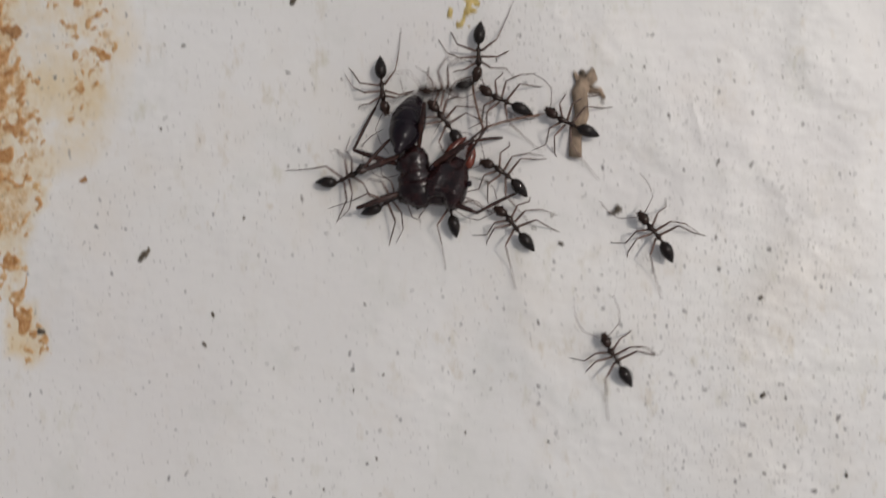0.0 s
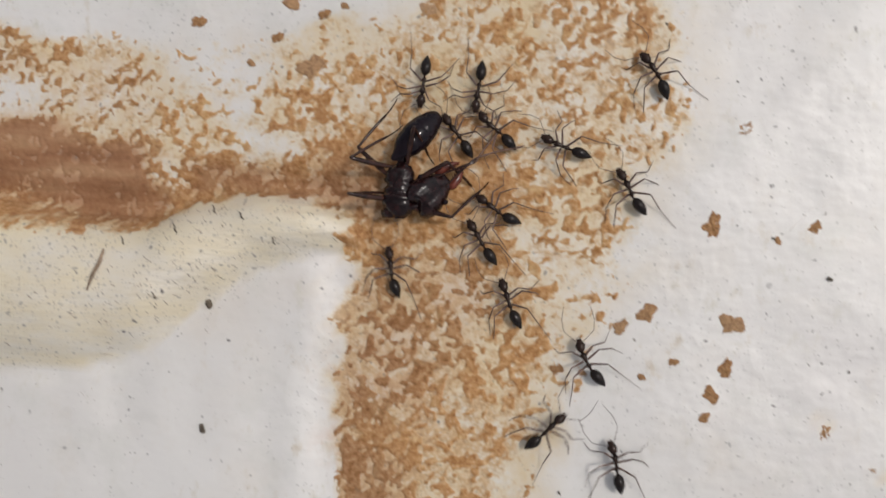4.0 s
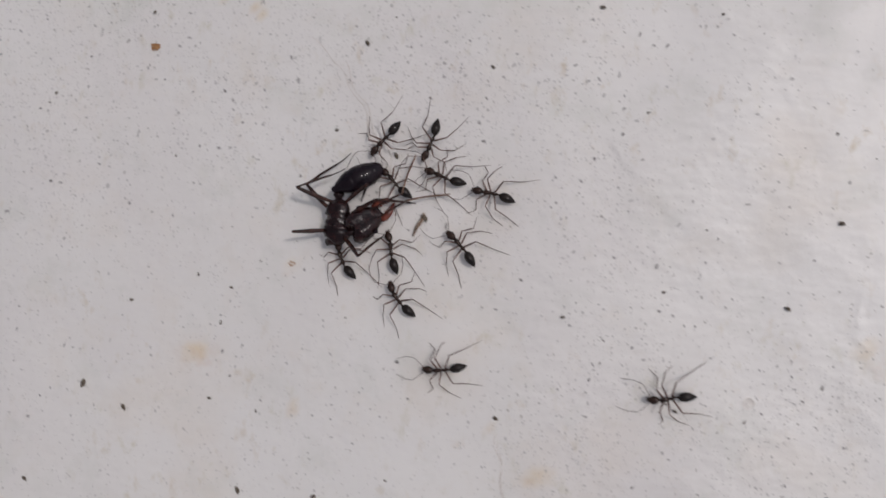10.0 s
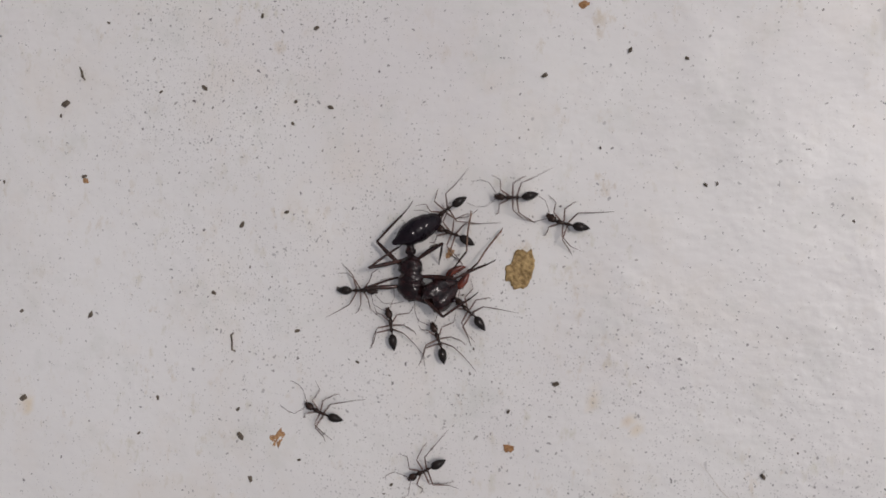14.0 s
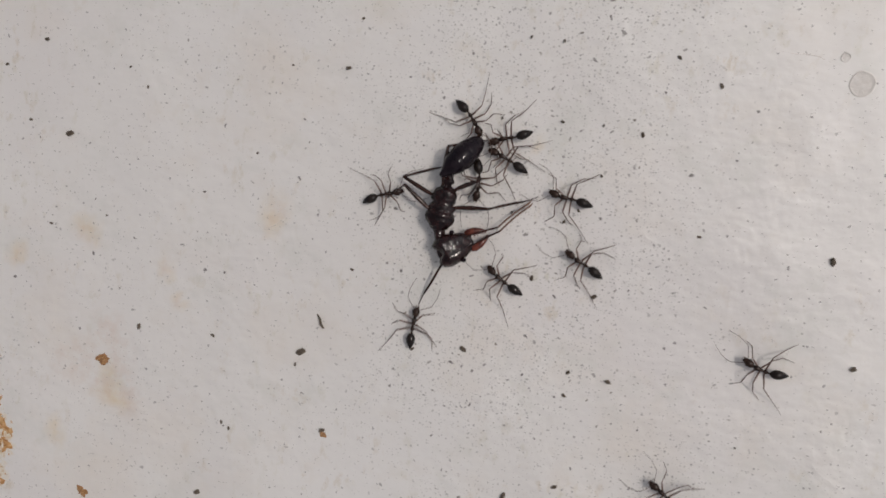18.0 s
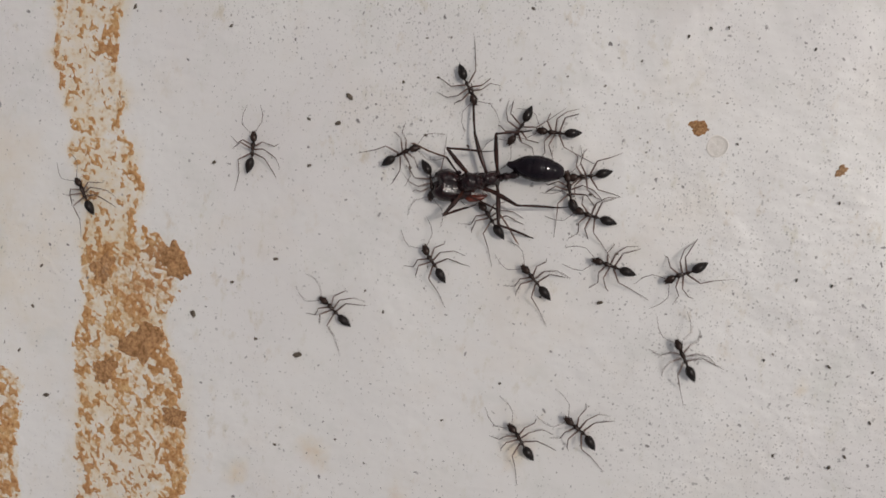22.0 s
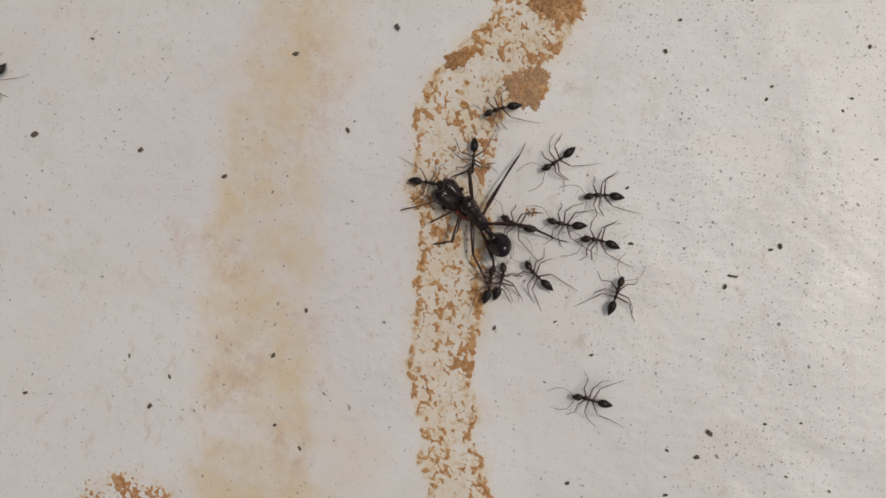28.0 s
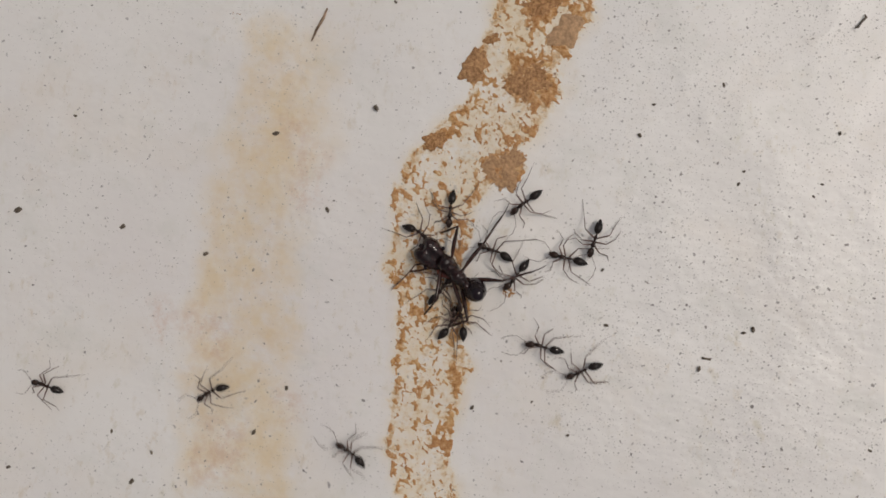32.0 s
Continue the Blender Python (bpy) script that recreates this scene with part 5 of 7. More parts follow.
grains((-58.2, 29.7, 0.62), (-50.2, 31.4, 0.45), (-56.9, 29.4, 0.48), (-53.8, 30.2, 0.47), (-57.6, 28.4, 0.55), (-46.7, 30.3, 0.56), (-44.0, 56.4, 0.37), (-32.8, 57.9, 0.40), (-38.9, 58.2, 0.30), (-61.9, 44.6, 0.57), (-57.2, 44.9, 0.48), (-53.1, 46.4, 0.23), (-69.8, 48.5, 0.53), (-63.4, 56.3, 0.33), (-50.0, 59.8, 0.26), (-36.7, 42.4, 0.20), (-25.1, 47.2, 0.25), (-54.0, 64.6, 0.47), (-72.7, 49.6, 0.71), (-61.2, 49.3, 0.28), (-56.2, 55.2, 0.20), (-53.6, 58.3, 0.17), (-58.2, 60.1, 0.21), (-37.0, 61.6, 0.20), (-30.6, 62.4, 0.48), (-48.9, 69.8, 0.38), (-56.3, 71.0, 0.48), (-40.4, 67.6, 0.26), (-69.9, 55.0, 0.38), (-43.2, 73.2, 0.42))
grains((-37.0, 72.9, 0.25), (-31.1, 66.9, 0.24), (-57.7, 65.9, 0.34), (-64.2, 49.7, 0.33), (-61.7, 58.0, 0.21), (-76.2, 43.3, 0.49), (-42.1, 77.5, 0.34), (-67.6, 74.5, 0.58), (-83.1, 75.7, 0.50), (-85.3, 66.4, 0.59), (-86.2, 68.9, 0.77), (-65.6, 56.9, 0.28), (-67.8, 63.9, 0.25), (-80.8, 78.5, 0.33), (-73.3, 78.9, 0.23), (-97.0, 75.1, 0.65), (-49.9, 82.3, 0.35), (-75.2, 81.5, 0.68), (-93.0, 68.1, 0.36), (-76.9, 66.8, 0.23), (-79.2, 74.3, 0.32), (-72.4, 75.9, 0.22), (-84.4, 82.7, 0.46), (-87.2, 81.7, 0.56), (-86.5, 70.5, 0.40), (-82.3, 68.0, 0.35), (-101.4, 69.2, 0.82), (-60.7, 86.2, 0.37), (-52.1, 61.2, 0.63), (-54.7, 72.5, 0.20))
grains((-96.1, 55.8, 0.71), (-104.5, 83.3, 0.37), (-98.2, 83.8, 0.53), (-76.5, 67.4, 0.33), (-53.2, 84.9, 0.28), (-87.0, 94.3, 0.46), (-90.4, 89.8, 0.62), (-99.9, 88.3, 0.88), (-100.2, 87.5, 0.37), (-102.0, 74.8, 0.46), (-71.6, 97.1, 0.64), (-69.8, 91.6, 0.53), (-65.3, 93.2, 0.45), (-62.3, 92.9, 0.38), (-70.1, 72.6, 0.37), (-78.4, 97.6, 0.37), (-108.0, 74.3, 0.48), (-105.7, 78.7, 0.63), (-91.9, 70.5, 0.43), (-88.7, 77.4, 0.49), (-97.3, 93.5, 0.36), (-84.4, 89.3, 0.39), (-65.3, 99.3, 0.28), (-60.1, 86.3, 0.27), (-84.9, 98.3, 0.32), (-110.3, 88.4, 0.54), (-82.0, 102.7, 0.43), (-66.4, 87.8, 0.25), (-105.5, 88.5, 0.37), (-104.0, 83.0, 0.34))
grains((-83.9, 100.3, 0.28), (-80.6, 106.9, 0.36), (-78.3, 105.6, 0.41), (-98.6, 104.9, 0.48), (-84.5, 88.0, 0.39), (-83.5, 93.7, 0.51), (-89.6, 102.9, 0.23), (-86.7, 107.3, 0.28), (-110.8, 102.8, 0.30), (-106.7, 97.0, 0.26), (-75.1, 86.5, 0.18), (-115.7, 99.6, 0.76), (-117.6, 105.1, 0.45), (-120.2, 103.4, 0.39), (-82.2, 89.1, 0.49), (-118.4, 100.2, 0.35), (-112.9, 94.9, 0.26), (-103.6, 99.6, 0.28), (-81.9, 110.6, 0.44), (-77.4, 110.5, 0.69), (-78.0, 111.8, 0.48), (-116.1, 110.8, 0.43), (-99.8, 110.8, 0.38), (-107.8, 110.6, 0.40), (-112.0, 103.9, 0.25), (-98.0, 107.7, 0.32), (-101.9, 104.8, 0.26), (-93.3, 89.4, 0.38), (-122.0, 110.4, 0.43), (-122.5, 101.2, 0.67))
grains((-109.4, 113.2, 0.30), (-110.1, 111.3, 0.33), (-106.9, 112.8, 0.29), (-92.4, 114.3, 0.23), (-88.5, 97.8, 0.26), (-114.6, 113.4, 0.55), (-109.0, 116.5, 0.29), (-111.0, 116.1, 0.29), (-85.6, 97.6, 0.34), (-116.6, 94.0, 0.36), (-99.7, 116.8, 0.24), (-97.9, 118.3, 0.24), (-95.6, 119.8, 0.29), (-86.3, 103.0, 0.34), (-89.1, 119.6, 0.25), (-121.7, 118.5, 0.35), (-93.6, 120.4, 0.26), (-104.1, 120.7, 0.37), (-88.5, 107.4, 0.26), (-127.9, 119.2, 0.44), (-84.1, 103.0, 0.22), (-100.2, 122.0, 0.61), (-94.8, 122.0, 0.23), (-124.2, 120.2, 0.29), (-86.9, 111.7, 0.25), (-133.2, 100.3, 0.39), (-131.8, 94.8, 0.55), (-133.9, 97.4, 0.40), (-114.4, 123.9, 0.47), (-89.8, 124.9, 0.34))
grains((-120.3, 125.7, 0.42), (-94.5, 120.3, 0.29), (-112.1, 126.5, 0.40), (-102.4, 128.7, 0.43), (-132.8, 102.9, 0.39), (-141.3, 110.6, 0.41), (-91.6, 123.1, 0.23), (-139.3, 130.5, 0.56), (-121.0, 129.1, 0.35), (-101.7, 132.2, 0.24), (-139.4, 109.4, 0.49), (-113.6, 135.5, 0.38), (-109.2, 135.3, 0.31), (-140.3, 118.4, 0.48), (-149.1, 112.5, 0.43), (-119.9, 137.8, 0.48), (-113.4, 136.3, 0.33), (-108.8, 136.1, 0.32), (-111.6, 126.8, 0.52), (-114.1, 115.0, 0.66), (-116.4, 113.5, 0.34), (-152.2, 113.4, 0.41), (-161.7, 127.5, 0.86), (-153.6, 127.4, 0.66), (-137.0, 137.6, 0.68), (-158.4, 134.6, 0.42), (-150.2, 110.3, 0.65), (-143.6, 135.1, 0.64), (-115.3, 141.5, 0.40), (-119.3, 139.8, 0.34))
grains((-106.6, 144.1, 0.25), (-108.2, 139.3, 0.39), (-147.3, 126.4, 0.57), (-142.1, 115.1, 0.55), (-136.7, 144.7, 0.38), (-159.5, 109.6, 0.52))
crumbs((-13.9, 15.6, 0.47, 60), (-17.8, 12.1, 0.43, 0), (-19.0, 2.6, 0.38, 30), (-22.2, 9.2, 0.77, -5), (-9.8, 25.9, 0.98, -20), (-10.0, 23.8, 0.82, 80), (-13.6, 26.2, 0.84, 40), (-14.8, 25.4, 0.74, 60), (-17.6, 23.3, 0.54, 0), (-13.7, 23.2, 0.37, 0), (-12.3, 24.0, 0.47, 40), (-16.4, 23.2, 0.38, 0), (-1.8, 20.8, 0.88, 60), (-5.6, 21.3, 0.80, 80), (-2.0, 19.5, 0.39, 0), (-0.2, 19.9, 0.29, 0), (-3.5, 19.8, 0.35, 0), (-8.0, 29.8, 0.40, -20), (-10.6, 22.6, 0.71, -60), (-29.7, 39.8, 0.62, 60), (-10.8, 21.6, 0.55, 70), (-10.9, 30.3, 1.20, 85))
crumbs((-6.4, 30.5, 0.68, 50), (-9.7, 34.8, 0.94, 30), (-43.8, 42.1, 0.99, 10), (-36.1, 39.3, 0.77, 40), (-31.5, 40.5, 1.20, -20), (-30.3, 44.3, 0.68, 0), (-29.0, 43.7, 0.40, 0), (-25.9, 44.5, 0.39, 0), (-46.6, 41.1, 0.51, 0), (-32.0, 38.6, 0.63, 60), (-12.9, 44.5, 0.66, 80), (-9.3, 44.5, 0.59, 60), (-59.7, 42.6, 2.02, 20), (-55.0, 41.9, 0.88, 0), (-53.4, 41.2, 1.26, -50), (-57.8, 43.2, 0.76, 0), (-47.1, 39.8, 0.57, 60), (-28.7, 40.2, 0.43, 0), (-26.2, 42.5, 1.16, 80), (-24.8, 41.8, 0.89, -40), (-24.6, 40.1, 0.73, -20), (-33.3, 37.3, 0.44, 0))
crumbs((-30.2, 37.2, 1.17, 20), (-51.0, 40.6, 0.45, 0), (-50.2, 39.3, 0.83, 80), (-47.3, 37.4, 1.55, 5), (-45.2, 37.3, 0.79, 20), (-83.8, 69.0, 1.25, 70), (-39.7, 77.1, 0.98, 60), (-59.8, 58.0, 0.54, 0), (-69.9, 70.5, 0.58, 0), (-112.6, 86.0, 0.87, 0), (-68.0, 95.6, 0.56, 40), (-74.3, 81.2, 0.61, 70), (-98.1, 83.5, 0.43, 0), (-113.4, 77.4, 0.81, -30), (-87.0, 113.4, 0.69, 60), (-94.5, 115.0, 1.06, -20), (-128.7, 103.1, 2.12, 70), (-125.6, 99.0, 2.45, 30), (-128.0, 96.8, 1.75, 60), (-123.2, 94.7, 1.48, 0), (-124.0, 104.2, 2.19, -55), (-129.8, 107.6, 0.99, 0))
crumbs((-126.6, 126.8, 0.88, 0), (-147.8, 142.7, 1.14, 0), (-130.9, 141.0, 2.20, 70), (-132.8, 135.9, 1.49, 20), (-130.0, 142.9, 1.10, 30), (-125.3, 143.9, 2.13, 50))
mud_patch(-127.3, 140.5, 2.75, 15)
mud_patch(-128.1, 134.6, 2.65, 60)
mud_patch(-128.6, 103.3, 1.82, 80)
mud_patch(-127.1, 145.4, 2.01, 10)
flake(-2.07, 9.70, 1.65, 70)
flake(-70.11, 80.76, 2.15, 75, 1)
flake(-78.62, 111.06, 1.24, 20, 1)
paint_fleck(-20.88, 12.32, 0.71, 20)
paint_fleck(-17.12, 11.46, 1.23, 10)
bark_chip(-52.0, 34.0, 1.5, 15)
hairline((-47.2, 50.0), (-46.7, 47.5), (-46.0, 45.2), (-45.0, 44.8))
bark_chip(2.65, 5.13, 3.54, -96)
stick(-39.45, 26.74, 2.12, 68)
stick(-34.59, 25.44, 0.77, -50)
stick(-35.93, 28.92, 0.48, -70)
stick(-34.35, 29.93, 0.47, -70)
stick(-31.21, 28.58, 0.41, -70)
stick(-36.68, 25.67, 0.42, -60)
stick(-38.60, 28.17, 0.48, -70)
stick(-32.72, 29.67, 0.47, -60)
stick(-52.35, 60.78, 1.44, 65)
stick(-141.64, 142.68, 2.42, 70)
stick(-98.92, 90.23, 0.92, -65)
hook(-87.25, 74.51, 1.12, -80)
hook(4.15, 1.12, 0.55, 20)
hook(-107.84, 146.13, 0.96, 60)
hook(-114.06, 124.59, 0.53, 0)
hook(-16.17, -0.74, 0.75, 50)
droplet_ring(-93.41, 114.09, 1.21)
droplet_ring(-72.43, 107.55, 0.51)
droplet_ring(-71.46, 106.28, 1.35)
droplet_ring(-34.33, 52.91, 0.65)
hairline((-46.9, 49.4), (-46.7, 47.7), (-46.3, 46.5), (-45.1, 45.3))
hairline((-57.7, 69.9), (-56.5, 68.0), (-55.5, 66.2), (-54.4, 64.4), (-54.0, 62.8))
hairline((-7.4, 30.3), (-6.8, 31.2), (-5.4, 31.5), (-4.1, 31.1), (-3.7, 30.4))
hairline((-104.3, 96.4), (-103.7, 95.5), (-102.6, 95.3), (-101.6, 96.0))
hairline((-59.7, 71.3), (-57.4, 69.0), (-55.9, 66.6), (-55.4, 64.8))
hairline((-75.9, 107.5), (-74.6, 107.7), (-73.4, 107.2))


def bead_scratches():
    """Short slanting flecks of dirt in the paint of the bead, too many to count."""
    rng = random.Random(12)
    bm = bmesh.new()
    for _ in range(1700):
        x = rng.uniform(-60, -27.5)
        y = rng.uniform(19, 33)
        top, low, _ = bead_edges(x)
        if y > top - 0.5 or y < low + 0.2 and rng.random() > 0.06:
            continue
        a, n = radians(rng.gauss(-50, 14)), 0.03 + 0.15 * rng.random() ** 1.6
        dx, dy = math.cos(a) * n, math.sin(a) * n
        tube(bm, [(x - dx, y - dy, ground_height(x - dx, y - dy)), (x, y, ground_height(x, y) + 0.012), (x + dx, y + dy, ground_height(x + dx, y + dy))], [0.005, 0.017, 0.005], 4)
    tagged(part("paint_flecks", bm, BARK), "slanting dark flecks of dirt on the moulded edge", "dirt", kind="stuff")


bead_scratches()


# ---- how the ants move ----
def turned(rows):
    """Rows with a middle one wherever the turn between two is large."""
    out = [rows[0]]
    for r in rows[1:]:
        p = out[-1]
        n = 1 + int(abs(r[3] - p[3]) // 70)
        for k in range(1, n + 1):
            out.append(tuple(a + (b - a) * k / n for a, b in zip(p, r)))
    return out


def march(ant, rows):
    """Key an ant by rows of seconds, x, y in millimetres and heading; its legs step as it goes."""
    rng = random.Random(round(rows[0][1] * 31 + rows[0][2] * 17))
    rows = turned(rows)
    walk(ant, [(t, pose(x * MM, y * MM, ground_height(x, y) * MM, 0, 0, a)) for t, x, y, a in rows])
    ts = np.array([r[0] for r in rows])
    fine_t = np.arange(0, 32.01, 0.25)
    gx, gy, ga = (np.interp(fine_t, ts, [r[k] for r in rows]) for k in (1, 2, 3))
    speed = np.hypot(np.gradient(gx), np.gradient(gy)) + 0.01 * np.abs(np.gradient(ga))
    phase = np.cumsum(np.minimum(speed / 1.1, 0.42)) * 2 * math.pi
    legs = [o for o in ant.children if o.name.startswith("leg")]
    for k, leg in enumerate(legs):
        off = 0 if k in (0, 2, 4) else math.pi
        side = 1 if k > 2 else -1
        base = leg.location.copy()
        set_back = rng.uniform(-9, 9)
        walk(leg, [(t, Matrix.Translation(base) @ pose(0, 0, 0, side * 5 * math.cos(p + off), 0, set_back + 15 * math.sin(p + off + k * 0.5) * side)) for t, p in zip(fine_t, phase)])
    half_t = np.arange(0, 32.01, 0.5)
    swing = np.interp(half_t, fine_t, np.gradient(ga)) * 0.6
    for name, pivot, reach, lag in (("head", Vector((0.62 * MM, 0, 0.56 * MM)), 20, 1), ("gaster", Vector((-0.3 * MM, 0, 0.5 * MM)), 14, -1)):
        ob = next(o for o in ant.children if o.name.startswith(name))
        drift = np.interp(half_t, np.arange(0, 34, 2.0), [rng.uniform(-1, 1) for _ in range(17)]) * reach
        yaw = np.clip(drift + lag * swing, -28, 28)
        walk(ob, [(float(t), Matrix.Translation(pivot) @ pose(0, 0, 0, 0, 0, float(a)) @ Matrix.Translation(-pivot)) for t, a in zip(half_t, yaw)])
        for feeler in (o for o in ob.children if o.name.startswith("antenna")):
            root = Vector((1.08 * MM, 0, 0.62 * MM))
            beat = rng.uniform(2, 4)
            shift = rng.uniform(0, 6)
            walk(feeler, [(float(t), Matrix.Translation(root) @ pose(0, 0, 0, 0, 4 * math.sin(beat * t), 13 * math.sin(beat * t * 0.7 + shift)) @ Matrix.Translation(-root)) for t in half_t])


def drag(prey, rows):
    """Key the dead ant: seconds, thorax x, y, heading, head x, y, heading, gaster x, y, heading and how far its tip hangs."""
    parts = {o.name.split(".")[0]: o for o in prey.children}
    body, head_rows, gaster_rows, trunk, neck = [], [], [], [], []
    for t, x, y, a, hx, hy, ha, gx, gy, ga, tilt in rows:
        m = pose(x * MM, y * MM, ground_height(x, y) * MM, 0, 0, a)
        inv = pose(x * MM, y * MM, 0, 0, 0, a).inverted()
        under = float(smooth((t - 20) / 2.0))
        late = float(smooth((t - 25) / 1.0))
        curl = float(smooth((t - 24.5) / 5.5))
        hm = inv @ pose(hx * MM, hy * MM, (0.95 - 0.05 * under) * MM, 0, 8 - 4 * under, ha)
        body.append((t, m))
        head_rows.append((t, hm))
        gaster_rows.append((t, inv @ pose(gx * MM, gy * MM, (1.0 + 0.3 * late) * MM, 0, tilt, ga)))
        trunk.append((t, pose(0, 0, (1.0 + 0.1 * curl) * MM, 0, 24 * curl, 0) @ pose(0, 0, 0, 84 * (1 - float(smooth((t - 19.5) / 2.5))), 0, 0) @ pose(0, 0, -1.0 * MM)))
        back, front = hm @ Vector((-0.75 * MM, 0, 0)), trunk[-1][1] @ Vector((1.0 * MM, 0, 1.0 * MM))
        way = front - back
        swing = math.degrees(math.atan2(way.y, way.x))
        if neck:
            swing = neck[-1][1] + (swing - neck[-1][1] + 180) % 360 - 180
        neck.append((t, swing, Matrix.Translation(back) @ pose(0, 0, 0, 0, -math.degrees(math.atan2(way.z, math.hypot(way.x, way.y))), swing)))
    walk(prey, body)
    walk(parts["neck"], [(t, m) for t, _, m in neck])
    for name, keys in (("thorax", trunk), ("petiole", trunk), ("head", head_rows), ("gaster", gaster_rows)):
        walk(parts[name], keys)
    return {round(t, 2): m for t, m in head_rows}


def spread(rows):
    """The rows at every half second and at their own times."""
    rows = np.array(rows, float)
    ts = np.union1d(np.arange(0, 32.1, 0.5), rows[:, 0])
    return [(float(t), *(float(np.interp(t, rows[:, 0], rows[:, k])) for k in range(1, rows.shape[1]))) for t in ts]


def haul(prey, number, rows):
    """Key a leg of the dead ant: seconds, heading and rise of the femur, heading and fall of the shin, all to the thorax."""
    leg = [o for o in prey.children if o.name.startswith("leg")][number]
    base, knee = leg.location.copy(), Vector((FEMUR * MM, 0, 0))
    upper, lower = [], []
    for t, f, rise, g, fall in spread(rows):
        m = Matrix.Translation(base) @ pose(0, 0, 0, 0, -rise, f)
        upper.append((t, m))
        lower.append((t, m.inverted() @ Matrix.Translation(m @ knee) @ pose(0, 0, 0, 0, -fall, g)))
    walk(leg, upper)
    walk(leg.children[0], lower)


def trail(prey, heads, number, rows):
    """Key an antenna of the dead ant: seconds, headings of its shaft and of its whip to the thorax."""
    feeler = [o for o in prey.children if o.name.startswith("antenna")][number]
    root = Vector((0.85 * MM, (0.3 - 0.6 * number) * MM, 0.22 * MM))
    elbow = Vector((1.9 * MM, 0, 0))
    ts = sorted(heads)
    upper, lower = [], []
    for t, f, g in spread(rows):
        k = max(i for i, s in enumerate(ts) if s <= t + 1e-6)
        n = min(k + 1, len(ts) - 1)
        u = (t - ts[k]) / (ts[n] - ts[k]) if n > k else 0.0
        spot = (heads[ts[k]] @ root).lerp(heads[ts[n]] @ root, u)
        m = Matrix.Translation(spot) @ pose(0, 0, 0, 0, 3, f)
        upper.append((t, m))
        lower.append((t, m.inverted() @ Matrix.Translation(m @ elbow) @ pose(0, 0, 0, 0, 9, g)))
    walk(feeler, upper)
    walk(feeler.children[0], lower)


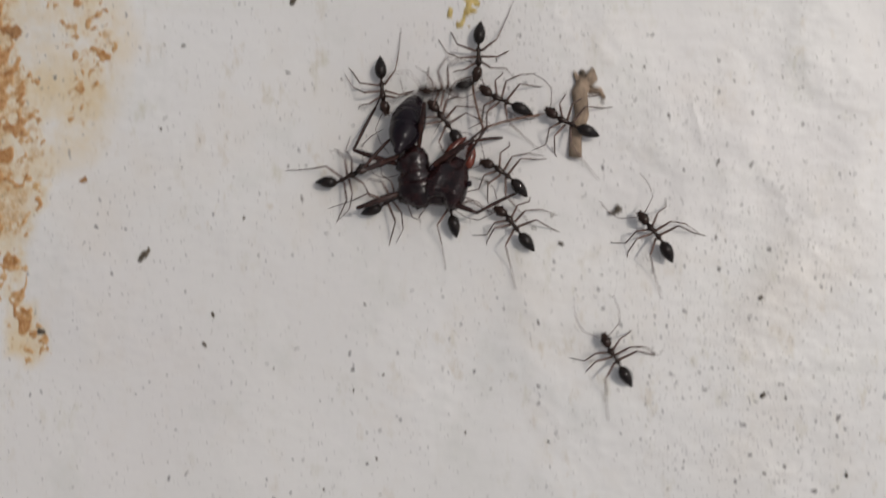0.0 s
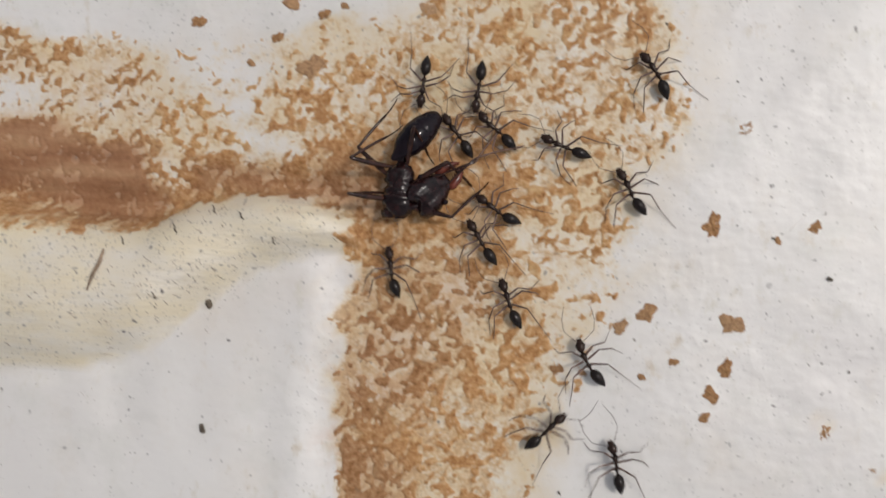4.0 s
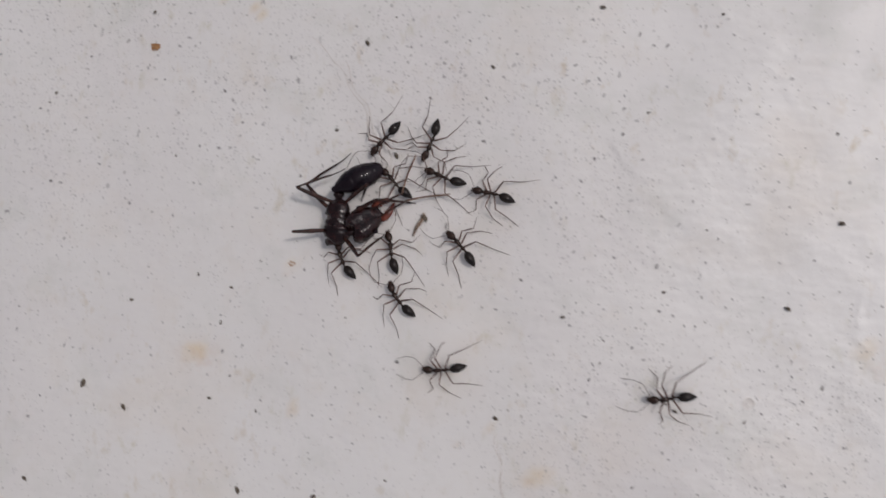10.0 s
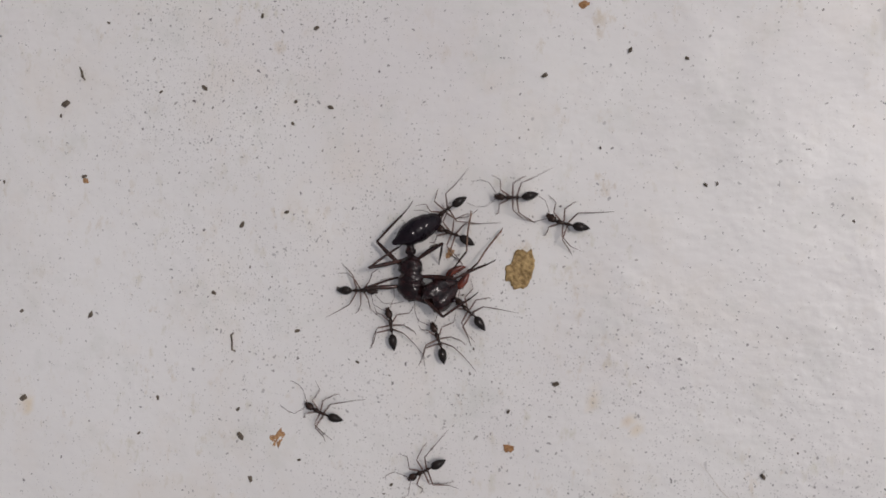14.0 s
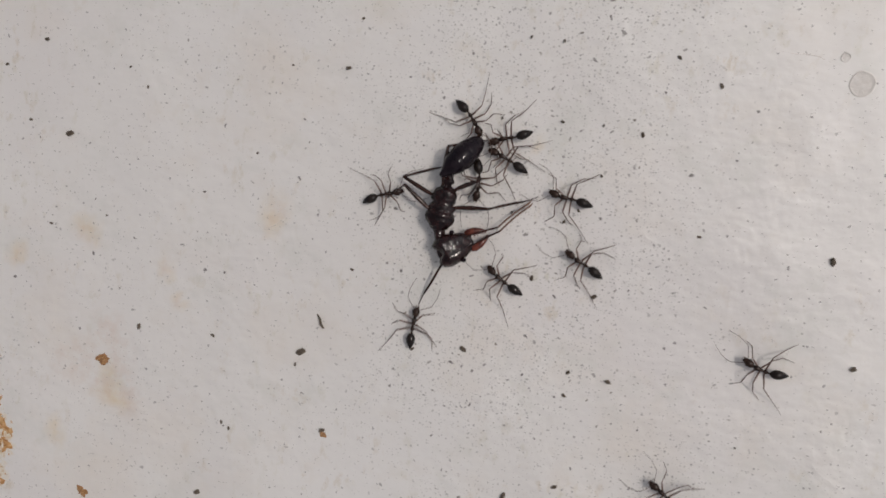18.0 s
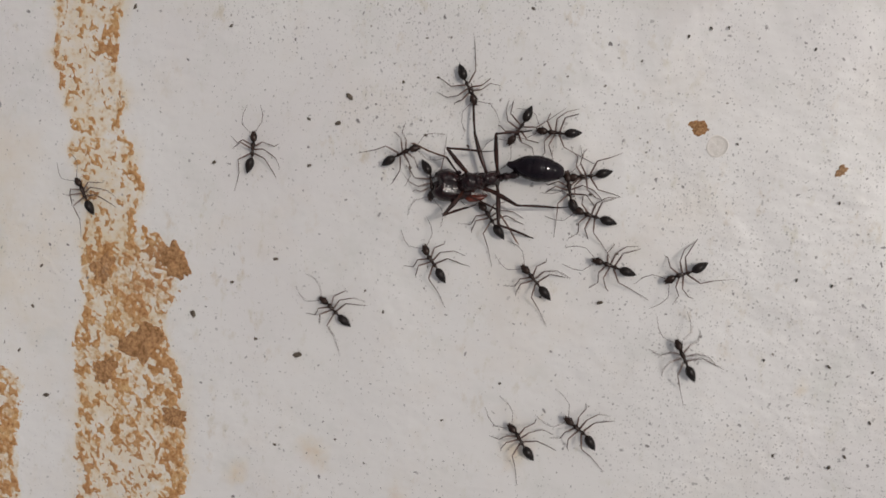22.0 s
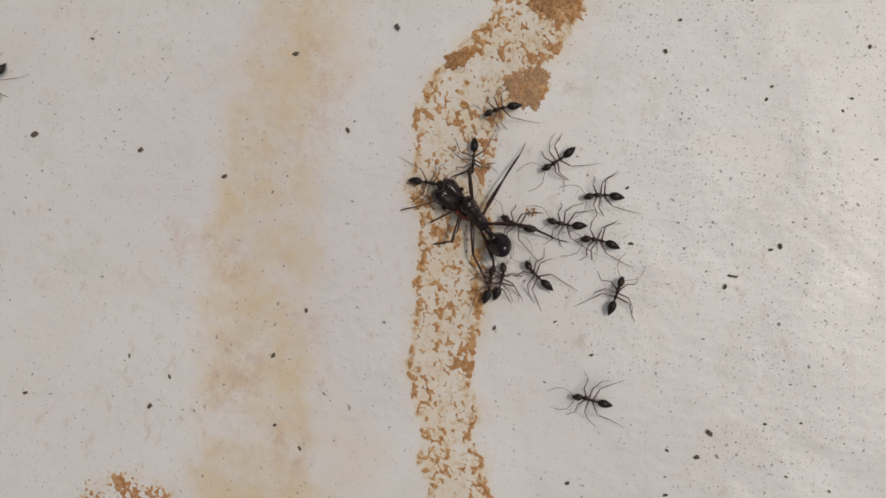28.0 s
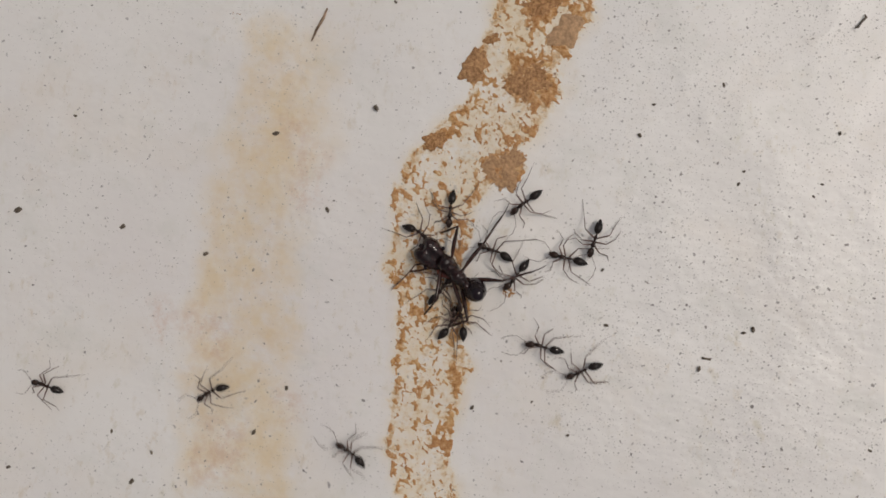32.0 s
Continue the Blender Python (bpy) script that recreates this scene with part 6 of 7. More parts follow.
def motions():
    ants = [WORKER] + [copy_thing(WORKER, pose(0, 0, 0)) for _ in range(19)]
    march(ants[0], [(0, -5.58, 6.41, 276), (1, -8.34, 14.12, 274), (2, -13.08, 22.28, 269), (3, -23.99, 33.70, 102), (3.9, -29.67, 45.86, 135), (5, -44.77, 54.27, 154), (6.5, -54.61, 44.49, 140), (6.6, -58.87, 48.91, 122), (6.7, -60.43, 51.33, 115), (6.8, -63.08, 55.35, 112), (7, -64.72, 58.72, 125), (8, -67.25, 59.47, 148), (8.9, -72.36, 71.45, 107), (9.98, -73.89, 80.65, 119), (11.06, -82.29, 89.11, 143), (12.14, -89.07, 92.18, 142), (13.22, -92.24, 96.83, 114), (14.3, -93.25, 101.37, 178), (15.5, -96.52, 96.99, 169), (16.4, -102.86, 112.87, 104), (17.25, -101.26, 115.37, 78), (18.1, -102.29, 115.49, -92), (19, -101.82, 102.46, -210), (20, -119.54, 107.67, -203), (21, -124.01, 101.19, -240), (22, -119.47, 111.20, -273), (23, -129.25, 111.86, -193), (24, -138.72, 124.02, -168), (24.9, -144.68, 139.75, -212), (26.1, -168.71, 143.07, -162), (27.3, -172.17, 131.03, -55), (28.5, -160.38, 131.16, -206), (29, -149.97, 128.15, -207), (30, -135.20, 117.65, -185), (31, -148.82, 124.14, -190), (32, -145.26, 117.42, -142)])
    march(ants[1], [(0, -2.81, 6.24, 190), (1, -8.49, 1.10, 132), (2, -9.44, 7.27, 166), (3, -14.23, 15.09, 160), (4, -17.99, 20.45, 49), (4.5, -16.61, 31.90, 116), (6.5, -29.92, 37.94, 111), (7, -42.73, 37.55, 134), (8, -45.13, 41.25, 139), (9, -52.73, 49.41, 131), (10, -50.14, 52.95, 189), (11, -56.81, 57.43, 110), (12, -65.68, 62.12, 131), (12.9, -70.28, 50.13, 205), (13.95, -74.11, 58.19, 127), (15, -78.56, 61.30, 142), (16.05, -86.73, 68.14, 127), (17.1, -87.34, 73.17, 106), (18, -93.32, 90.71, 82), (19, -93.84, 93.62, 104), (20, -103.11, 98.79, 125), (21, -108.80, 102.98, 95), (22, -108.06, 105.97, 131), (23, -105.33, 112.12, 130), (24, -110.75, 115.14, 116), (25, -116.12, 119.09, 140), (26, -121.77, 121.61, 106), (26.5, -123.96, 121.79, 88), (28.5, -128.96, 121.93, 89), (29, -128.87, 124.79, 71), (30, -128.58, 126.90, 31), (31, -128.38, 127.34, 26), (32, -130.01, 124.25, 73)])
    march(ants[2], [(0, -1.53, 7.76, 271), (1, -5.83, 15.76, 260), (2, -11.27, 22.46, 282), (3, -17.77, 28.25, 216), (4, -24.55, 36.50, 266), (4.5, -26.15, 40.01, 206), (6.5, -36.33, 47.94, 202), (7, -38.95, 49.67, 202), (8, -44.29, 53.68, 214), (9, -49.17, 60.00, 221), (10, -54.61, 65.48, 230), (11, -60.45, 70.52, 267), (12, -64.97, 75.79, 232), (13, -70.78, 81.12, 237), (13.5, -72.83, 82.24, 213), (15.5, -79.31, 92.67, 267), (16, -81.08, 96.37, 249), (17, -85.42, 98.03, 203), (18, -89.00, 101.84, 194), (19, -92.29, 104.26, 186), (20, -98.34, 107.92, 197), (21, -100.84, 110.70, 217), (22, -99.97, 111.80, 191), (23, -104.95, 115.61, 185), (24, -109.93, 118.63, 179), (25, -116.01, 121.70, 176), (26, -121.38, 123.52, 128), (26.5, -122.63, 123.30, 138), (28.5, -125.98, 122.81, 149), (29, -124.93, 127.12, 163), (30, -124.05, 129.08, 121), (31, -123.26, 129.79, 118), (32, -123.21, 129.51, 176)])
    march(ants[3], [(0, -0.43, 5.68, 155), (1, -4.92, 13.68, 152), (2, -9.61, 21.08, 171), (3, -15.18, 28.07, 213), (4, -21.92, 36.33, 261), (4.5, -23.46, 40.34, 213), (6.5, -34.07, 47.67, 223), (7, -36.18, 49.67, 224), (8, -42.36, 55.17, 249), (9, -46.40, 61.09, 260), (10, -51.90, 65.48, 252), (11, -57.40, 70.53, 256), (12, -62.14, 75.42, 226), (12.9, -69.96, 94.40, 115), (14.3, -74.06, 101.57, 182), (15.5, -77.74, 94.17, 137), (16, -79.29, 104.12, 179), (16.9, -79.36, 115.17, 123), (17.97, -86.86, 115.75, 158), (19.03, -92.02, 120.17, 155), (20.1, -102.11, 122.85, 184), (21, -107.43, 119.08, 150), (22, -110.68, 111.94, 31), (23, -115.23, 114.21, 23), (24, -118.11, 121.60, -27), (25, -123.40, 125.58, -79), (26, -125.71, 129.67, -51), (26.5, -126.95, 129.28, -77), (28.5, -131.43, 130.01, -87), (29, -131.64, 130.60, -55), (30, -129.59, 134.25, -75), (31, -129.21, 134.84, -113), (32, -131.04, 131.60, -87)])
    march(ants[4], [(0, 2.26, 4.71, 155), (1, -1.95, 12.58, 161), (2, -6.79, 18.26, 145), (3, -12.13, 26.07, 162), (4, -17.75, 33.62, 160), (4.5, -21.23, 37.89, 155), (6.5, -31.59, 45.97, 165), (7, -33.25, 47.90, 171), (8, -38.74, 53.59, 169), (9, -43.46, 58.89, 167), (10, -48.22, 62.74, 173), (11, -53.42, 67.97, 175), (12, -59.49, 72.95, 173), (13, -64.06, 78.38, 170), (13.5, -66.00, 81.16, 170), (15.5, -73.22, 89.41, 156), (16, -75.47, 91.92, 148), (17, -81.17, 95.93, 185), (18, -85.39, 98.88, 173), (19, -89.92, 102.02, 178), (20, -96.84, 103.57, 169), (21, -99.81, 109.56, 201), (22, -99.45, 109.61, 168), (23, -96.35, 111.27, 130), (24, -101.45, 113.66, 214), (25, -108.05, 120.06, 169), (26, -112.77, 122.79, 112), (26.5, -115.25, 127.07, 114), (28.5, -122.30, 121.49, 74), (29, -123.74, 123.82, 185), (30, -124.70, 124.53, 165), (31, -121.46, 129.51, 158), (32, -121.30, 122.76, 217)])
    march(ants[5], [(0, -2.84, 4.80, 127), (1, -6.61, 12.57, 155), (2, -11.28, 20.20, 137), (3, -17.57, 26.35, 137), (4, -22.77, 34.01, 131), (4.5, -26.30, 38.29, 130), (6.5, -36.40, 46.23, 126), (7, -38.81, 47.84, 136), (8, -43.63, 51.91, 138), (9, -48.58, 57.83, 139), (10, -53.81, 62.98, 134), (11, -58.51, 68.37, 146), (12, -64.63, 73.14, 115), (13, -69.74, 78.62, 141), (13.5, -72.29, 80.37, 155), (15.5, -77.70, 90.49, 172), (16, -80.16, 93.43, 136), (17, -85.46, 96.28, 140), (18, -88.97, 100.63, 154), (19, -92.59, 102.96, 134), (20, -98.08, 106.71, 152), (21, -101.62, 108.29, 120), (22, -100.93, 110.74, 104), (23, -105.60, 114.60, 110), (24, -110.46, 117.83, 123), (25, -116.86, 121.12, 106), (26, -122.10, 123.99, 107), (26.5, -128.87, 127.70, -4), (28.5, -133.57, 127.75, -2), (29, -132.98, 127.05, 67), (30, -131.04, 131.62, 231), (31, -131.29, 133.54, 389), (32, -132.84, 129.83, 331)])
    march(ants[6], [(0, -0.38, 2.64, 143), (1, -4.09, 10.44, 154), (2, -9.38, 17.95, 148), (3, -15.76, 23.64, 163), (4, -20.75, 30.53, 144), (4.5, -24.46, 35.47, 143), (6.5, -35.27, 42.34, 130), (7, -37.73, 44.40, 138), (8, -42.20, 49.00, 144), (9, -48.13, 54.08, 125), (10, -53.71, 59.10, 99), (11, -59.07, 63.46, 74), (12, -64.18, 69.00, 117), (13, -69.09, 74.06, 126), (13.5, -71.22, 76.02, 133), (15.5, -77.70, 86.33, 168), (16, -80.04, 89.05, 143), (16.9, -77.15, 74.61, 263), (17.95, -81.81, 75.53, 136), (19, -84.29, 81.51, 140), (20.05, -91.49, 83.53, 163), (21.1, -97.32, 85.55, 117), (22, -98.74, 97.65, 147), (22.9, -99.69, 90.58, 204), (24, -108.42, 93.25, 163), (25.1, -117.60, 96.13, 131), (26, -122.71, 109.83, 118), (26.9, -124.42, 102.11, 236), (27.95, -128.93, 100.65, 188), (29, -131.66, 101.15, 156), (30.05, -133.99, 102.91, 96), (31.1, -131.98, 104.19, 95), (32, -135.14, 115.03, 156)])
    march(ants[7], [(0, 0.00, 0.48, 126), (1, -3.76, 8.65, 138), (2, -8.82, 15.74, 132), (3, -16.12, 21.66, 130), (4, -21.40, 29.02, 122), (4.5, -25.10, 32.76, 118), (6.5, -43.73, 51.19, 126), (7.4, -46.74, 66.29, 115), (8.39, -51.65, 67.99, 123), (9.37, -52.17, 74.56, 117), (10.36, -58.68, 82.04, 132), (11.34, -64.67, 88.60, 144), (12.33, -73.86, 93.07, 144), (13.31, -77.08, 97.62, 127), (14.3, -80.22, 101.50, 208), (15.5, -83.73, 94.05, 32), (16, -85.59, 95.91, -11), (17, -87.59, 98.70, -68), (18, -91.29, 102.79, -52), (19, -94.12, 106.34, -86), (20, -102.31, 109.15, -99), (21, -107.69, 111.57, -75), (22, -107.25, 116.17, -57), (23, -110.74, 120.77, -94), (24, -114.05, 125.01, -106), (25, -118.96, 129.04, -121), (26, -121.31, 132.81, -117), (26.5, -122.22, 131.57, -129), (28.5, -126.47, 129.63, -143), (29, -127.19, 128.77, -149), (30, -125.65, 131.60, -102), (31, -125.41, 132.00, -89), (32, -126.24, 127.99, -118)])
    march(ants[8], [(0, -7.22, 2.51, 25), (1, -14.18, 8.57, 125), (2, -17.76, 18.30, 118), (3, -23.20, 27.06, 115), (4, -25.60, 27.39, 97), (4.5, -26.50, 29.17, 84), (6.5, -38.66, 40.19, 91), (7, -41.12, 41.97, 120), (8, -44.82, 45.34, 116), (9, -47.42, 51.64, 128), (10, -53.02, 56.45, 131), (11, -59.32, 60.85, 110), (12, -65.90, 66.13, 105), (13, -71.45, 71.31, 109), (13.5, -72.86, 73.75, 115), (15.5, -79.86, 85.06, 103), (16, -81.95, 89.01, 101), (17, -86.92, 94.25, -68), (18, -90.47, 99.42, -89), (19, -94.55, 102.13, -91), (20, -96.53, 108.66, -146), (21, -102.99, 111.91, -156), (22, -101.91, 113.96, -181), (23, -107.35, 118.65, -156), (24, -111.09, 122.84, -166), (25, -115.71, 125.96, -173), (26, -116.95, 125.73, -209), (26.5, -119.06, 126.37, -196), (28.5, -124.80, 126.27, -174), (29, -123.50, 127.33, -144), (30, -126.62, 135.12, -211), (31, -127.30, 132.37, -235), (32, -127.78, 129.31, -189)])
    march(ants[9], [(0, -5.34, 1.55, 34), (1, -9.05, 7.95, 76), (2, -11.67, 12.46, 71), (3, -16.16, 18.73, 150), (4, -19.95, 26.23, 110), (4.5, -23.79, 28.93, 151), (6.5, -41.64, 42.53, 8), (7, -44.01, 45.33, 122), (8, -45.47, 47.91, 124), (9, -50.54, 53.85, 132), (10, -56.51, 58.40, 116), (11, -64.51, 69.89, -43), (12, -67.53, 74.71, -17), (13, -74.29, 77.96, -3), (13.5, -77.52, 78.23, -3), (15.5, -83.77, 86.42, 66), (16, -86.53, 90.87, 18), (17, -90.34, 91.72, 96), (18, -95.83, 97.99, 16), (19, -97.97, 99.60, -56), (20, -103.94, 103.21, -49), (21, -107.63, 107.83, -59), (22, -108.73, 110.72, -75), (22.9, -112.79, 131.45, -244), (23.92, -120.97, 135.66, -208), (24.95, -128.99, 140.18, -202), (25.98, -138.99, 143.03, -201), (27, -147.01, 147.03, -190), (28.02, -155.17, 146.02, -180), (29.05, -161.52, 147.12, -195), (30.08, -166.74, 149.05, -205), (31.1, -167.08, 149.73, -101), (32, -167.73, 144.13, -199)])
    march(ants[10], [(0, -2.75, 1.28, 113), (1, -6.88, 8.01, 138), (2, -11.43, 16.05, 132), (3, -15.24, 26.02, 138), (4, -20.95, 34.30, 145), (4.5, -23.80, 38.54, 129), (6.5, -34.03, 45.53, 139), (7, -36.12, 47.72, 148), (8, -41.51, 53.04, 155), (9, -45.40, 58.66, 146), (10, -51.01, 63.46, 159), (11, -56.52, 68.50, 157), (12, -66.64, 69.40, 128), (13, -74.33, 72.71, 77), (13.5, -76.11, 74.86, 94), (15.5, -81.51, 83.50, 105), (16, -84.16, 87.29, 87), (17, -87.19, 89.09, 165), (18, -88.48, 93.95, 146), (19, -90.77, 97.55, 127), (20, -98.90, 100.03, 130), (21, -103.79, 104.00, 143), (22, -102.20, 105.64, 135), (23, -105.94, 107.44, 115), (24, -113.23, 114.21, 126), (25, -120.25, 119.47, 116), (26, -124.05, 125.09, 105), (26.5, -125.91, 125.32, 30), (28.5, -128.37, 121.57, 101), (29, -128.12, 124.25, 118), (30, -127.20, 127.58, 108), (31, -126.93, 127.97, 98), (32, -129.25, 124.55, 111)])
    march(ants[11], [(0, 5.76, 0.12, 130), (1, 0.73, 8.83, 147), (2, -4.28, 14.46, 133), (3, -12.07, 22.88, 139), (4, -14.69, 31.67, 117), (4.5, -16.56, 35.54, 132), (6.5, -29.44, 42.91, 123), (7, -31.98, 45.45, 150), (8, -34.06, 51.07, 100), (9, -39.16, 57.37, 113), (9.9, -42.36, 79.13, 113), (10.92, -51.79, 87.23, 146), (11.94, -58.67, 90.09, 154), (12.96, -66.64, 94.40, 139), (13.98, -70.71, 100.69, 134), (15, -75.56, 103.57, 144), (16.02, -84.43, 110.79, 127), (17.04, -84.51, 115.24, 138), (18.06, -89.94, 115.82, 149), (19.08, -92.72, 120.19, 146), (20.1, -100.48, 122.92, 219), (21, -104.74, 110.45, 263), (22, -104.00, 114.14, 242), (23, -110.22, 117.53, 269), (24, -113.72, 120.79, 220), (25, -119.92, 126.21, 262), (26, -121.85, 127.14, 161), (26.5, -123.29, 126.90, 176), (28.5, -128.65, 125.71, 146), (29, -130.11, 126.00, 74), (30, -128.52, 128.79, 81), (31, -128.21, 129.26, 57), (32, -130.92, 126.30, 64)])
    march(ants[12], [(0, 4.14, -4.98, 123), (1, -3.46, 3.52, 134), (2, -8.12, 13.01, 91), (3, -12.01, 18.88, 164), (4, -16.21, 23.70, 121), (4.5, -19.80, 31.03, 135), (6.5, -32.49, 40.69, 126), (7, -35.39, 44.44, 150), (8, -39.08, 49.47, 147), (9, -45.48, 55.08, 133), (10, -49.72, 59.70, 135), (11, -56.91, 63.98, 154), (12, -60.75, 69.32, 139), (13, -66.24, 72.90, 165), (13.5, -77.10, 69.43, 167), (15.5, -83.68, 81.66, 132), (16, -82.11, 82.08, 158), (16.9, -80.06, 74.03, 234), (17.97, -87.72, 74.32, 156), (19.03, -92.89, 79.82, 156), (20.1, -103.16, 81.21, 136), (21, -110.70, 97.28, 116), (22, -113.56, 102.53, 138), (23, -124.15, 99.63, 121), (23.9, -127.31, 89.31, 230), (24.1, -132.90, 89.11, 125), (25, -137.68, 104.38, 119), (26, -143.35, 126.24, 123), (26.9, -149.49, 147.00, 148), (27.97, -172.70, 144.89, 211), (29.03, -176.29, 131.17, 268), (30.1, -173.98, 115.72, 332), (31, -154.37, 119.67, 164), (32, -157.19, 115.75, 167)])
    march(ants[13], [(0, 2.51, -15.88, 107), (1.1, -0.51, -5.99, 105), (2, -3.98, 7.85, 129), (3, -6.49, 18.61, 111), (4, -14.70, 19.11, 101), (4.5, -13.28, 28.87, 124), (6.5, -26.20, 39.11, 162), (7, -32.22, 39.96, 128), (8, -42.01, 45.07, 142), (9, -42.45, 54.69, 137), (10, -38.14, 52.82, 197), (11, -52.28, 59.65, 108), (12, -62.12, 66.39, 123), (13, -69.26, 67.55, 184), (13.5, -72.51, 67.29, 218), (15.5, -76.92, 76.45, 176), (16.4, -80.73, 72.29, 194), (17.3, -84.87, 74.47, 166), (18.2, -91.21, 74.98, 154), (19.1, -95.20, 79.46, 122), (20, -103.55, 94.97, 179), (21, -107.17, 103.76, 144), (22, -105.06, 108.80, 127), (23, -109.24, 111.56, 131), (24, -115.82, 116.19, 133), (25, -131.99, 107.02, 144), (26, -123.34, 116.36, 174), (26.9, -124.22, 102.15, 250), (28.6, -128.93, 100.68, 153), (30.3, -128.71, 104.41, 79), (32, -127.91, 105.71, 59)])
    march(ants[14], [(0, 4.52, -15.79, 106), (1.1, 1.58, -5.86, 102), (2, -2.08, 16.28, 118), (3, -8.76, 25.29, 156), (4, -13.78, 37.14, 126), (4.5, -19.01, 40.26, 143), (6.5, -24.56, 47.14, -25), (7, -25.83, 49.87, -40), (8, -28.53, 49.26, -175), (9, -34.19, 60.56, -40), (9.9, -36.94, 79.01, 116), (11.1, -47.45, 87.99, 172), (12, -52.70, 81.28, 175), (12.9, -59.90, 94.29, 110), (13.92, -59.74, 100.54, 94), (14.94, -60.51, 103.76, 116), (15.95, -64.80, 111.03, 94), (16.97, -61.46, 116.04, 103), (17.99, -65.41, 113.69, 189), (19.01, -67.81, 114.98, 178), (20.03, -74.06, 114.02, 190), (21.05, -78.85, 113.05, 218), (22.06, -78.20, 110.81, 229), (23.08, -80.44, 111.25, 182), (24.1, -83.90, 110.60, 172), (25, -93.75, 113.21, 203), (25.9, -92.13, 117.04, 104), (27.42, -95.66, 120.72, 142), (28.95, -97.81, 121.53, 110), (30.48, -97.05, 124.59, 74), (32, -96.69, 125.42, 67)])
    march(ants[15], [(0, -0.54, 14.97, 108), (1.1, -4.09, 26.16, 119), (2, -7.62, 27.89, 170), (3, -14.86, 32.21, 164), (3.9, -20.27, 45.83, 120), (4.93, -27.39, 53.95, 134), (5.97, -33.55, 59.43, 132), (7, -38.68, 66.53, 134), (8.03, -41.12, 67.32, 132), (9.07, -43.68, 72.04, 114), (10.1, -47.12, 80.64, 167), (11, -53.94, 74.36, 162), (12, -60.32, 72.13, 182), (13, -67.29, 78.46, 190), (13.5, -68.85, 81.05, 191), (15.5, -75.51, 94.17, 132), (16, -66.08, 89.28, 121), (17, -68.57, 87.43, 207), (18, -74.29, 90.96, 162), (19, -83.16, 90.62, 145), (20, -90.85, 100.44, 149), (21, -93.45, 105.66, 133), (22, -94.25, 107.11, 203), (23, -91.71, 109.82, 135), (24, -101.27, 108.98, 120), (25, -102.22, 119.24, 108), (26, -108.96, 124.79, 182), (26.5, -113.93, 129.55, 149), (28.5, -122.58, 124.87, 180), (29, -121.59, 129.06, 127), (30, -119.63, 119.81, 155), (30.9, -114.48, 107.79, 288), (32, -115.81, 108.27, 160)])
    march(ants[16], [(0, -15.19, 15.57, 111), (1.1, -19.54, 26.69, 124), (2, -23.37, 27.62, 228), (2.9, -31.05, 39.17, 153), (4.1, -55.58, 43.71, 193), (5.3, -64.30, 31.24, 261), (6.5, -56.52, 37.98, 131), (7, -57.09, 36.21, 100), (8, -55.45, 35.94, 142), (8.9, -57.94, 28.94, 74), (10, -54.69, 38.53, 91), (11.1, -58.15, 45.86, 122), (12, -64.76, 54.82, 187), (12.9, -69.93, 50.21, 110), (14.3, -66.97, 60.96, 96), (15.5, -73.25, 80.27, 134), (16, -77.37, 87.87, 136), (17, -82.26, 88.25, 173), (18, -84.26, 95.44, 154), (19, -86.84, 97.32, 161), (20, -93.50, 101.07, 115), (21, -96.71, 101.92, 138), (22, -98.10, 106.99, 164), (23, -102.10, 111.79, 166), (24, -105.99, 114.95, 177), (25, -113.37, 123.61, 172), (26, -114.43, 128.60, 157), (26.5, -117.94, 130.46, 196), (28.5, -122.44, 128.03, 185), (29, -117.14, 139.64, 337), (30, -115.37, 138.30, 303), (31, -118.59, 132.26, 194), (32, -121.74, 130.96, 259)])
    march(ants[17], [(0, -29.16, 1.81, 115), (1.06, -33.70, 11.69, 120), (2.12, -39.29, 19.32, 138), (3.18, -48.39, 25.03, 143), (4.24, -55.88, 31.70, 143), (5.3, -65.03, 37.70, 84), (6.5, -60.41, 47.78, 178), (6.6, -62.12, 51.45, 130), (6.7, -64.78, 55.16, 122), (6.85, -68.89, 62.45, 120), (7.4, -77.82, 57.26, 150), (8.36, -84.86, 52.06, 122), (9.32, -86.73, 61.75, 115), (10.29, -94.47, 73.04, 127), (11.25, -103.74, 84.21, 137), (12.21, -114.55, 91.78, 131), (13.18, -114.56, 96.59, 66), (14.14, -110.45, 100.87, 47), (15.1, -108.60, 102.92, 177), (16, -115.37, 101.13, 146), (16.9, -114.92, 113.65, 137), (17.97, -129.15, 113.98, 189), (19.03, -130.65, 111.10, 224), (20.1, -138.44, 105.08, 215), (21, -134.03, 108.71, 142), (22, -129.95, 107.56, 116), (23, -129.42, 107.64, 183), (23.9, -153.69, 108.26, 170), (25.03, -159.88, 112.93, 146), (26.17, -166.35, 116.84, 149), (27.3, -170.30, 119.08, 25), (28.5, -160.40, 119.56, 179), (29.4, -175.93, 120.60, 160), (30.1, -175.68, 125.20, 21), (31, -155.44, 128.60, 149), (31.5, -172.09, 127.06, 184), (32, -173.77, 127.18, 176)])
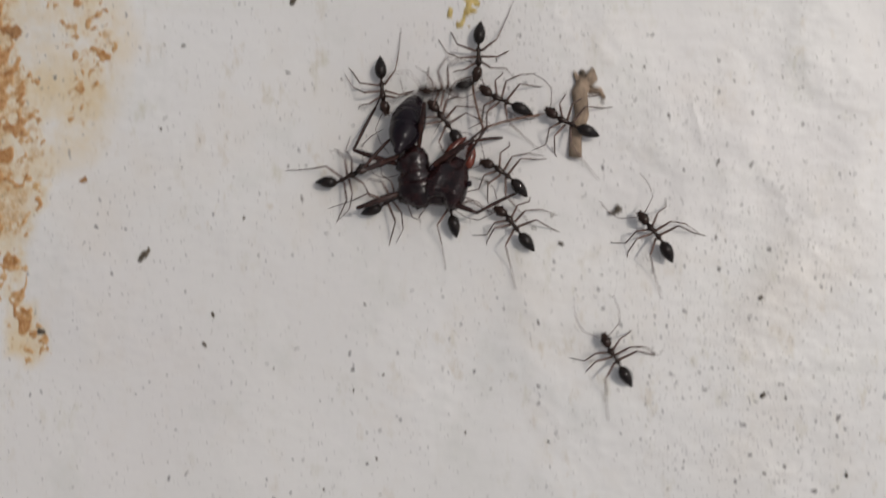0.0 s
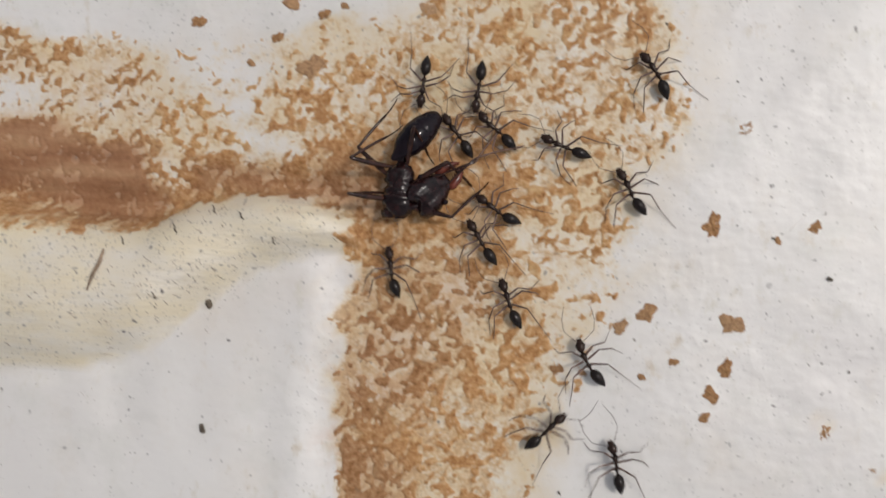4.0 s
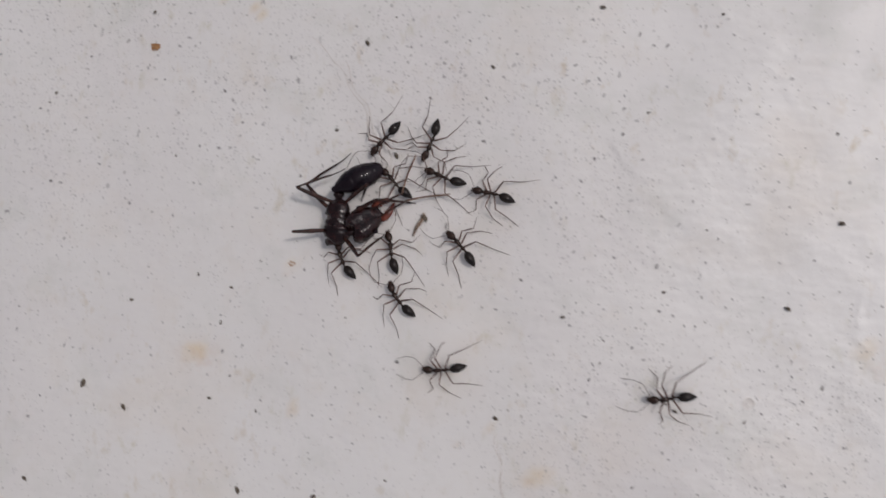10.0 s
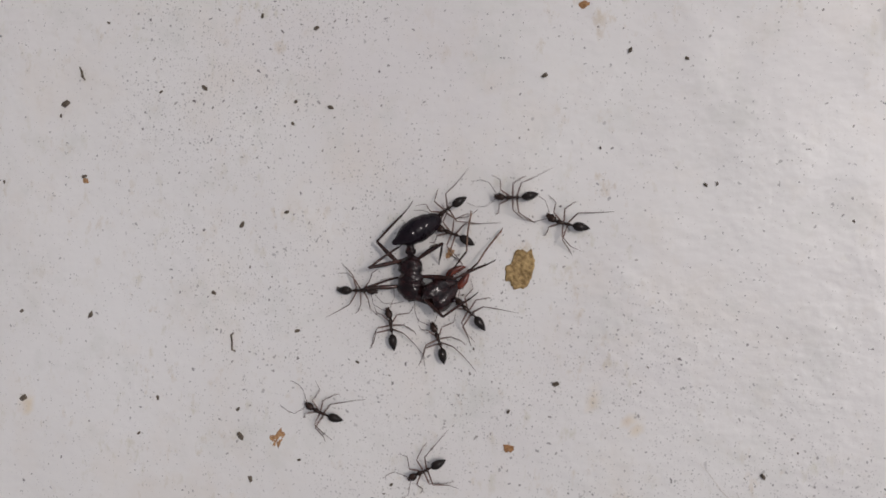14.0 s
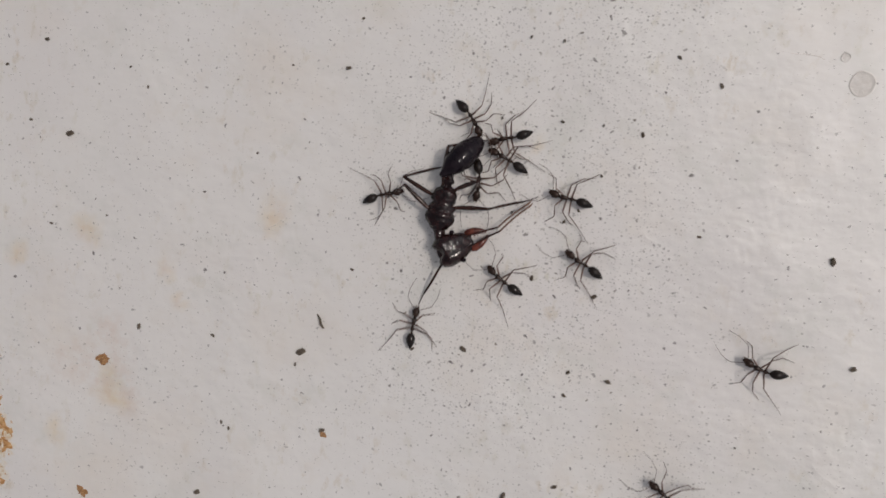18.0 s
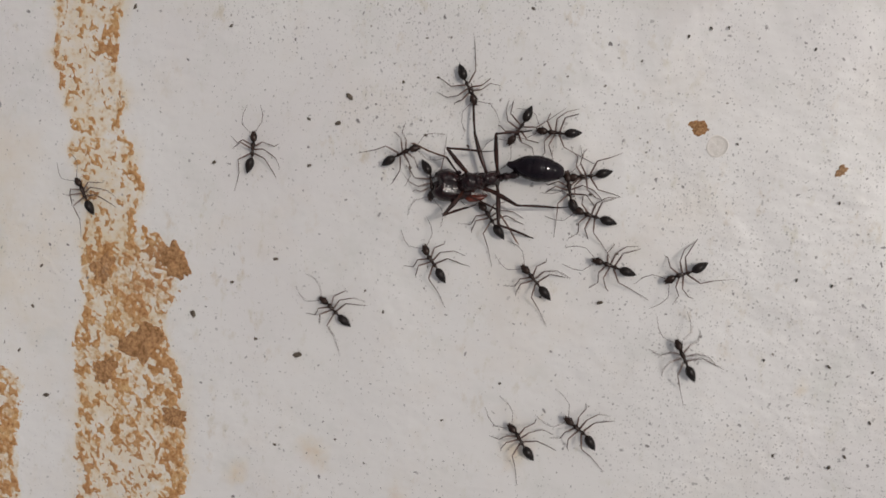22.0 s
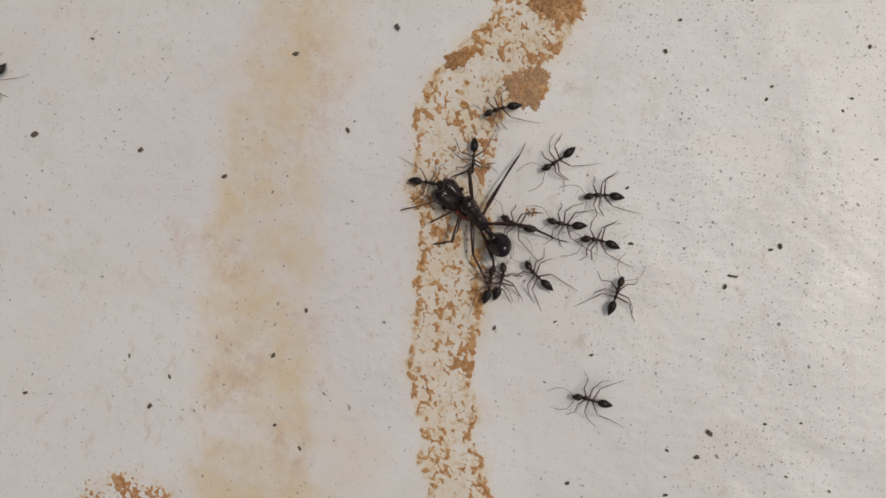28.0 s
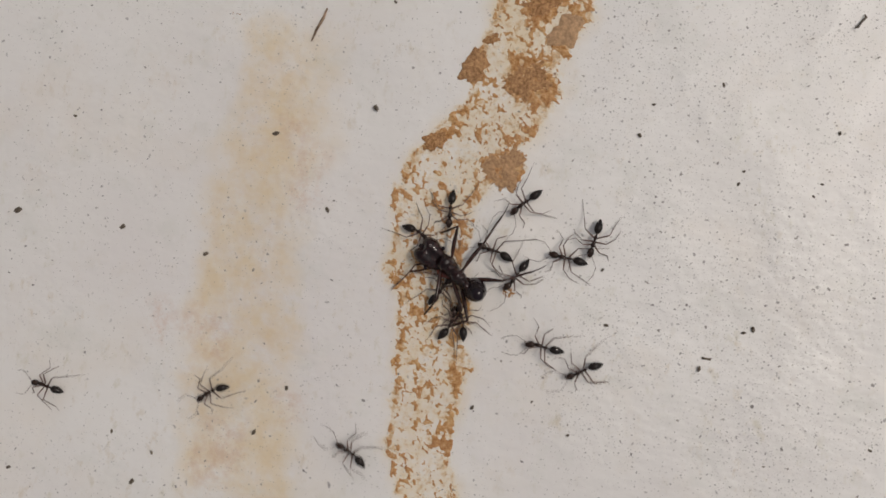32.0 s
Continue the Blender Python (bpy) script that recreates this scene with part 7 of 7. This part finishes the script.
    march(ants[18], [(0, 10.95, -15.51, 102), (1.01, 8.97, -6.14, 109), (2.03, 4.88, 1.71, 131), (3.04, -2.12, 6.74, 136), (4.06, -7.38, 13.51, 131), (5.07, -13.79, 20.27, 139), (6.09, -19.90, 24.56, 137), (7.1, -24.25, 29.94, 116), (8, -27.56, 40.19, 124), (9, -32.56, 41.85, 175), (9.9, -33.91, 41.24, 152), (11, -44.37, 48.26, 156), (12.1, -52.34, 49.54, 155), (13.2, -59.41, 55.39, 137), (14.3, -64.87, 61.38, 119), (15.5, -70.59, 75.61, 133), (16.4, -74.46, 73.55, 170), (17.1, -73.06, 76.03, 112), (18, -78.33, 83.33, 143), (19, -81.75, 88.75, 129), (20, -98.08, 91.44, 164), (21, -108.08, 96.30, 187), (22, -102.00, 96.57, 125), (23, -106.15, 101.42, 159), (24, -118.42, 116.01, 75), (25, -125.19, 123.06, 40), (26, -128.15, 128.86, 5), (26.5, -132.78, 137.76, 93), (28.5, -128.23, 131.65, 237), (29, -126.88, 133.41, 237), (30, -124.29, 135.41, 223), (31, -123.14, 135.12, 209), (32, -126.33, 132.67, 224)])
    march(ants[19], [(0, 19.84, -3.25, 101), (1.01, 17.99, 6.62, 108), (2.03, 13.97, 14.70, 128), (3.04, 7.09, 20.36, 134), (4.06, 1.75, 27.43, 129), (5.07, -4.66, 34.62, 136), (6.09, -10.60, 39.25, 134), (7.1, -14.80, 44.96, 164), (8, -29.39, 44.81, 112), (9, -25.89, 48.20, 96), (9.9, -21.96, 56.12, 108), (10.92, -29.85, 60.59, 163), (11.94, -35.04, 60.11, 173), (12.95, -41.31, 62.00, 147), (13.97, -45.12, 66.71, 143), (14.99, -48.43, 67.35, 151), (16.01, -58.08, 73.78, 139), (17.03, -60.72, 78.21, 155), (18.05, -68.32, 78.56, 157), (19.06, -73.73, 83.74, 156), (20.08, -83.28, 85.23, 171), (21.1, -91.77, 86.66, 121), (22, -93.74, 102.37, 120), (23, -98.60, 106.78, 194), (24, -108.75, 113.27, 140), (25, -111.25, 116.09, 103), (26, -114.09, 113.99, 164), (26.5, -113.85, 115.39, 125), (28.5, -123.78, 116.13, 179), (29, -125.22, 120.78, 163), (30, -129.73, 122.96, 9), (31, -124.67, 127.30, 145), (32, -123.89, 123.77, 170)])
    heads = drag(PREY, [(0, -4.11, 2.63, -80, -2.78, 2.27, 66, -4.37, 4.87, 77, 36), (1, -8.20, 10.09, -79, -6.71, 9.95, 71, -8.41, 12.45, 73, 26), (2, -13.49, 17.58, -92, -11.88, 17.29, 62, -13.08, 20.05, 56, 16), (3, -19.87, 23.90, -88, -18.39, 23.68, 56, -19.36, 26.49, 55, 16), (4, -25.32, 31.34, -88, -23.97, 31.11, 47, -24.53, 33.99, 50, 15), (4.5, -28.88, 36.06, -91, -27.51, 35.64, 43, -27.99, 38.63, 42, 15), (6.5, -39.29, 44.09, -98, -37.86, 43.01, 32, -38.18, 46.39, 16, 15), (7, -41.58, 46.06, -95, -40.05, 44.94, 34, -40.63, 48.38, 15, 15), (8, -46.33, 50.20, -80, -44.70, 49.76, 49, -45.82, 52.76, 32, 15), (9, -51.27, 55.80, -78, -49.72, 55.66, 50, -50.65, 58.42, 37, 15), (10, -56.82, 60.67, -86, -55.32, 60.59, 42, -55.62, 63.19, 31, 15), (11, -61.86, 65.58, -91, -60.36, 65.21, 40, -60.73, 68.13, 26, 19), (12, -67.67, 71.22, -107, -66.32, 70.29, 28, -66.12, 73.55, 11, 24), (13, -72.53, 76.07, -98, -70.98, 75.20, 40, -71.67, 78.73, 20, 28), (13.5, -74.57, 77.88, -80, -72.79, 77.37, 55, -74.48, 80.68, 38, 25), (15.5, -81.32, 87.99, -98, -80.00, 86.28, 27, -80.03, 90.49, 22, 15), (16, -83.90, 91.66, -98, -82.67, 89.79, 24, -82.51, 94.11, 22, 12), (17, -88.13, 93.49, -98, -86.78, 91.42, 40, -87.46, 96.54, 45, 22), (18, -92.26, 97.72, -97, -91.45, 95.50, 30, -91.32, 100.70, 50, 22), (19, -95.75, 100.85, -113, -94.99, 98.95, 26, -94.82, 103.59, 40, 10), (20, -102.05, 103.97, -119, -101.72, 102.15, 22, -100.55, 106.78, 47, 12), (21, -105.70, 107.50, -142, -106.58, 106.05, 8, -103.16, 109.55, 22, 8), (22, -105.88, 110.92, -165, -107.48, 110.44, -5, -102.64, 111.87, -3, 5), (23, -110.60, 114.53, -157, -112.07, 113.80, -9, -107.53, 115.87, 8, 10), (24, -115.41, 118.80, -169, -117.14, 118.29, -7, -112.19, 119.49, -3, 10), (25, -121.39, 123.40, -188, -123.37, 123.44, -12, -118.18, 123.04, -20, 10), (26, -123.49, 127.18, -229, -125.19, 128.23, -38, -121.80, 125.50, -45, -60), (26.5, -125.33, 126.43, -217, -127.19, 127.14, -27, -123.32, 125.05, -34, -61), (28.5, -130.53, 126.14, -223, -132.24, 127.09, -36, -128.63, 124.30, -42, -65), (29, -130.47, 128.37, -222, -132.18, 129.29, -36, -128.53, 126.49, -42, -66), (30, -128.19, 130.28, -214, -129.76, 131.18, -32, -126.75, 129.48, -37, -68), (31, -127.74, 130.48, -205, -129.39, 131.58, -30, -126.44, 129.87, -30, -68), (32, -130.23, 127.68, -216, -131.79, 128.51, -34, -128.64, 126.69, -36, -68)])
    haul(PREY, 0, [(0, -118, 0, 146, -16), (2, -107, 0, 135, -11), (4, -131, 0, 143, -13), (7, -141, 0, 130, -14), (10, -135, 0, 125, -11), (13, -131, 0, 140, -11), (16, -142, 0, 127, -11), (17, -97, 0, 128, -13), (18, -108, 0, 117, -13), (19, -93, 0, 145, -17), (20, -52, 0, 68, -14), (22, -82, 0, -95, -15), (23, -104, 12, -109, -23), (25, -99, 12, -97, -25), (26, -57, 12, -55, -23), (29, -77, 0, -79, -11), (30, -83, 12, -85, -20), (31, -106, 0, -104, -9), (32, -84, 0, -79, -12)])
    haul(PREY, 1, [(0, -71, 38, 132, -26), (2, -61, 38, 145, -27), (4, -98, 38, 126, -25), (7, -91, 38, 106, -31), (10, -113, 38, 116, -31), (13, -88, 38, 129, -29), (16, -57, 38, 120, -23), (17, -151, 38, 131, -41), (18, -177, 12, 113, -29), (19, -147, 38, 134, -49), (20, -96, 0, 177, -16), (22, -99, 29, 181, -46), (23, -103, 38, 188, -50), (25, -113, 12, 194, -28), (26, -123, 12, 221, -28), (29, -138, 8, 200, -20), (30, -144, 12, 263, -46), (31, -159, 12, 246, -39), (32, -138, 12, 242, -25)])
    haul(PREY, 2, [(0, -79, 12, 109, -46), (2, -46, 38, 132, -44), (4, -94, 38, 98, -50), (7, -99, 12, 27, -46), (10, -83, 38, 97, -55), (13, -85, 16, 109, -28), (16, -97, 25, 102, -40), (17, -78, 38, 116, -48), (18, -122, 12, -49, -43), (19, -76, 23, 44, -39), (20, 4, 0, 19, -12), (22, -62, 38, 168, -38), (23, -66, 38, 138, -38), (25, -44, 38, 172, -42), (26, -22, 12, 52, -33), (29, -44, 38, 60, -65), (30, -56, 37, 12, -55), (31, -59, 12, 17, -45), (32, -58, 12, 58, -46)])
    haul(PREY, 3, [(0, 60, 12, 108, -31), (2, 78, 12, 113, -20), (4, 78, 12, 137, -30), (7, 53, 35, 125, -59), (10, 50, 38, 144, -50), (13, 65, 33, 129, -51), (16, 22, 0, 113, -17), (17, 127, 38, 6, -56), (18, 10, 0, -20, -16), (19, 12, 12, 4, -46), (20, 93, 0, 148, -24), (22, 47, 38, 192, -53), (23, 43, 38, 180, -62), (25, 39, 35, 99, -61), (26, 126, 12, 108, -41), (29, 124, 11, 29, -46), (30, 132, 12, 72, -46), (31, 117, 19, -9, -54), (32, 127, 12, 88, -46)])
    haul(PREY, 4, [(0, 113, 12, 93, -46), (2, 126, 12, 82, -46), (4, 122, 12, 46, -46), (7, 93, 12, 89, -46), (10, 119, 12, 87, -36), (13, 94, 12, 115, -30), (16, 71, 12, 108, -29), (17, 121, 12, 119, -28), (18, 102, 12, 115, -27), (19, 105, 12, 131, -35), (20, 106, 12, 126, -26), (22, 143, 12, 168, -20), (23, 135, 12, 151, -14), (25, 138, 0, 166, -8), (26, 157, 0, 164, -11), (29, 137, 0, 165, -17), (30, 153, 12, 102, -43), (31, 137, 12, 113, -43), (32, 155, 12, 98, -46)])
    haul(PREY, 5, [(0, 157, 38, -25, -39), (2, 174, 38, 0, -54), (4, 163, 38, 22, -56), (7, 139, 38, -29, -52), (10, 119, 31, -55, -59), (13, 149, 38, -12, -61), (16, 53, 12, -67, -46), (17, 152, 38, -1, -54), (18, 122, 38, -34, -60), (19, 172, 38, 35, -63), (20, 172, 12, 134, -32), (22, 84, 12, 148, -34), (23, 80, 12, 139, -30), (25, 50, 38, 133, -45), (26, 166, 3, 146, -23), (29, 161, 12, 117, -46), (30, 147, 12, 291, -46), (31, 122, 12, 352, -46), (32, 147, 12, 425, -46)])
    trail(PREY, heads, 0, [(0, 123, -176), (2, 134, -153), (4, 112, -215), (7, 131, -186), (10, 118, -195), (13, 154, -162), (16, 119, -233), (17, 131, -208), (18, 120, -218), (19, 131, -184), (20, 137, -212), (22, 299, -391), (23, 301, -372), (25, 405, -351), (26, 365, -301), (29, 431, -294), (30, 373, -286), (31, 372, -269), (32, 413, -272)])
    trail(PREY, heads, 1, [(0, 139, 95), (2, 158, 77), (4, 134, 107), (7, 140, 124), (10, 121, 100), (13, 136, 150), (16, 128, 131), (17, 143, 152), (18, 131, 144), (19, 148, 174), (20, 143, 79), (22, 146, 113), (23, 123, 163), (25, 48, 197), (26, 58, 281), (29, 88, 242), (30, -23, 277), (31, -41, 295), (32, 52, 218)])


motions()
